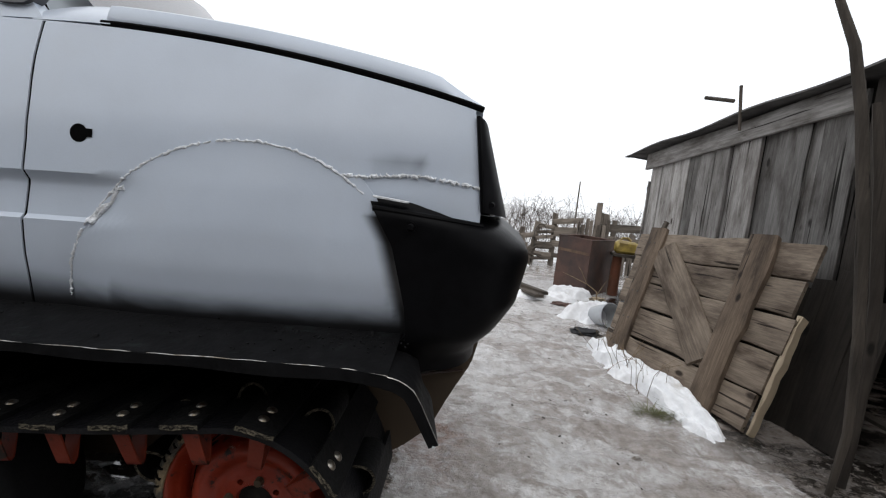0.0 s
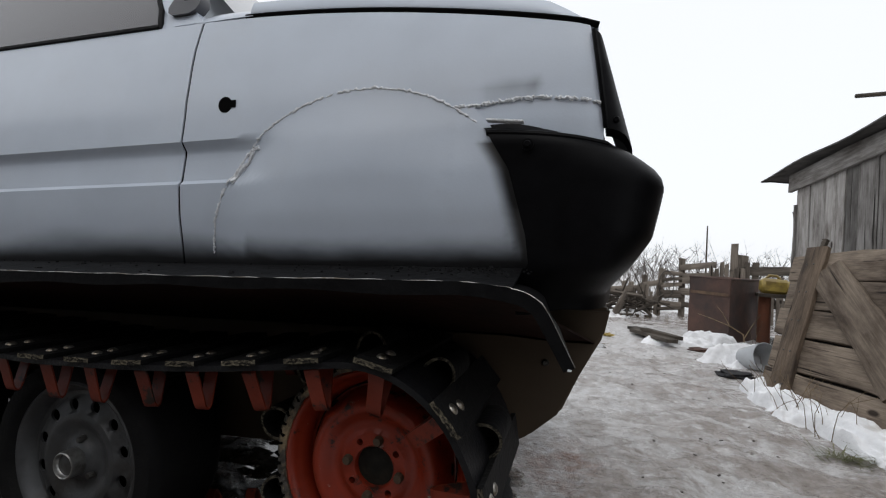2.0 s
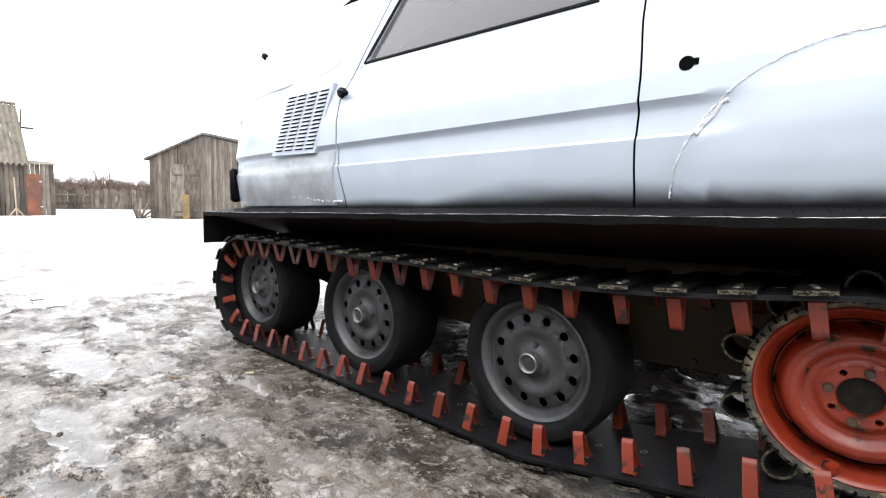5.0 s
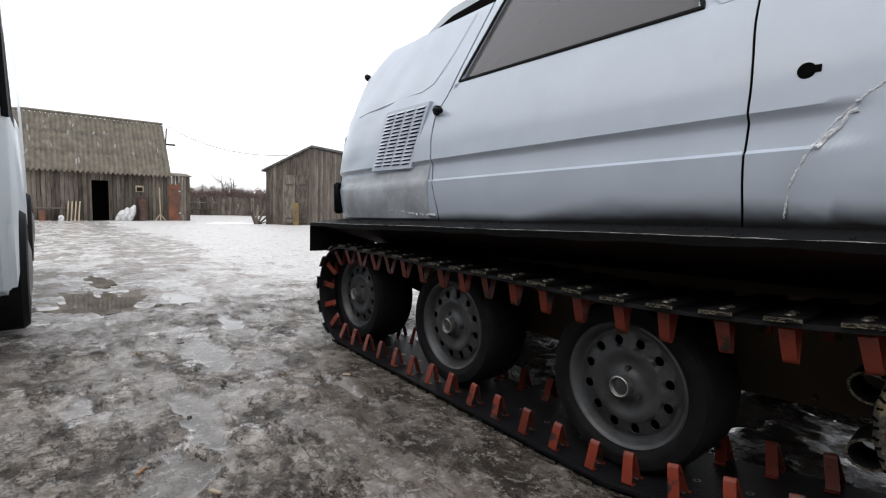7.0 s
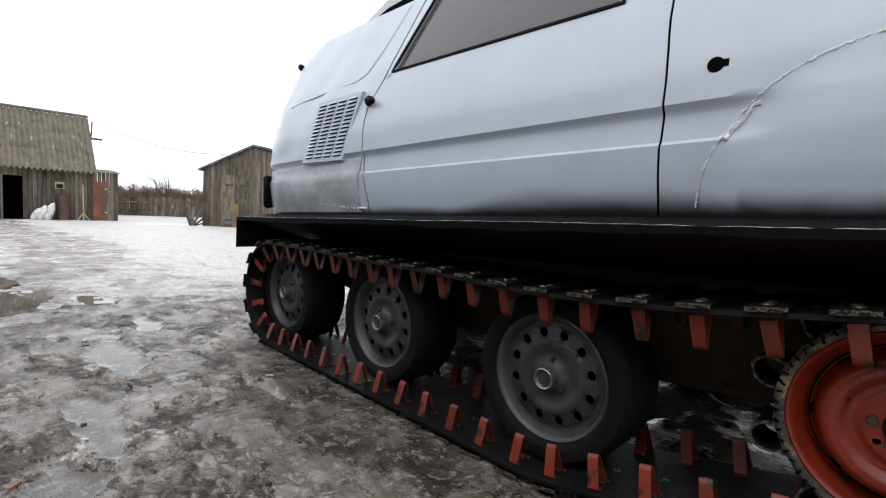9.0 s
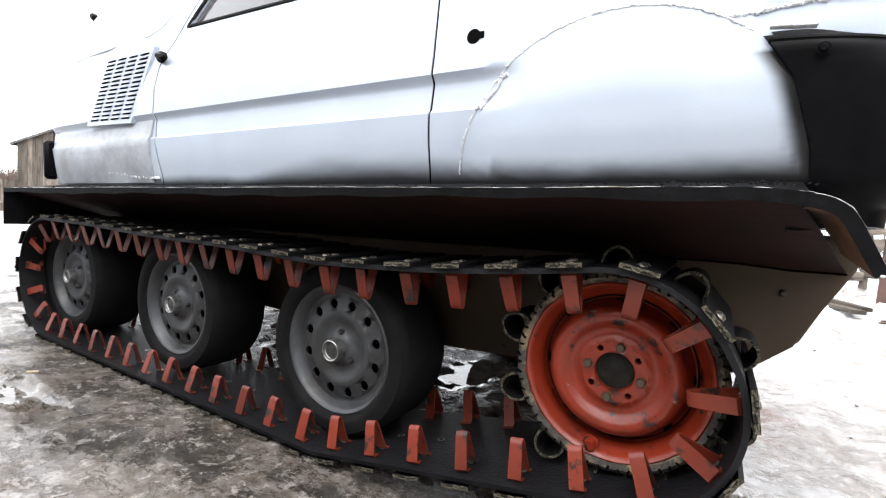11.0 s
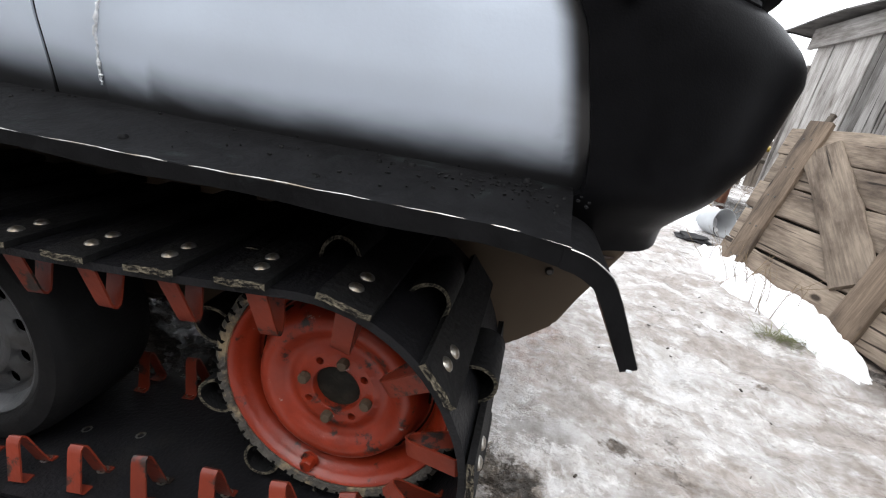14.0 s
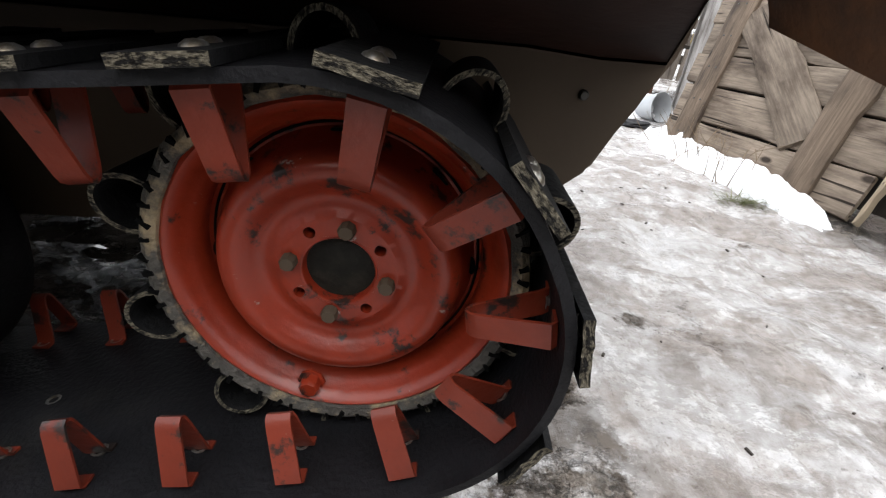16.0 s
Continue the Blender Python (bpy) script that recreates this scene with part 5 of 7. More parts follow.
def ground_z(x, y):
    z = 0.0
    far = math.hypot(x, y)
    k = smooth01((far - 1.0) / 4)
    z += (0.006 + 0.022 * k) * noise.noise(Vector((x * 0.9, y * 0.9, 3.1)))
    trod = 1.0 + 0.8 * smooth01((x - 0.3) / 0.3) * smooth01((y - 0.2) / 0.5) * smooth01((1.6 - x) / 0.4)
    z += trod * (0.012 * noise.noise(Vector((x * 3.1, y * 3.1, 7.7))) + 0.010 * noise.noise(Vector((x * 8, y * 8, 1.3))))
    if far < 9:
        z += 0.008 * noise.noise(Vector((x * 19, y * 19, 5.3))) + 0.006 * abs(noise.noise(Vector((x * 34, y * 27, 2.3))))
    w = pool(x, y)
    z = z * (1 - w) - 0.014 * w
    under = smooth01((0.40 - abs(y - 0.08)) / 0.2) * smooth01((0.2 - x) / 0.3) * smooth01((x + 2.5) / 0.3)
    return slope_z(x) + z * (1 - under) - 0.014 - 0.010 * under


def spaced(near, far, d, grow):
    out, v, s = [0.0], 0.0, d
    while v < far:
        v += s
        if v > near:
            s *= grow
        out.append(v)
    return out


def ground_mesh():
    up = spaced(1.7, 900, 0.019, 1.09)
    down = spaced(3.0, 900, 0.019, 1.07)
    xs = [-v for v in reversed(down[1:])] + up
    yu = spaced(3.4, 900, 0.019, 1.07)
    yd = spaced(1.3, 400, 0.019, 1.12)
    ys = [-v for v in reversed(yd[1:])] + yu
    nx, ny = len(xs), len(ys)
    verts = [(x, y, ground_z(x, y)) for x in xs for y in ys]
    faces = [(i * ny + j, (i + 1) * ny + j, (i + 1) * ny + j + 1, i * ny + j + 1) for i in range(nx - 1) for j in range(ny - 1)]
    me = bpy.data.meshes.new("ground")
    me.from_pydata(verts, [], faces)
    dirt, wet, stain, soak_shade = [], [], [], []
    for px, py, z in verts:
        # ragged, wandering edges for the trodden patches
        k = 0.16 + 0.5 * smooth01((math.hypot(px, py - 0.3) - 1.2) / 1.5)
        x = px + k * (noise.noise(Vector((px * 1.1, py * 1.1, 21.0))) + 0.5 * noise.noise(Vector((px * 3.7, py * 3.7, 8.0))))
        y = py + k * (noise.noise(Vector((px * 1.1, py * 1.1, 34.0))) + 0.5 * noise.noise(Vector((px * 3.7, py * 3.7, 2.0))))
        d = smooth01((y + 3.2) / 1.6) * smooth01((0.35 - x) / 0.8) * smooth01((1.4 - y) / 1.2) * (1 - 0.70 * smooth01((-2.3 - x) / 2.2))
        d = max(d, 0.95 * smooth01((0.9 - abs(y - 0.3)) / 0.4) * smooth01((0.25 - x) / 0.2) * smooth01((x + 2.6) / 0.3))
        d = max(d, 0.62 * smooth01((0.62 - y) / 0.25) * smooth01((0.50 - x) / 0.2) * smooth01((y + 0.6) / 0.4) * smooth01((x + 0.2) / 0.2))
        d = max(d, 0.55 * smooth01((y - 5.2) / 2.5) * smooth01((x + 4) / 2))
        d = max(d, 0.12 * smooth01((1.2 - y) / 1.2) * smooth01((x - 0.2) / 0.4))
        # extra mud by the shed and below the car also deepens the shade there
        d = max(d, 1.5 * smooth01((x - 1.58 + 0.12 * (y - 1.3)) / 0.35) * smooth01((1.7 - y) / 0.8) * smooth01((y + 0.5) / 0.6))
        d = max(d, 1.7 * smooth01((1.35 - abs(y - 1.25)) / 0.3) * smooth01((0.05 - x) / 0.3) * smooth01((x + 2.2) / 0.3))
        dirt.append(d * (0.56 - 0.12 * smooth01((-0.28 - y) / 0.35)) - 0.08 + 0.14 * smooth01((x - 0.1) / 0.3) * smooth01((4.5 - y) / 1.5) * (1 - min(1.0, d)))
        # soaked ground plus painted shade: below the car, by the track, at the shed
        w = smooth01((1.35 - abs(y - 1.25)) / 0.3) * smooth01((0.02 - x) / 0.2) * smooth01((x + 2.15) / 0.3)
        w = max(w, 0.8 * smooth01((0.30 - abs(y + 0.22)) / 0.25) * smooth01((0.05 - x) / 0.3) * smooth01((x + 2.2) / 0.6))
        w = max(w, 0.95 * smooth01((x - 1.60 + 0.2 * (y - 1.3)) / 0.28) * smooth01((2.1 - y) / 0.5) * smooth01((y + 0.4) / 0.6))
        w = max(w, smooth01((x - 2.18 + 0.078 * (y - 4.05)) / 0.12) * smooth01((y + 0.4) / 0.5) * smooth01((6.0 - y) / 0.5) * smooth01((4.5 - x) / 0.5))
        soak_shade.append(w)
        wet.append(pool(px, py))
        stain.append(0.85 * math.exp(-(((x - 0.28) / 0.15) ** 2) - ((y - 1.00) / 0.26) ** 2))
    for name, vals in (("dirt", dirt), ("wet", wet), ("stain", stain), ("soak_shade", soak_shade)):
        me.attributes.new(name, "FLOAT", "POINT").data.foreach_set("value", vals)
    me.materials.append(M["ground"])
    for p in me.polygons:
        p.use_smooth = True
    return me


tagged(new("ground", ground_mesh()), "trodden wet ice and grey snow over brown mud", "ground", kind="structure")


# ---------------------------------------------------------------- the plank shed and the door leaning on it
def settle(known, m):
    """Sets all that was built since known was taken, as one group, into the yard at m."""
    for ob in list(bpy.data.objects):
        if ob not in known and ob.parent is None:
            ob.matrix_basis = m @ ob.matrix_basis


def plank_bm(length, w, t, seed, split=True):
    """An upright plank from z 0 to length, with uneven edges and a ragged end."""
    q = random.Random(seed)
    bm = bmesh.new()
    n = 7
    rows = []
    bow = q.uniform(-0.004, 0.004)
    for i in range(n):
        s = i / (n - 1)
        z = length * s
        c = bow * math.sin(math.pi * s)
        a, b = -w / 2 + q.uniform(-1, 1) * w * 0.025 + c, w / 2 + q.uniform(-1, 1) * w * 0.025 + c
        ez = q.uniform(-0.012, 0.012) if i in (0, n - 1) else 0
        k = t * 0.5
        rows.append([bm.verts.new(p) for p in ((a, -k, z + ez), (a + 0.004, -k - 0.002, z + ez), (b - 0.004, -k - 0.002, z - ez), (b, -k, z - ez), (b, k, z - ez), (a, k, z + ez))])
    for a, b in zip(rows, rows[1:]):
        for k in range(6):
            bm.faces.new((a[k], a[(k + 1) % 6], b[(k + 1) % 6], b[k]))
    bm.faces.new(rows[0][::-1])
    bm.faces.new(rows[-1])
    return bm


def place_board(a, b, w, t, up, seed):
    """A rough plank mesh and the pose that lays it from a to b, its broad side facing -up."""
    a, b = Vector(a), Vector(b)
    z = (b - a).normalized()
    y = Vector(up)
    y = (y - z * y.dot(z)).normalized()
    x = y.cross(z)
    m = Matrix((x, y, z)).transposed().to_4x4()
    m.translation = a
    return plank_bm((b - a).length, w, t, seed), m


SC, SR = Vector((2.16, 4.05, 0)), Vector((2.34, 1.75, 0))
along_wall = (SR - SC).normalized()
into_wall = Vector((-along_wall.y, along_wall.x, 0))
if into_wall.x < 0:
    into_wall = -into_wall
WALL = (SR - SC).length


def wall_top(s):
    return 1.53 + 0.075 * s


shed = thing("plank_shed", "low grey plank shed with a sagging sheet roof", "shed")
q = random.Random(11)
s = 0.0
# board widths along the wall; some lie behind their neighbours
BOARDS = [(0.215, 0), (0.235, 0), (0.150, 0), (0.117, 0), (0.160, 0), (0.210, 0), (0.200, 0), (0.105, 1), (0.242, 0), (0.159, 1), (0.268, 0), (0.087, 1), (0.272, 0)]
for i, (wide_by, behind) in enumerate(BOARDS):
    w = wide_by * WALL / 2.42
    c = SC + along_wall * (s + w / 2) + into_wall * (0.024 * behind + q.uniform(-0.006, 0.004))
    wide = w + 0.03 if behind else w - q.uniform(0.004, 0.014)
    bm, m = place_board(c + Vector((0, 0, -0.05)), c + Vector((0, 0, wall_top(s + w / 2) + 0.06)), wide, 0.022, into_wall, 40 + i)
    part("plank", bm, M["wood"], shed, m=m)
    s += w
# dark sheet in place of the shade seen through the plank gaps
part("dark_lining", sheet(lambda u, v: SC + along_wall * (WALL * u) + into_wall * 0.05 + Vector((0, 0, -0.05 + (wall_top(WALL * u) + 0.05) * v)), steps(0, 1, 4), steps(0, 1, 2)), M["dark"], shed, "dark sheet standing in for shade behind the planks")
# end wall, seen edge on
for k in range(9):
    c = SC + into_wall * (0.06 + 0.2 * k) + along_wall * 0.01
    bm, m = place_board(c + Vector((0, 0, -0.05)), c + Vector((0, 0, 1.34)), 0.19, 0.022, along_wall, 80 + k)
    part("plank", bm, M["wood"], shed, m=m)
# fascia and roof sheet, which overhangs the low end
fa = SC - into_wall * 0.035 - along_wall * 0.07 + Vector((0, 0, wall_top(-0.07) + 0.02))
fb = SC - into_wall * 0.035 + along_wall * (WALL - 0.02) + Vector((0, 0, wall_top(WALL) + 0.03))
bm, m = place_board(fa, fb, 0.15, 0.028, into_wall, 5)
part("fascia", bm, M["wood"], shed, "broad grey fascia board", m=m)


def roof_place(u, v):
    s = -0.36 + (WALL + 1.8 + 0.36) * u
    p = SC + along_wall * s + into_wall * (-0.16 + 2.3 * v)
    return p + Vector((0, 0, wall_top(s) + 0.120 + 0.012 * math.sin(5 * s) + 0.006 * math.sin(40 * v)))


part("roof_sheet", sheet(roof_place, steps(0, 1, 30), steps(0, 1, 24), (0, 0, -0.012)), M["felt"], shed, "dark curling roof sheet")
bm, m = place_board(SC - along_wall * 0.10 + into_wall * 0.02 + Vector((0, 0, 1.27)), SC - along_wall * 0.10 + into_wall * 1.5 + Vector((0, 0, 1.27)), 0.07, 0.05, along_wall, 8)
part("purlin", bm, M["dark_wood"], shed, m=m)
for a, b, r in (((1.99, 2.82, 1.90), (2.1, 2.63, 1.85), 0.014), ((2.13, 2.55, 1.64), (2.10, 2.57, 1.94), 0.011)):
    part("roof_stick", tube([a, b], r, 7), M["dark_wood"], shed, "grey stick lying on the roof")
# open bay right of the planked wall, its shade put into dark colours
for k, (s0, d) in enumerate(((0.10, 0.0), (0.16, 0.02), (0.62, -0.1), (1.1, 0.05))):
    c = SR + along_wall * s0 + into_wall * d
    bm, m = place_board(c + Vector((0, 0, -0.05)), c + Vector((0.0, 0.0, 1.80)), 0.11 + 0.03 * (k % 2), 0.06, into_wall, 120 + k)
    part("post", bm, M["shaded_wood"], shed, "upright post coloured dark for the shade of the bay", m=m)
part("bay_wall", box((5.0, 0.05, 2.0), Matrix.Translation(SR - along_wall * 0.3 + into_wall * 1.5 + Vector((0, 0, 0.95))) @ Matrix.Rotation(math.atan2(along_wall.y, along_wall.x), 4, "Z"), 0.0), M["dark"], shed, "back wall coloured near-black for the shade of the bay")
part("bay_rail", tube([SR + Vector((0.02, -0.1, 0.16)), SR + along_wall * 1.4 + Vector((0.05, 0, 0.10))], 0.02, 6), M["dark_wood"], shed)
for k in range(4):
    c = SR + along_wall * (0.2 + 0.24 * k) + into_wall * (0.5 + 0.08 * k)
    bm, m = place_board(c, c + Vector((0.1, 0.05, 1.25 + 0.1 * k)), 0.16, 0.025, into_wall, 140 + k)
    part("loose_board", bm, M["shaded_wood"], shed, "loose board coloured dark for the shade of the bay", m=m)

# a pole and a slab leaning at the corner of the shed
pole = tube([(1.878, 0.970, -0.044), (1.891, 0.959, 0.245), (1.871, 0.976, 0.617), (1.829, 1.011, 1.040), (1.773, 1.054, 1.457), (1.721, 1.093, 1.710), (1.667, 1.130, 1.883), (1.625, 1.157, 2.015)], [0.012, 0.018, 0.020, 0.021, 0.021, 0.019, 0.015, 0.010], 9)
for v in pole.verts:
    v.co.x += 0.010 * noise.noise(v.co * 6)
solo("leaning_pole", pole, M["dark_wood"], "long grey stripped pole leaning against the shed roof", "pole")
slab = tube([(1.958, 1.012, -0.000), (1.969, 1.021, 0.182), (1.978, 1.035, 0.487), (1.962, 1.048, 0.756), (1.910, 1.080, 1.219), (1.854, 1.107, 1.508)], [0.018, 0.022, 0.024, 0.024, 0.022, 0.016], 8)
for v in slab.verts:
    v.co.y = 1.05 + (v.co.y - 1.05) * 0.8
    v.co.x += 0.008 * noise.noise(v.co * 7)
solo("leaning_slab", slab, M["shaded_wood"], "narrow dark bark-edged slab leaning beside the pole", "board")

# the old ledged door
DBL, DBR, DTL, DTR = Vector((1.42, 2.50, 0.0)), Vector((1.81, 1.42, 0.0)), Vector((1.76, 2.98, 0.86)), Vector((2.14, 1.58, 0.95))


def on_door(u, v, out=0.0):
    p = DBL.lerp(DBR, u).lerp(DTL.lerp(DTR, u), v)
    nrm = (DBR - DBL).cross(DTL - DBL).normalized()
    if nrm.x > 0:
        nrm = -nrm
    return p + nrm * out


door_up = (DBR - DBL).cross(DTL - DBL).normalized()
if door_up.x < 0:
    door_up = -door_up
old_door = thing("ledged_door", "old brown ledged and braced plank door leaning on the shed", "door")
edges = [0.0, 0.20, 0.41, 0.60, 0.80, 1.0]


def door_board(u0, u1, v0, v1, o0, o1, seed):
    """A board laid in the door's own skewed frame, between two heights above it."""
    q = random.Random(seed)
    bm = bmesh.new()
    rows = []
    for i in range(9):
        u = u0 + (u1 - u0) * i / 8
        j0, j1 = q.uniform(-0.008, 0.008), q.uniform(-0.008, 0.008)
        e = q.uniform(-0.004, 0.004) if i in (0, 8) else 0
        rows.append([bm.verts.new(on_door(u + e, v, o)) for v, o in ((v0 + j0, o0), (v0 + j0, o1 - 0.004), (v0 + j0 + 0.006, o1), (v1 + j1 - 0.006, o1), (v1 + j1, o1 - 0.004), (v1 + j1, o0))])
    for a, b in zip(rows, rows[1:]):
        for k in range(6):
            bm.faces.new((a[k], a[(k + 1) % 6], b[(k + 1) % 6], b[k]))
    bm.faces.new(rows[0])
    bm.faces.new(rows[-1][::-1])
    c = on_door((u0 + u1) / 2, (v0 + v1) / 2)
    ux = (DBR - DBL).normalized()
    m = Matrix((ux, (-door_up).cross(ux), -door_up)).transposed().to_4x4()
    m.translation = c
    bm.transform(m.inverted())
    return bm, m


def door_strip(c0, c1, w, o0, o1, seed, wobble=0.006):
    """A board nailed over the door from one (u, v) to another, w wide."""
    q = random.Random(seed)
    wu, wv = (DBR - DBL).length, (DTL - DBL).length
    dx, dy = (c1[0] - c0[0]) * wu, (c1[1] - c0[1]) * wv
    L = math.hypot(dx, dy)
    pu, pv = -dy / L / wu, dx / L / wv
    bm = bmesh.new()
    rows = []
    for i in range(11):
        s = i / 10
        u, v = c0[0] + (c1[0] - c0[0]) * s, c0[1] + (c1[1] - c0[1]) * s
        a, b = -w / 2 + q.uniform(-wobble, wobble), w / 2 + q.uniform(-wobble, wobble)
        rows.append([bm.verts.new(on_door(u + pu * k, v + pv * k, o)) for k, o in ((a, o0), (a, o1 - 0.006), (a + 0.008, o1), (b - 0.008, o1), (b, o1 - 0.006), (b, o0))])
    for a, b in zip(rows, rows[1:]):
        for k in range(6):
            bm.faces.new((a[k], a[(k + 1) % 6], b[(k + 1) % 6], b[k]))
    bm.faces.new(rows[0])
    bm.faces.new(rows[-1][::-1])
    a, b = on_door(*c0), on_door(*c1)
    x = (b - a).normalized()
    y = door_up.cross(x).normalized()
    m = Matrix((x, y, x.cross(y))).transposed().to_4x4()
    m.translation = (a + b) / 2
    bm.transform(m.inverted())
    return bm, m


ENDS = [0.985, 1.0, 1.01, 0.99, 1.0]
for k in range(5):
    bm, m = door_board(0.0 + 0.014 * (k % 2), ENDS[k], edges[k] + 0.006, edges[k + 1] - 0.006, -0.014, 0.014 - 0.004 * (k % 2), 200 + k)
    part("plank", bm, M["door_wood"], old_door, m=m)
# dark sheet in place of the shade between the door boards
part("door_backing", sheet(lambda u, v: on_door(0.02 + 0.95 * u, 0.02 + 0.95 * v, -0.030), steps(0, 1, 12), steps(0, 1, 12)), M["dark"], old_door, "dark sheet standing in for shade in the board gaps")
bm, m = door_strip((0.135, -0.02), (0.150, 1.03), 0.135, 0.012, 0.044, 51)
part("ledge", bm, M["ledge_wood"], old_door, "split brown ledge board", m=m)
bm, m = door_strip((0.775, -0.03), (0.770, 1.01), 0.150, 0.012, 0.050, 52, 0.012)
part("ledge", bm, M["ledge_wood"], old_door, "bark-edged brown ledge board", m=m)
bm, m = door_strip((0.215, 0.86), (0.70, 0.24), 0.21, 0.012, 0.036, 53)
part("brace", bm, M["door_wood"], old_door, "broad diagonal brace board", m=m)
bm, m = door_strip((1.012, 0.0), (1.014, 0.62), 0.018, -0.05, 0.004, 54)
part("edge_strip", bm, M["pale_wood"], old_door, "pale torn edge strip", m=m)
bm, m = door_strip((0.165, 0.98), (0.175, 1.09), 0.03, 0.012, 0.04, 55)
part("splinter", bm, M["dark_wood"], old_door, "dark splinter above the ledge", m=m)
nb = finish(lathe([(0, -0.003), (0.005, -0.002), (0.006, 0.001)], 8), "nail", M["dark_steel"])
dm = Matrix((DBR - DBL).normalized().to_tuple() and ((DBR - DBL).normalized(), door_up, (DBR - DBL).normalized().cross(door_up))).transposed().to_4x4()
for u in (0.12, 0.16, 0.75, 0.79):
    for k in range(5):
        mm = dm.copy()
        mm.translation = on_door(u, (edges[k] + edges[k + 1]) / 2, 0.0445)
        part("nail", nb, None, old_door, m=mm)


# added boards that fill the shadow between door and shed, shade in their colour
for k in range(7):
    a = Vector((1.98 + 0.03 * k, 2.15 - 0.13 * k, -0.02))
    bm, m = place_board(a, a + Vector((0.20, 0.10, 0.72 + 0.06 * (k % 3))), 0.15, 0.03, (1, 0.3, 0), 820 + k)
    solo("leaning_board", bm, M["shaded_wood"], "added board behind the old door, coloured dark for shade", "board", "boards behind the door", m=m)

# ---------------------------------------------------------------- snow banks and litter
def mound(cx, cy, rx, ry, h, seed, turn=0.0, n=64):
    bm = bmesh.new()
    g = {}
    c, s = math.cos(turn), math.sin(turn)
    for i in range(n + 1):
        for j in range(n + 1):
            u, v = -1.15 + 2.3 * i / n, -1.15 + 2.3 * j / n
            r = math.hypot(u, v) + 0.28 * noise.noise(Vector((u * 2.2, v * 2.2, seed))) + 0.12 * noise.noise(Vector((u * 6, v * 6, seed)))
            x, y = cx + c * u * rx - s * v * ry, cy + s * u * rx + c * v * ry
            k = smooth01((1 - r) / 0.55)
            z = ground_z(x, y) - 0.03 + (h + 0.03) * k * (1 + 0.35 * noise.noise(Vector((u * 4, v * 4, seed + 5)))) + 0.012 * noise.noise(Vector((x * 22, y * 22, seed))) + 0.006 * noise.noise(Vector((x * 47, y * 47, seed)))
            g[i, j] = bm.verts.new((x, y, z))
    for i in range(n):
        for j in range(n):
            bm.faces.new((g[i, j], g[i + 1, j], g[i + 1, j + 1], g[i, j + 1]))
    return bm


for k, (cx, cy, rx, ry, h, tr) in enumerate(((1.57, 1.94, 0.7, 0.15, 0.085, 1.7), (1.47, 2.41, 0.32, 0.15, 0.09, 1.7), (1.49, 2.15, 0.25, 0.16, 0.05, 1), (1.59, 1.46, 0.22, 0.1, 0.03, 1.7), (1.65, 3.58, 0.42, 0.26, 0.13, 0.3), (1.35, 4.36, 0.45, 0.2, 0.06, 0), (1.68, 4.67, 0.35, 0.16, 0.09, -0.1), (0.86, 6.86, 0.7, 0.3, 0.08, 0.1), (1.8, 8.21, 0.9, 0.3, 0.08, -0.1), (-24, 5.2, 1.2, 0.5, 0.05, 1.3))):
    solo("snow_bank", mound(cx, cy, rx, ry, h, 3.3 + k, tr), M["snow"], "old white snow bank with dirty specks", "snow", "snow banks", "stuff")

# bucket on its side, rag, bits
bm = lathe([(0.0, 0.20), (0.075, 0.20), (0.080, 0.195), (0.108, 0.0), (0.112, -0.004), (0.108, -0.006), (0.103, 0.0), (0.074, 0.190), (0.0, 0.190)], 36)
bucket = thing("bucket", "pale grey enamel bucket lying in the snow beside the door", "bucket")
part("body", bm, M["bucket"], bucket)
part("bail", tube([(0.11 * math.cos(radians(a)), -0.02 - 0.03 * math.sin(radians(a)), 0.11 * math.sin(radians(a))) for a in steps(200, 340, 12)], 0.003, 6), M["dark_steel"], bucket, "thin wire bail")
bucket.matrix_basis = pose(1.70, 3.26, 0.11, -14, 0, 27)


def lump(cx, cy, r, h, seed, stretch=(1, 1)):
    bm = bmesh.new()
    bmesh.ops.create_icosphere(bm, subdivisions=3, radius=1)
    for v in bm.verts:
        k = 1 + 0.55 * noise.noise(v.co * 2.1 + Vector((seed, 0, 0))) + 0.2 * noise.noise(v.co * 6 + Vector((seed, 3, 0)))
        v.co = Vector((cx + v.co.x * r * k * stretch[0], cy + v.co.y * r * k * stretch[1], ground_z(cx, cy) + h * 0.4 + v.co.z * h * k * 0.7))
    return bm


solo("rag", lump(1.42, 2.94, 0.075, 0.035, 2.2, (1.5, 1)), M["rag"], "crumpled black rag lying on the ice", "rag")
for k, (cx, cy, r, h, mat, nm, lb, ct) in enumerate((
    (1.47, 4.09, 0.08, 0.03, "tank", "scrap_metal", "flat rusty scrap of sheet metal on snow", "scrap"),
    (1.97, 4.61, 0.06, 0.03, "pale_wood", "wood_chunk", "pale split chunk of wood on snow", "wood"),
    (1.36, 3.52, 0.05, 0.018, "dark_wood", "bark_piece", "small dark piece of bark on ice", "bark"),
    (0.67, 4.54, 0.035, 0.03, "yellow", "plastic_scrap", "small yellow plastic scrap on snow", "litter"))):
    solo(nm, lump(cx, cy, r, h, 5.0 + k, (1.5, 0.7)), M[mat], lb, ct)


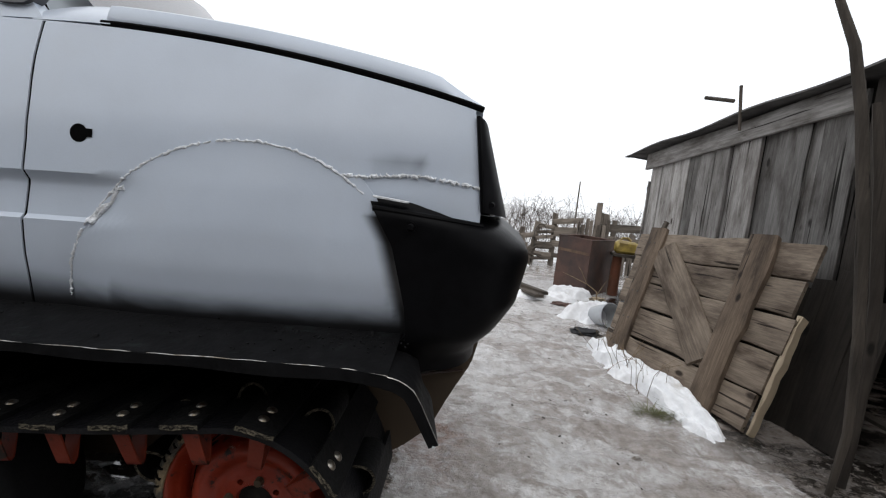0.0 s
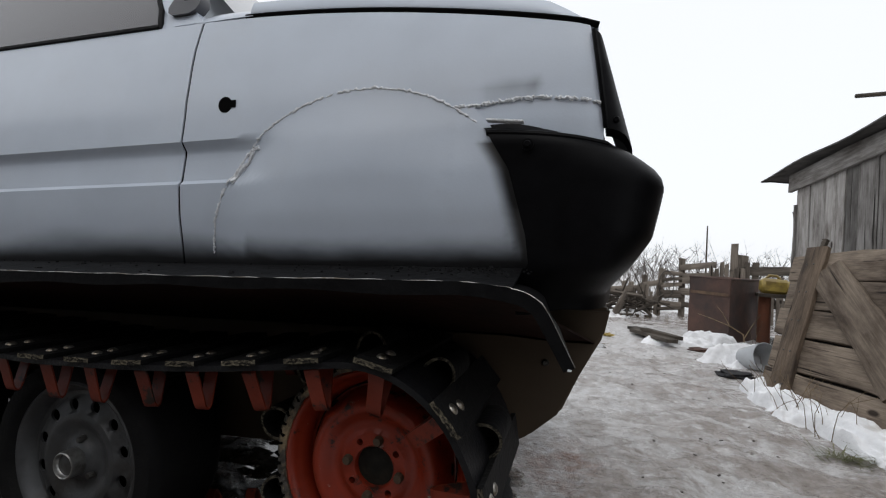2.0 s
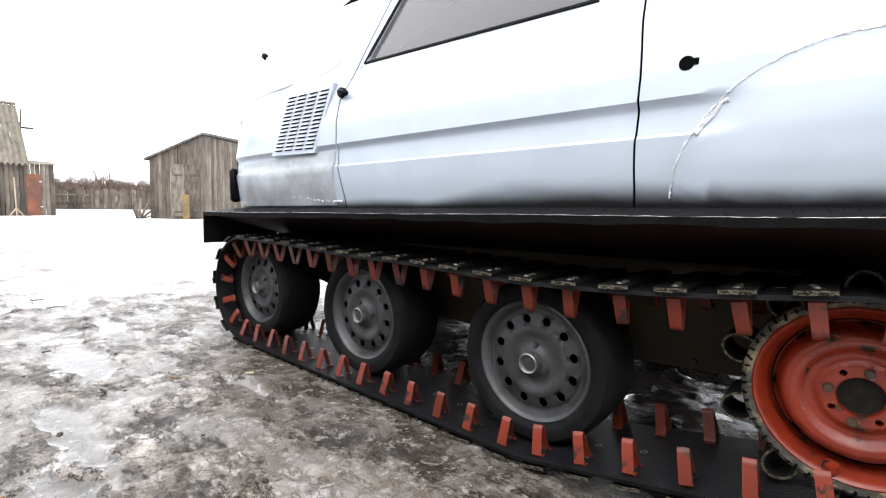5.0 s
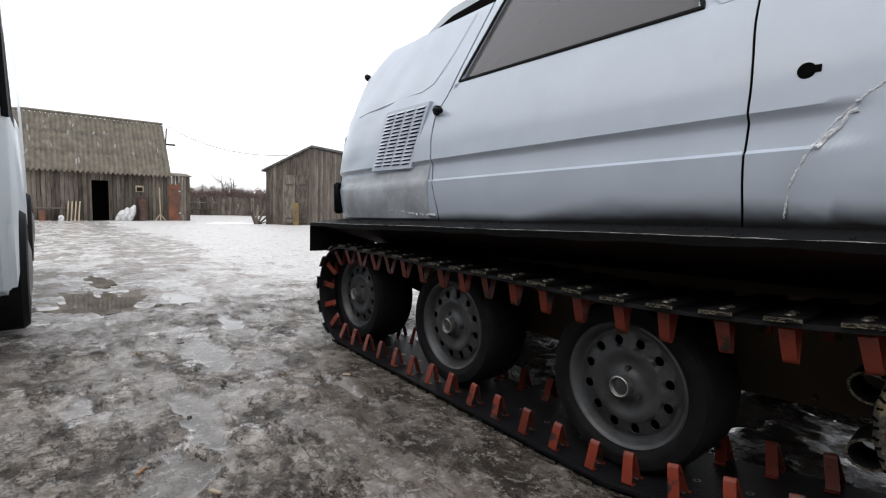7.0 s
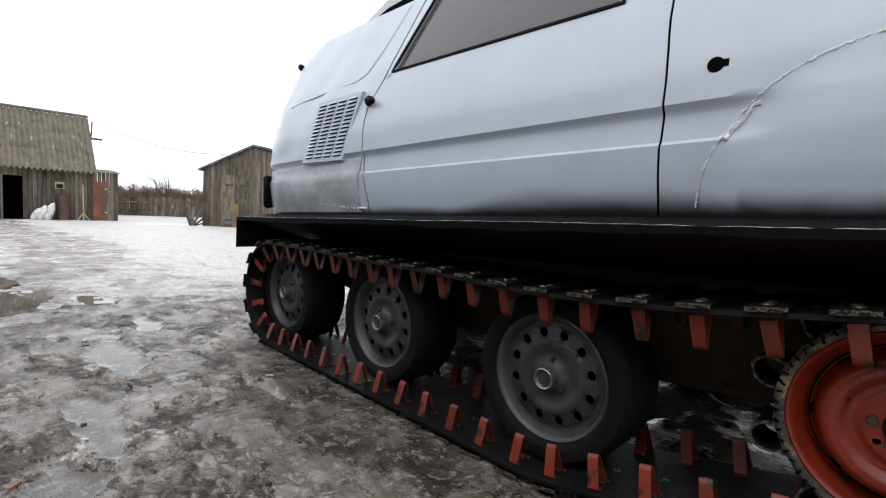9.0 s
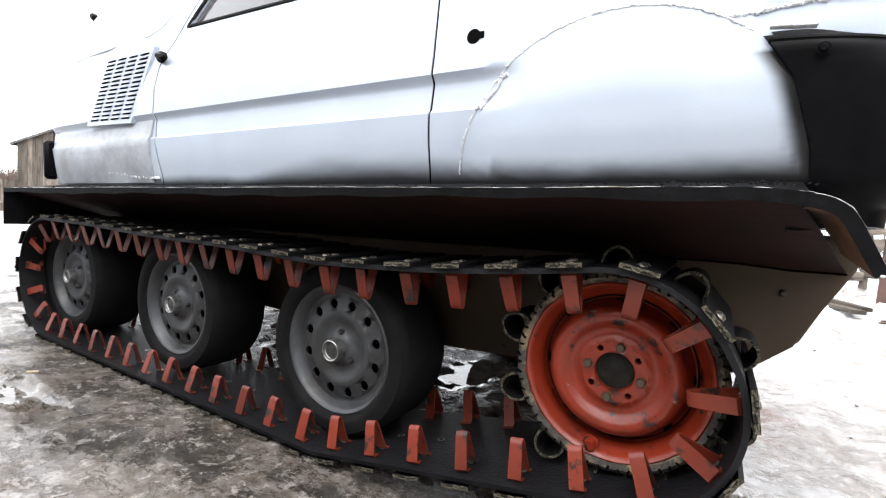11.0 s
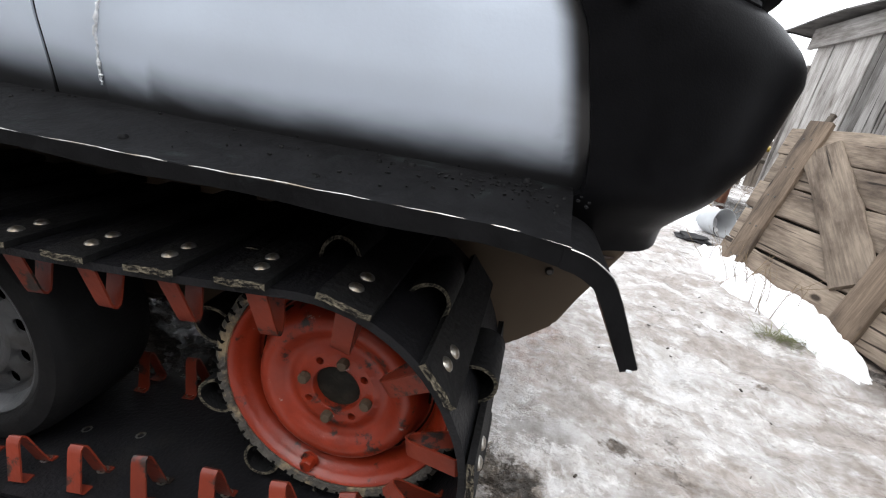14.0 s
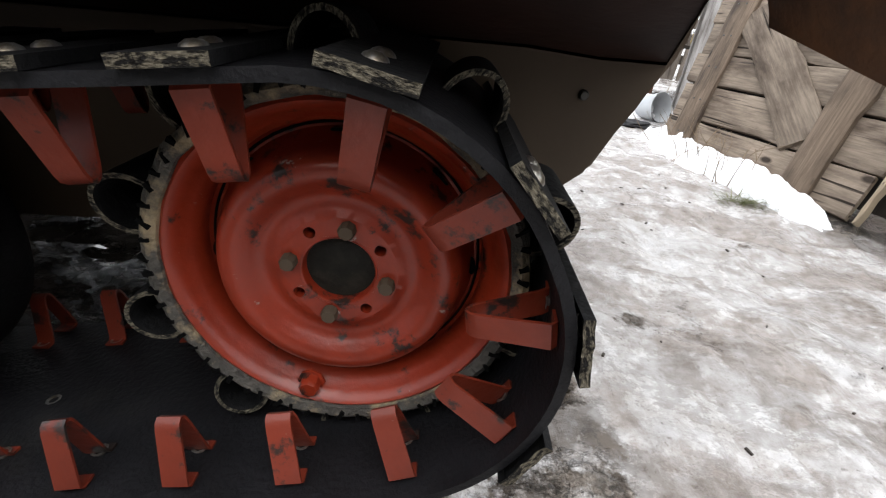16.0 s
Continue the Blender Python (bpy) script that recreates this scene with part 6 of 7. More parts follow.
def twig_bm(x, y, n, height, spread, seed, r=0.0022):
    bm = bmesh.new()
    q = random.Random(seed)
    for _ in range(n):
        px, py = x + q.gauss(0, spread * 0.5), y + q.gauss(0, spread * 0.5)
        z = ground_z(px, py)
        pts = [Vector((px, py, z))]
        d = Vector((q.gauss(0, 0.35), q.gauss(0, 0.35), 1)).normalized()
        for k in range(5):
            d = (d + Vector((q.gauss(0, 0.22), q.gauss(0, 0.22), q.gauss(-0.03, 0.15)))).normalized()
            pts.append(pts[-1] + d * height * q.uniform(0.12, 0.26))
        tube_into(bm, pts, [r * (1 - 0.15 * k) for k in range(6)], 5)
        if q.random() < 0.6:
            b = pts[3]
            tube_into(bm, [b, b + Vector((q.gauss(0, 0.5), q.gauss(0, 0.5), 0.5)) * height * 0.35], r * 0.6, 4)
    return bm


for k, (x, y, n, h, sp) in enumerate(((1.45, 2.16, 9, 0.34, 0.10), (1.50, 1.83, 8, 0.28, 0.10), (1.40, 2.45, 6, 0.26, 0.08), (1.89, 3.84, 5, 0.45, 0.08))):
    solo("dry_weeds", twig_bm(x, y, n, h, sp, 60 + k), M["twig"], "thin dry weed stalks standing in snow", "weeds", "dry weeds", "stuff")


def grass_bm(x, y, n, r, seed):
    bm = bmesh.new()
    q = random.Random(seed)
    for _ in range(n):
        a = q.uniform(0, math.tau)
        L = q.uniform(0.04, 0.13)
        p = Vector((x + q.gauss(0, r), y + q.gauss(0, r * 0.7), 0))
        p.z = ground_z(p.x, p.y)
        d = Vector((math.cos(a), math.sin(a), q.uniform(0.08, 0.5))).normalized()
        side_v = d.cross(Vector((0, 0, 1))).normalized() * 0.0014
        e = p + d * L * 0.6
        t = p + d * L + Vector((0, 0, -0.012))
        bm.faces.new([bm.verts.new(c) for c in (p - side_v, p + side_v, e + side_v, e - side_v)])
        bm.faces.new([bm.verts.new(c) for c in (e - side_v, e + side_v, t)])
    return bm


solo("grass_tuft", grass_bm(1.45, 1.56, 150, 0.05, 5), M["grass"], "flattened tuft of dead green grass on ice", "grass", "grass tufts", "stuff")
solo("grass_tuft", grass_bm(1.54, 1.52, 50, 0.05, 6), M["grass"], "flattened tuft of dead green grass on ice", "grass", "grass tufts", "stuff")


def scatter(n, seed):
    """Small chips, straw and grit frozen into the ice."""
    bm = bmesh.new()
    q = random.Random(seed)
    for _ in range(n):
        x, y = q.uniform(-2.4, 1.4), q.uniform(-1.0, 5.5)
        if -2.4 < x < 0.3 and -0.2 < y < 1.6:
            continue
        z = ground_z(x, y)
        L = q.uniform(0.004, 0.016)
        w = L * q.uniform(0.15, 0.6)
        box_into(bm, (L, w, 0.004), Matrix.Translation((x, y, z + 0.002)) @ pose(0, 0, 0, q.uniform(-15, 15), q.uniform(-15, 15), q.uniform(0, 180)))
    return bm


solo("grit_on_ice", scatter(260, 4), M["dark_wood"], "scattered dark wood chips and grit on the ice", "litter", "", "stuff", smooth=False)

for k, (x, y, a, mat, nm, lb) in enumerate(((-1.22, -0.93, 40, "pale_wood", "wood_chip", "pale tan wood chip lying on wet mud"), (-1.95, -0.72, 10, "dark_wood", "bark_chip", "dark bark chip lying on wet mud"), (-1.75, -0.30, 70, "pale_wood", "wood_chip", "pale tan wood chip lying on wet mud"), (-2.6, -0.75, 100, "dark_wood", "bark_chip", "dark bark chip lying on wet mud"))):
    solo(nm, box((0.032, 0.009, 0.007), Matrix.Translation((x, y, ground_z(x, y) + 0.004)) @ pose(0, 0, 0, 0, 6, a), 0.002, 0.001, random.Random(k)), M[mat], lb, "wood chip", "chips on the mud")

# ---------------------------------------------------------------- the rusty tank, the bench and the fence
M["pale_rust"] = material("ochre_rust_band", (0.12, 0.075, 0.045), 0.8, vary=0.35, scale=9, second=(0.08, 0.04, 0.028), second_scale=6)
known = set(bpy.data.objects)
tank = thing("rusty_tank", "rusty rectangular sheet-iron tank standing in snow", "tank")
ta, tb, tc_, td = Vector((0.59, 5.80, 0)), Vector((0.935, 5.40, 0)), Vector((1.22, 5.95, 0)), Vector((0.87, 6.35, 0))
for nm, a, b in (("front_plate", ta, tb), ("side_plate", tb, tc_), ("back_plate", tc_, td), ("end_plate", td, ta)):
    d = (b - a).normalized()
    bm = sheet(lambda u, v: a.lerp(b, u) + Vector((0, 0, -0.04 + 0.65 * v)) + Vector((d.y, -d.x, 0)) * 0.004 * math.sin(9 * u + 5 * v), steps(0, 1, 8), steps(0, 1, 8), Vector((-d.y, d.x, 0)) * 0.006)
    part(nm, bm, M["tank"], tank, "rusty iron plate")
part("rim", tube([p + Vector((0, 0, 0.61)) for p in (ta, tb, tc_, td)], 0.010, 6, True), M["tank"], tank, "rolled rusty rim")
part("seam", tube([tb + Vector((0, -0.004, z)) for z in (-0.03, 0.60)], 0.006, 6), M["tank"], tank)
part("pale_stripe", sheet(lambda u, v: ta.lerp(tb, 0.03 + 0.94 * u) + Vector((-0.002, -0.010, 0.44 + 0.03 * v)), steps(0, 1, 6), steps(0, 1, 2)), M["pale_rust"], tank, "paler rust band")

bench = thing("plank_bench", "dark plank bench on logs beside the tank", "bench")
for k in range(3):
    bm, m = place_board((1.19, 5.70 + 0.12 * k, 0.47), (1.95, 5.66 + 0.12 * k, 0.47), 0.115, 0.03, (0, 0, -1), 300 + k)
    part("top_board", bm, M["dark_wood"], bench, m=m)
for x in (1.26, 1.82):
    part("leg", tube([(x, 5.78, -0.03), (x, 5.78, 0.455)], [0.06, 0.055], 10), M["rust_door"], bench, "reddish brown log leg")
jug = thing("jerrycan", "dirty yellow plastic jerrycan lying on the bench", "jerrycan")
part("body", box((0.24, 0.13, 0.15), Matrix.Translation((1.33, 5.78, 0.56)) @ pose(0, 0, 0, 0, 3, 8), 0.03), M["yellow"], jug)
part("handle", tube([(1.26, 5.78, 0.63), (1.29, 5.78, 0.665), (1.35, 5.78, 0.665), (1.38, 5.78, 0.635)], 0.014, 8), M["yellow"], jug)
part("neck", tube([(1.445, 5.80, 0.59), (1.50, 5.81, 0.59)], 0.028, 10), M["yellow"], jug)
jug2 = thing("jerrycan", "small pale yellow can standing on the bench", "jerrycan")
part("body", box((0.10, 0.10, 0.12), Matrix.Translation((1.58, 5.78, 0.545)), 0.02), M["yellow"], jug2)

fence = thing("old_fence", "crooked grey fence of posts, rails and odd boards", "fence")
q = random.Random(21)


def fence_y(x):
    return 7.75 + 0.12 * x


def stake(x, h, w, t=0.06, lean=0.0, name="post", dy=0.0, low=-0.05):
    a = Vector((x - lean, fence_y(x) + dy, low))
    bm, m = place_board(a, Vector((x, fence_y(x) + dy + q.uniform(-0.02, 0.02), h)), w, t, (0, 1, 0), int(1000 * (x + 3)) + int(50 * h))
    part(name, bm, M["fence_wood"], fence, "grey split post" if name == "post" else "", m=m)


def slat(x0, z0, x1, z1, w, dy=-0.05):
    bm, m = place_board(Vector((x0, fence_y(x0) + dy, z0)), Vector((x1, fence_y(x1) + dy, z1)), w, 0.025, (0, 1, 0), int(900 * (x0 + 3)) + int(97 * z0))
    part("rail", bm, M["fence_wood"], fence, m=m)


M["fence_wood"] = wood_material("weathered_fence_wood", (0.20, 0.172, 0.145), (0.06, 0.05, 0.042), "z", 0.35)
for x, h, w, lean in ((-1.5, 0.5, 0.07, 0.0), (-0.95, 0.52, 0.07, 0.03), (-0.62, 0.45, 0.06, 0.0), (-0.28, 0.46, 0.055, 0.0), (-0.18, 0.46, 0.07, 0.0), (0.005, 0.57, 0.075, 0.0), (0.235, 0.68, 0.09, 0.055), (0.487, 0.84, 0.085, -0.02), (1.14, 1.08, 0.085, 0.0), (1.245, 0.92, 0.13, 0.0), (1.40, 0.83, 0.075, 0.0), (1.85, 0.85, 0.08, 0.0), (2.4, 0.8, 0.08, 0.0)):
    stake(x, h, w, 0.07, lean)
for k in range(7):
    z = 0.10 + 0.085 * k
    slat(0.19 + 0.01 * k, z + q.uniform(-0.02, 0.02), 0.50, z + q.uniform(-0.02, 0.03), q.uniform(0.045, 0.075))
slat(0.47, 0.70, 0.92, 0.77, 0.085)
slat(0.50, 0.55, 0.90, 0.585, 0.15)
slat(0.49, 0.36, 0.95, 0.38, 0.10)
slat(0.49, 0.18, 0.95, 0.16, 0.07)
for k in range(8):
    stake(0.86 + 0.062 * k + q.uniform(-0.01, 0.01), q.uniform(0.68, 0.83), 0.055, 0.02, q.uniform(-0.02, 0.02), "board", -0.08)
slat(1.18, 0.70, 1.80, 0.73, 0.12)
slat(1.70, 0.73, 2.45, 0.70, 0.12)
slat(1.18, 0.50, 2.45, 0.52, 0.14)
slat(1.18, 0.28, 2.45, 0.26, 0.12)
for k in range(9):
    stake(1.32 + 0.12 * k, q.uniform(0.45, 0.66), 0.085, 0.02, q.uniform(-0.03, 0.03), "board", -0.09)
slat(-1.5, 0.36, -0.6, 0.34, 0.09)
slat(-0.7, 0.30, 0.03, 0.38, 0.09)
slat(-0.3, 0.18, 0.22, 0.22, 0.10)
slat(0.0, 0.42, 0.24, 0.48, 0.08)
for k in range(6):
    stake(-0.12 + 0.055 * k, q.uniform(0.28, 0.46), 0.045, 0.02, q.uniform(-0.03, 0.03), "board", -0.06)
solo("thin_pole", tube([(0.87, 10.15, -0.05), (0.86, 10.15, 1.51)], [0.022, 0.012], 7), M["dark_wood"], "thin tall grey pole standing behind the fence", "pole")
solo("wire_coil", tube([(0.30 + 0.10 * math.cos(0.5 * k), 7.66 + 0.002 * k, 0.45 + 0.20 * math.sin(0.5 * k)) for k in range(40)], 0.004, 5), M["dark_steel"], "loose coil of rusty wire hung on the fence", "wire coil")

# heap of branches and scrap boards before the fence
hb = bmesh.new()
q = random.Random(77)
for _ in range(90):
    a = Vector((q.uniform(-1.2, 0.10), q.uniform(7.0, 7.55), q.uniform(0.0, 0.28)))
    d = Vector((q.gauss(0, 1), q.gauss(0, 0.4), q.gauss(0, 0.35))).normalized() * q.uniform(0.2, 0.5)
    b = a + d
    b.z = max(0.02, b.z)
    tube_into(hb, [a, (a + b) / 2 + Vector((0, 0, q.uniform(-0.03, 0.05))), b], q.uniform(0.008, 0.026), 6)
solo("branch_heap", hb, M["dark_wood"], "heap of dark branches and scrap wood by the fence", "branch heap", "", "stuff")
for k, (a, b, w) in enumerate((((-0.62, 7.05, 0.33), (0.02, 7.15, 0.27), 0.10), ((-0.9, 6.95, 0.10), (-0.45, 7.2, 0.36), 0.09), ((-0.30, 7.0, 0.02), (-0.16, 7.1, 0.34), 0.11))):
    bm, m = place_board(a, b, w, 0.025, (0, 0.6, 1), 860 + k)
    solo("scrap_board", bm, M["fence_wood"], "grey scrap board lying on the branch heap", "board", "scrap boards", m=m)
# rotten boards lying in the slush
for k, (a, b, w) in enumerate((((0.10, 5.30, 0.035), (0.47, 4.72, 0.045), 0.10), ((0.06, 5.55, 0.03), (0.36, 5.05, 0.04), 0.11), ((0.20, 5.15, 0.075), (0.52, 4.85, 0.06), 0.07))):
    bm, m = place_board(a, b, w, 0.03, (0, 0, 1), 880 + k)
    solo("rotten_board", bm, M["dark_wood"], "dark rotten board lying in slush", "board", "rotten boards", m=m)
solo("dry_straw", twig_bm(0.1, 6.9, 60, 0.10, 0.55, 99, 0.0018), M["twig"], "flattened dry straw below the fence", "straw", "", "stuff")
bm = tube([(1.02, 4.75, 0.02), (1.0, 4.8, 0.16), (0.9, 4.8, 0.22), (0.76, 4.8, 0.27), (0.66, 4.82, 0.30)], [0.007, 0.006, 0.005, 0.004, 0.002], 6)
tube_into(bm, [(0.9, 4.8, 0.22), (0.84, 4.82, 0.33), (0.80, 4.83, 0.38)], [0.004, 0.003, 0.0015], 5)
tube_into(bm, [(1.0, 4.78, 0.12), (1.06, 4.8, 0.24), (1.12, 4.82, 0.34)], [0.005, 0.003, 0.0015], 5)
solo("bare_twig", bm, M["twig"], "bare forked twig standing in the snow", "twig")


def brush_bm(x0, x1, y0, y1, n, h, seed, base, r=0.012):
    """Bare shrubs: stems that fork twice, thinning upwards."""
    bm = bmesh.new()
    q = random.Random(seed)
    for _ in range(n):
        x, y = q.uniform(x0, x1), q.uniform(y0, y1)
        H = h * q.uniform(0.6, 1.2)
        p = Vector((x, y, base))
        d = Vector((q.gauss(0, 0.25), q.gauss(0, 0.25), 1)).normalized()
        tip = p + d * H * 0.6
        tube_into(bm, [p, (p + tip) / 2 + Vector((q.gauss(0, 0.03), 0, 0)) * H, tip], [r, r * 0.7, r * 0.5], 4, cap=False)
        for k in range(4):
            b = p.lerp(tip, q.uniform(0.35, 1.0))
            e = b + Vector((q.gauss(0, 0.45), q.gauss(0, 0.45), q.uniform(0.4, 1))) * H * 0.35
            tube_into(bm, [b, e], [r * 0.5, r * 0.2], 3, cap=False)
            for _ in range(3):
                c = b.lerp(e, q.uniform(0.4, 1))
                tube_into(bm, [c, c + Vector((q.gauss(0, 0.5), q.gauss(0, 0.5), q.uniform(0.2, 0.9))) * H * 0.16], [r * 0.28, r * 0.12], 3, cap=False)
    return bm


solo("bare_shrubs", brush_bm(-3, 3.8, 11, 13.5, 190, 1.3, 9, 0.0, 0.010), M["brush"], "bare leafless shrubs behind the fence", "shrubs", "", "stuff")

settle(known, pose(2.042, 5.209, 0, 0, 0, -11.2) @ Matrix.Scale(1.073, 4) @ Matrix.Translation((-1.025, -5.875, 0)))

# ---------------------------------------------------------------- across the yard: barn, shed, board fence, wood
known = set(bpy.data.objects)
BX, BASE, EAVE, RIDGE = -31.3, -1.56, 0.82, 3.63
barn = thing("plank_barn", "long grey plank barn under a mossy corrugated roof", "barn")
BY0, BY1 = -9.0, 4.08
q = random.Random(5)
y = BY0
k = 0
plank_cache = [finish(plank_bm(2.42, 0.185, 0.03, 500 + j), "plank", M["far_wood"]) for j in range(6)]
while y < BY1:
    w = 0.20
    mid = y + w / 2
    if not (0.20 < mid < 1.08):
        ob = part("plank", plank_cache[k % 6], None, barn, m=pose(BX, mid, BASE, 0, 0, 90))
    else:
        bm = plank_bm(0.42, 0.185, 0.03, k)
        part("plank", bm, M["far_wood"], barn, m=pose(BX, mid, BASE + 1.98, 0, 0, 90))
    y += w
    k += 1
# black faces put the doorway's inner shade into colour
part("doorway", box((0.04, 1.3, 2.4), Matrix.Translation((BX - 1.5, 0.64, BASE + 1.1))), M["unlit_black"], barn, "black sheet standing in for the unlit doorway")
for yy in (0.17, 1.10):
    part("doorway_side", box((1.5, 0.03, 2.4), Matrix.Translation((BX - 0.8, yy, BASE + 1.1))), M["unlit_black"], barn)
part("doorway_top", box((1.5, 0.95, 0.44), Matrix.Translation((BX - 0.8, 0.64, BASE + 2.2))), M["unlit_black"], barn)
part("doorway_floor", box((1.5, 0.95, 0.03), Matrix.Translation((BX - 0.8, 0.64, BASE + 0.02))), M["unlit_black"], barn)
# dark sheets in place of the shade behind the barn planks
part("barn_lining", box((0.03, 0.18 - BY0, 2.4), Matrix.Translation((BX - 0.05, (BY0 + 0.18) / 2, BASE + 1.2))), M["dark"], barn)
part("barn_lining", box((0.03, BY1 - 1.1, 2.4), Matrix.Translation((BX - 0.05, (BY1 + 1.1) / 2, BASE + 1.2))), M["dark"], barn)
for yy in (0.16, 1.10):
    part("door_post", box((0.10, 0.10, 2.05), Matrix.Translation((BX + 0.04, yy, BASE + 1.0)), 0.005), M["far_wood"], barn)


def barn_roof(u, v):
    y = BY0 - 0.2 + (BY1 - BY0 + 0.3) * u
    return Vector((BX + 0.45 - 2.4 * v, y, EAVE - 0.02 + (RIDGE - EAVE) * v + 0.06 * math.sin(y * 27)))


n_w = int((BY1 - BY0 + 0.3) * 27 / math.tau * 6)
part("roof", sheet(barn_roof, steps(0, 1, n_w), steps(0, 1, 8), (0, 0, -0.03)), M["slate"], barn, "mossy corrugated roof sheets with pale patches")
part("ridge_cap", tube([(BX - 1.95, BY0 - 0.2, RIDGE + 0.02), (BX - 1.95, BY1 + 0.1, RIDGE + 0.02)], 0.07, 8), M["slate"], barn)
for k in range(1, 3):
    # dark strips that paint the shadow where roof sheets overlap
    part("sheet_lap", sheet(lambda u, v: barn_roof(u, k / 3 - 0.004 + 0.008 * v) + Vector((0.012, 0, 0.012)), steps(0, 1, n_w), steps(0, 1, 1)), M["felt"], barn, "dark strip painted as the shadow at a sheet lap")
q = random.Random(8)
for k in range(26):
    u, v = q.uniform(0.45, 0.99), q.uniform(0.05, 0.95)
    du, dv = q.uniform(0.004, 0.010), q.uniform(0.03, 0.10)
    part("roof_patch", sheet(lambda a, b: barn_roof(u + du * (a - 0.5) * (1 - 0.7 * abs(b - 0.5)), v + dv * (b - 0.5)) + Vector((0.01, 0, 0.01)), steps(0, 1, 5), steps(0, 1, 5)), M["lichen"], barn, "pale weathered patch")
part("gable_wall", box((2.0, 0.05, 3.4), Matrix.Translation((BX - 1.0, BY1 - 0.02, BASE + 1.2))), M["far_wood"], barn)
part("small_window", box((0.06, 0.42, 0.32), Matrix.Translation((BX + 0.05, 2.55, BASE + 1.65)), 0.01), M["pale_wood"], barn, "small boarded window frame")
part("window_pane", box((0.02, 0.30, 0.20), Matrix.Translation((BX + 0.085, 2.55, BASE + 1.62))), M["dark"], barn)
annex = thing("barn_annex", "small plank annex with a rust-red iron door at the barn's end", "annex")
for k in range(6):
    part("plank", plank_cache[k % 6], None, annex, m=pose(BX + 0.02, BY1 + 0.1 + 0.2 * k, BASE, 0, 0, 90))
part("iron_door", box((0.05, 0.62, 1.90), Matrix.Translation((BX + 0.06, BY1 + 0.30, BASE + 0.98)), 0.01), M["rust_door"], annex, "rust-red iron door")
for z in (0.45, 1.6):
    part("hinge", box((0.03, 0.12, 0.05), Matrix.Translation((BX + 0.10, BY1 + 0.60, BASE + z)), 0.005), M["bucket"], annex)
part("annex_roof", box((1.6, 1.35, 0.05), Matrix.Translation((BX - 0.6, BY1 + 0.62, EAVE + 0.10)) @ pose(0, 0, 0, 0, 6, 0), 0.005), M["slate"], annex)
part("annex_side", box((1.4, 0.04, 2.4), Matrix.Translation((BX - 0.7, BY1 + 1.20, BASE + 1.2))), M["far_wood"], annex)
# what leans along the barn
for k, (yy, s) in enumerate(((1.75, 0.9), (2.05, 1.05), (1.50, 0.75))):
    bm = bmesh.new()
    bmesh.ops.create_icosphere(bm, subdivisions=3, radius=1)
    for v in bm.verts:
        kk = 1 + 0.22 * noise.noise(v.co * 2 + Vector((k * 4, 0, 0)))
        v.co = Vector((v.co.x * 0.20 * kk, v.co.y * 0.20 * kk + 0.15 * v.co.z, v.co.z * 0.42 * s * kk))
    solo("sack", bm, M["sack"], "full white woven sack leaning on the barn", "sack", "sacks by the barn", m=Matrix.Translation((BX + 0.45, yy, BASE + 0.36 * s)))
solo("iron_barrel", lathe([(0, 0), (0.24, 0), (0.245, 0.02), (0.235, 0.04), (0.235, 0.9), (0.245, 0.92), (0.245, 1.25), (0.0, 1.25)], 24), M["tank"], "tall rusty iron stove barrel beside the barn", "barrel", m=pose(BX + 0.35, 2.65, BASE, 90, 0, 0))
stand = thing("wooden_stand", "pale wooden cross-footed stand leaning at the barn wall", "stand")
part("upright", beam((BX + 0.45, 3.55, BASE), (BX + 0.30, 3.55, BASE + 1.75), 0.05, 0.05), M["pale_wood"], stand)
for dy in (-0.32, 0.32):
    part("foot", beam((BX + 0.45, 3.55 + dy, BASE + 0.02), (BX + 0.42, 3.55, BASE + 0.40), 0.05, 0.05), M["pale_wood"], stand)
pallet = thing("pallet", "pale slatted pallet leaning on the barn wall", "pallet")
for k in range(4):
    part("slat", beam((BX + 0.5, -0.95 + 0.17 * k, BASE + 0.02), (BX + 0.12, -0.85 + 0.17 * k, BASE + 0.95), 0.07, 0.03), M["pale_wood"], pallet)
wb = thing("wall_bench", "rough plank bench along the barn wall", "bench")
part("seat", box((0.4, 1.5, 0.06), Matrix.Translation((BX + 0.4, -1.7, BASE + 0.62)), 0.01), M["far_wood"], wb)
part("leg", box((0.3, 0.08, 0.62), Matrix.Translation((BX + 0.4, -1.2, BASE + 0.31)), 0.01), M["far_wood"], wb)
solo("red_can", box((0.28, 0.28, 0.55), Matrix.Translation((BX + 0.5, -2.0, BASE + 0.27)), 0.05), M["rust_door"], "dull red can standing under the bench", "can")
solo("white_can", box((0.25, 0.25, 0.30), Matrix.Translation((BX + 0.6, -1.2, BASE + 0.15)), 0.06), M["sack"], "white plastic can standing by the bench", "can")
wire_pole = thing("wire_post", "dark post with insulator at the barn's gable", "post")
part("pole", tube([(BX - 1.6, BY1 + 0.15, 2.0), (BX - 1.55, BY1 + 0.25, 3.40)], 0.04, 7), M["dark_wood"], wire_pole)
part("arm", tube([(BX - 1.6, BY1 + 0.1, 2.55), (BX - 1.55, BY1 + 0.75, 2.55)], 0.05, 7), M["dark_wood"], wire_pole)
settle(known, Matrix.Translation((1.3, 0.113, 0.638)) @ Matrix.Diagonal((1, 0.88, 1.05, 1)))
wp0, wp1 = Vector((-31.55, 3.95, 4.35)), Vector((-20.9, 6.9, 2.45))
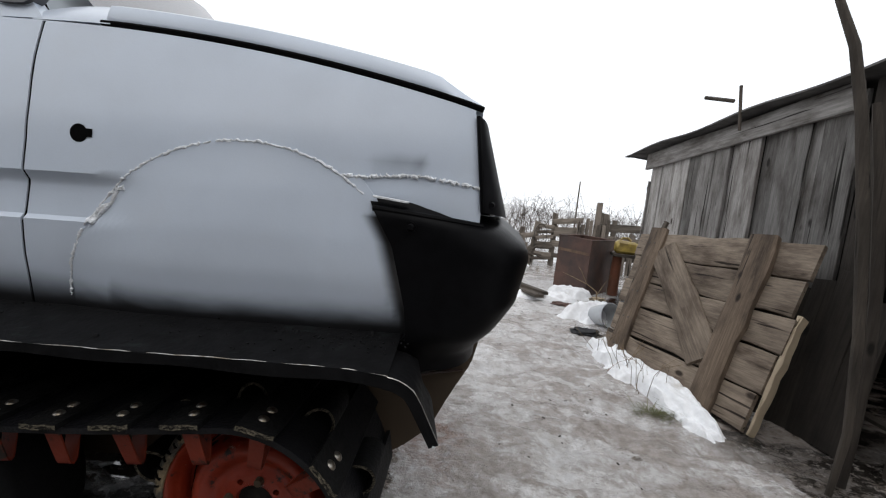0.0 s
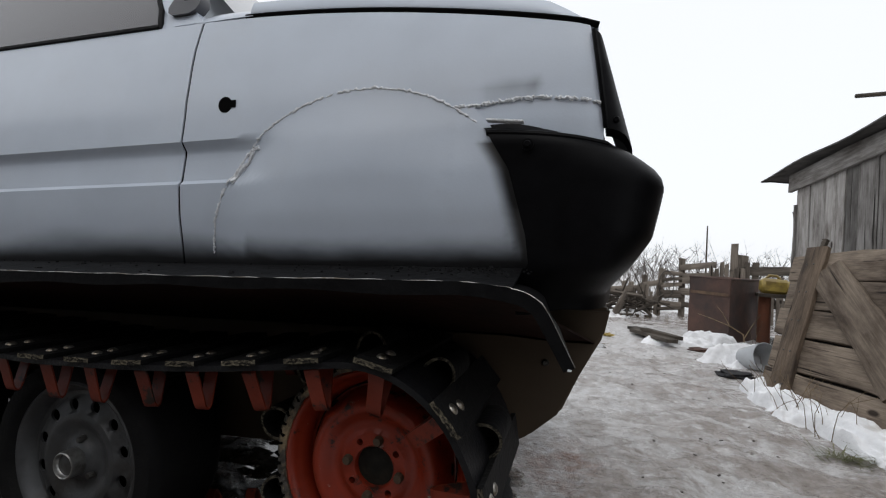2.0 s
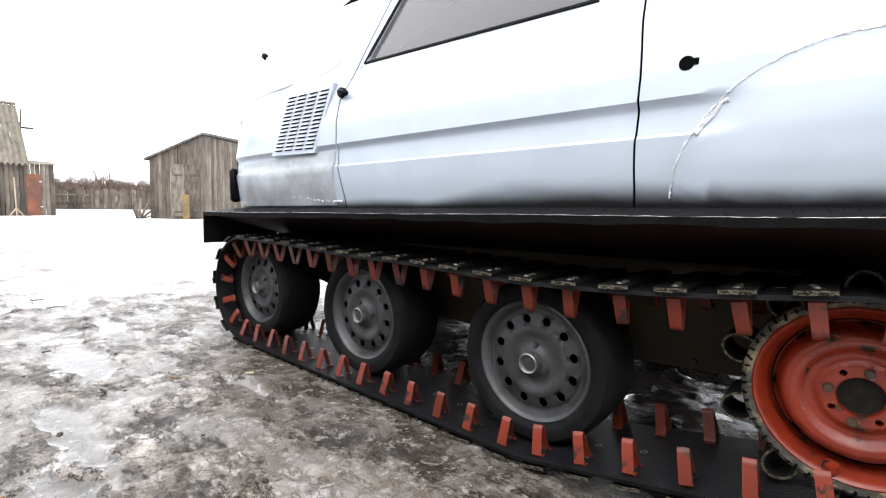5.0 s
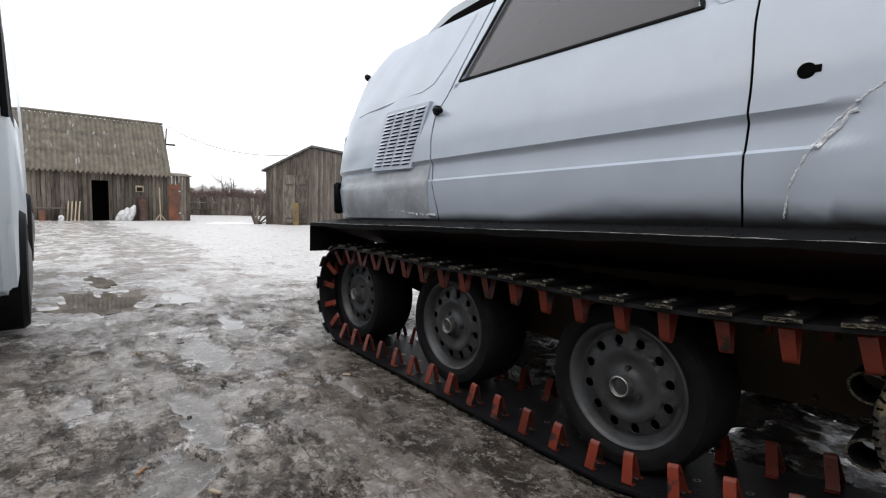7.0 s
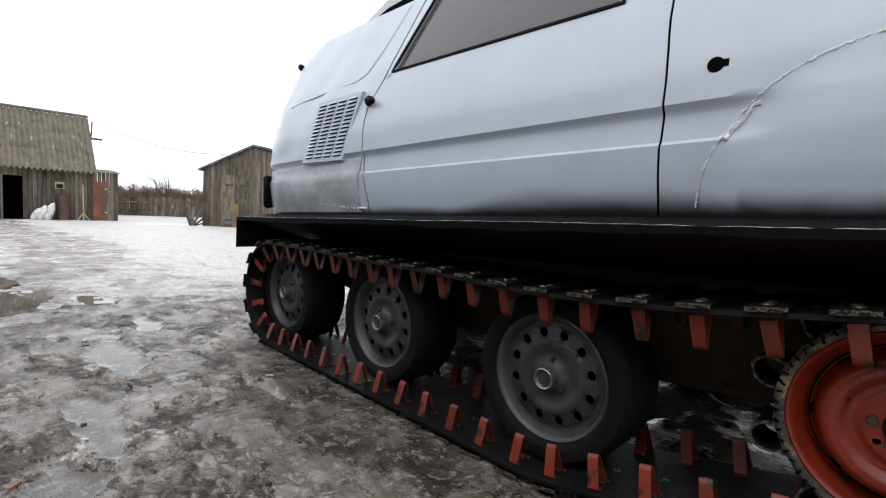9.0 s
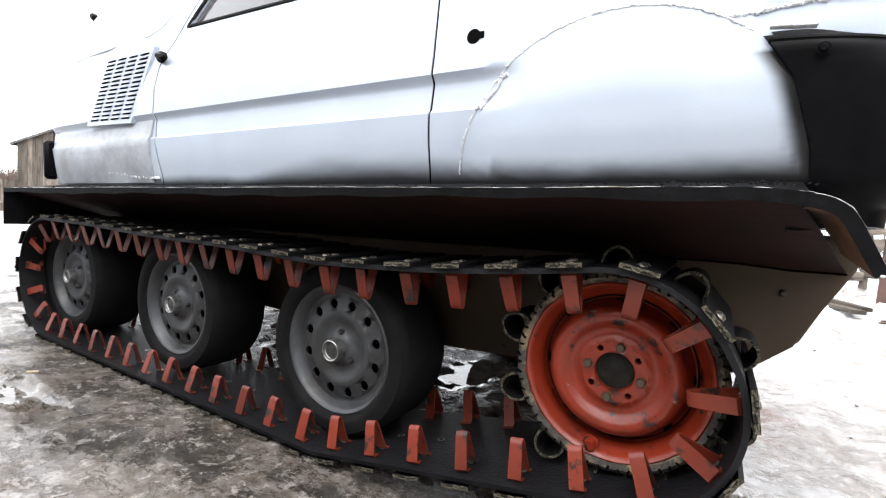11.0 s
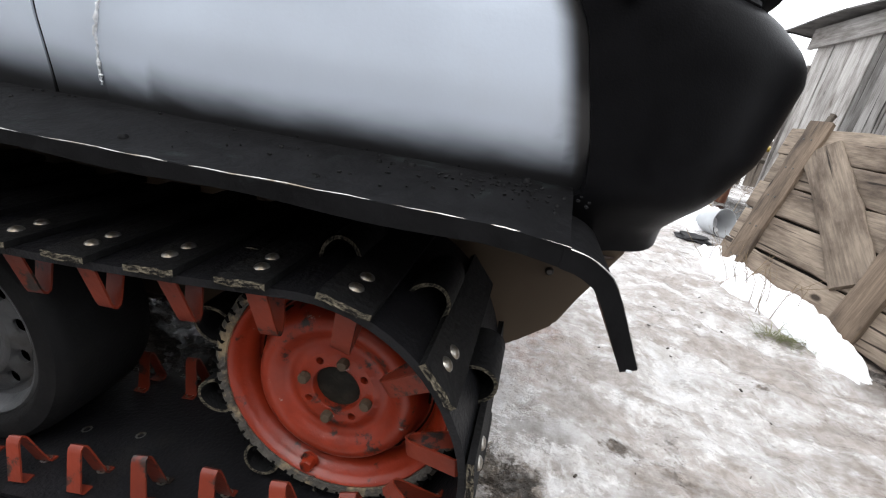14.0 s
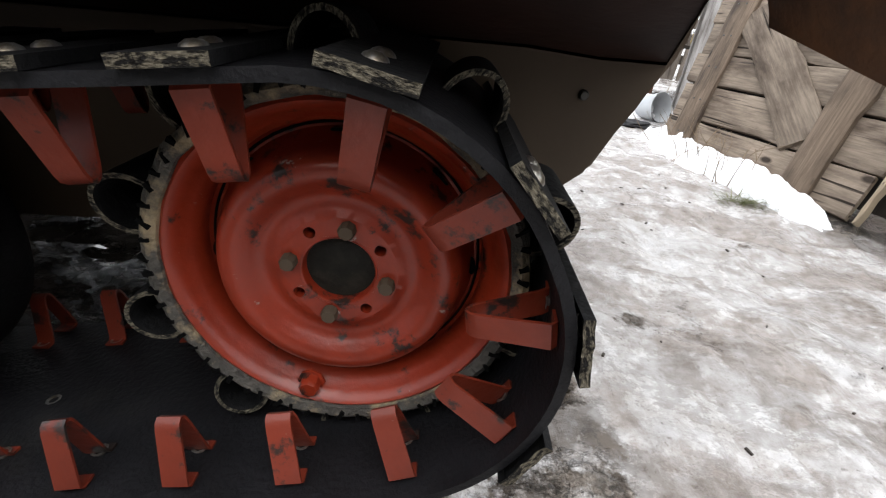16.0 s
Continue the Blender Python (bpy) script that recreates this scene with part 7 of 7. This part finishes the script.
solo("overhead_wire", tube([wp0.lerp(wp1, s) + Vector((0, 0, -1.9 * s * (1 - s))) for s in steps(0, 1, 24)], 0.014, 5), M["dark_steel"], "thin sagging overhead wire", "wire")

# the second shed
S0, S1, S2 = Vector((-22.8, 6.57, -0.72)), Vector((-20.95, 7.95, -0.72)), Vector((-23.4, 12.2, -0.72))
hut = thing("plank_hut", "grey plank hut with double doors and a lean-to roof", "shed")


def hut_wall(a, b, h0, h1, n, seed):
    d = (b - a).normalized()
    nrm = Vector((d.y, -d.x, 0))
    w = (b - a).length / n
    for k in range(n):
        c = a + d * (w * (k + 0.5))
        h = h0 + (h1 - h0) * (k + 0.5) / n
        bm = plank_bm(h, w * 0.95, 0.03, seed + k)
        m = Matrix((d, -nrm, Vector((0, 0, 1)))).transposed().to_4x4()
        m.translation = c
        part("plank", bm, M["far_wood"], hut, m=m)


hut_wall(S0, S1, 2.60, 3.60, 13, 600)
hut_wall(S1, S2, 3.60, 3.45, 26, 640)
inner_n = Vector((-0.6, 0.8, 0)) * 0.05
# dark sheets in place of the shade behind the hut planks
part("hut_lining", sheet(lambda u, v: S0.lerp(S1, u) + inner_n + Vector((0, 0, (2.5 + 1.0 * u) * v)), steps(0, 1, 2), steps(0, 1, 2)), M["dark"], hut)
part("hut_lining", sheet(lambda u, v: S1.lerp(S2, u) + Vector((-0.06, -0.03, 3.4 * v)), steps(0, 1, 2), steps(0, 1, 2)), M["dark"], hut)
part("roof", sheet(lambda u, v: S0.lerp(S1, -0.06 + 1.12 * u) + (S2 - S1) * (-0.03 + 1.05 * v) + Vector((0, 0, 2.62 + 1.03 * (-0.06 + 1.12 * u))), steps(0, 1, 4), steps(0, 1, 4), (0, 0, -0.09)), M["felt"], hut, "dark roof edge")
dd = (S1 - S0).normalized()
dn = Vector((dd.y, -dd.x, 0))
for a, b in ((0.42, 0.68), (0.69, 0.97)):
    p = S0.lerp(S1, (a + b) / 2) + dn * 0.05
    m = Matrix((dd, dn, Vector((0, 0, 1)))).transposed().to_4x4()
    m.translation = p + Vector((0, 0, 1.25))
    dl = part("door_leaf", box(((b - a) * (S1 - S0).length, 0.04, 2.2), m, 0.01), M["fence_wood"], hut, "grey plank door leaf")
    for z in (0.35, 1.9):
        m2 = m.copy()
        m2.translation = p + dn * 0.03 + Vector((0, 0, z))
        part("strap", box((0.35, 0.02, 0.06), m2, 0.003), M["dark_steel"], dl)
solo("yellow_barrel", lathe([(0, 0), (0.13, 0), (0.135, 0.02), (0.135, 1.08), (0.0, 1.10)], 20), M["ochre"], "tall dirty yellow barrel beside the hut door", "barrel", m=Matrix.Translation(S0.lerp(S1, 0.80) + dn * 0.45) @ pose(0, 0, 0, 90, 0, 0))
for k in range(6):
    a = S0 + Vector((0.2 + 0.05 * k, -0.4 - 0.05 * k, 0.02))
    part("heap_board", beam(a, a + Vector((-0.3, 0.9 - 0.25 * k, 0.25 + 0.2 * k)), 0.10, 0.04), M["far_wood"], hut)

far_fence = thing("board_fence", "long grey board fence across the yard", "fence")
fq = random.Random(2)
fmesh = [finish(plank_bm(1.34, 0.25, 0.03, 700 + j), "board", M["far_wood"]) for j in range(5)]
for k in range(46):
    yy = 4.65 + 0.235 * k
    part("board", fmesh[k % 5], None, far_fence, m=pose(-38.6 + 0.02 * k, yy, -1.02, 0, fq.uniform(-2, 2), 90) @ Matrix.Diagonal((1, 1, fq.uniform(0.9, 1.05), 1)))
for z in (-0.60, -0.08):
    part("rail", box((0.06, 10.8, 0.09), Matrix.Translation((-38.3, 10.4, z)), 0.01), M["far_wood"], far_fence)
for k in range(5):
    part("post", box((0.12, 0.12, 1.45), Matrix.Translation((-38.25, 5.2 + 2.5 * k, -0.32)), 0.01), M["far_wood"], far_fence)

M["wood_far"] = material("bare_reddish_wood", (0.115, 0.080, 0.066), 0.95, vary=0.4, scale=0.5)
solo("bare_wood", brush_bm(-84, -74, 11, 32, 900, 3.0, 31, -1.2, 0.06), M["wood_far"], "bare reddish brown trees beyond the fence", "wood", "", "stuff")
tree_bm = brush_bm(-76.5, -75.5, 18.5, 19.5, 6, 6.2, 13, -1.2, 0.09)
solo("bare_tree", tree_bm, M["wood_far"], "tall bare tree above the scrub", "tree")

# ---------------------------------------------------------------- another car parked across the yard
van = thing("parked_van", "pale blue-grey van with dark windows, parked on the ice", "van")


def van_body():
    prof = [(0.0, 0.30), (0.05, 0.62), (0.05, 1.00), (0.03, 1.50), (-0.10, 1.86), (-0.30, 1.95), (-3.6, 1.95), (-3.75, 1.3), (-3.8, 0.35)]
    bm = bmesh.new()
    rows = []
    for y, k in ((0.0, 0.96), (-0.06, 1.0), (-1.40, 1.0), (-1.46, 0.96)):
        rows.append([bm.verts.new((-1.9 + (x + 1.9) * k, y - (0.03 if z > 1.0 and y > -0.7 else 0.0) * (z - 1.0) / 0.6, 0.3 + (z - 0.3) * k)) for x, z in prof])
    n = len(prof)
    for a, b in zip(rows, rows[1:]):
        for i in range(n):
            bm.faces.new((a[i], a[(i + 1) % n], b[(i + 1) % n], b[i]))
    bm.faces.new(rows[0])
    bm.faces.new(rows[-1][::-1])
    bmesh.ops.bevel(bm, geom=bm.edges[:], offset=0.03, segments=2, affect="EDGES", clamp_overlap=True)
    return bm


part("body", van_body(), M["white_car"], van, "pale blue-grey body")
part("side_window", sheet(lambda u, v: Vector((-0.35 - 1.1 * u - 0.10 * v * (1 - u), 0.004 - 0.024 * v, 1.06 + 0.52 * v)), steps(0, 1, 4), steps(0, 1, 3)), M["glass"], van, "dark side window")
part("roof_rail", tube([(-0.40, -0.08, 1.95), (-3.4, -0.08, 1.95)], 0.018, 6), M["plastic"], van, "black roof rail")
part("window_trim", tube([(-0.02, -0.01, 1.02), (-0.06, -0.03, 1.62)], 0.018, 6), M["plastic"], van, "black window trim")
for x in (-0.75, -3.0):
    wh = part("wheel", lathe([(0.0, -0.02), (0.18, -0.02), (0.20, -0.03), (0.29, -0.025), (0.31, 0.0), (0.31, 0.16), (0.28, 0.18)], 40), M["tyre"], van, "black tyre", m=pose(x, 0.0, 0.30, 180, 0, 0))
    part("hubcap", lathe([(0.0, -0.045), (0.1, -0.04), (0.17, -0.025)], 24), M["grey_rim"], wh)
van.matrix_basis = pose(-2.60, -1.335, -0.04, 0, 1.5, 1)

# small litter trodden into the ice
for name, text, kind_of, mat, x, y, l, r, turn in (("cigarette_end", "wet brown cigarette end on the mud", "litter", "litter_brown", -1.44, -1.056, 0.032, 0.0042, -40), ("wood_chip", "dark chip of wood on the ice", "litter", "twig", -2.50, -0.937, 0.045, 0.006, 10), ("wood_chip", "dark chip of wood on the ice", "litter", "twig", -1.92, -0.502, 0.030, 0.005, 35), ("paper_scrap", "white scrap of paper on the ice", "litter", "sack", -1.626, -0.898, 0.018, 0.004, 70)):
    bm = tube([(-l / 2, 0, 0), (-l / 5, 0.001, 0.0008), (l / 4, -0.001, 0), (l / 2, 0.0005, 0.0006)], r, 8)
    solo(name, bm, M[mat], text, kind_of, m=pose(x, y, ground_z(x, y) + r * 0.7, 0, 0, turn))

# unseen board wall added behind the camera, closing the yard against low light
wall = bmesh.new()
q = random.Random(91)
for k in range(80):
    box_into(wall, (0.196, 0.03, 3.8), Matrix.Translation((-6.0 + 0.2 * k, -5.2 + q.uniform(-0.01, 0.01), 1.75 + q.uniform(-0.05, 0.05))))
solo("wall_south", wall, M["dark_wood"], "added dark board wall, unseen, that blocks low light", "wall", "", "structure", smooth=False)
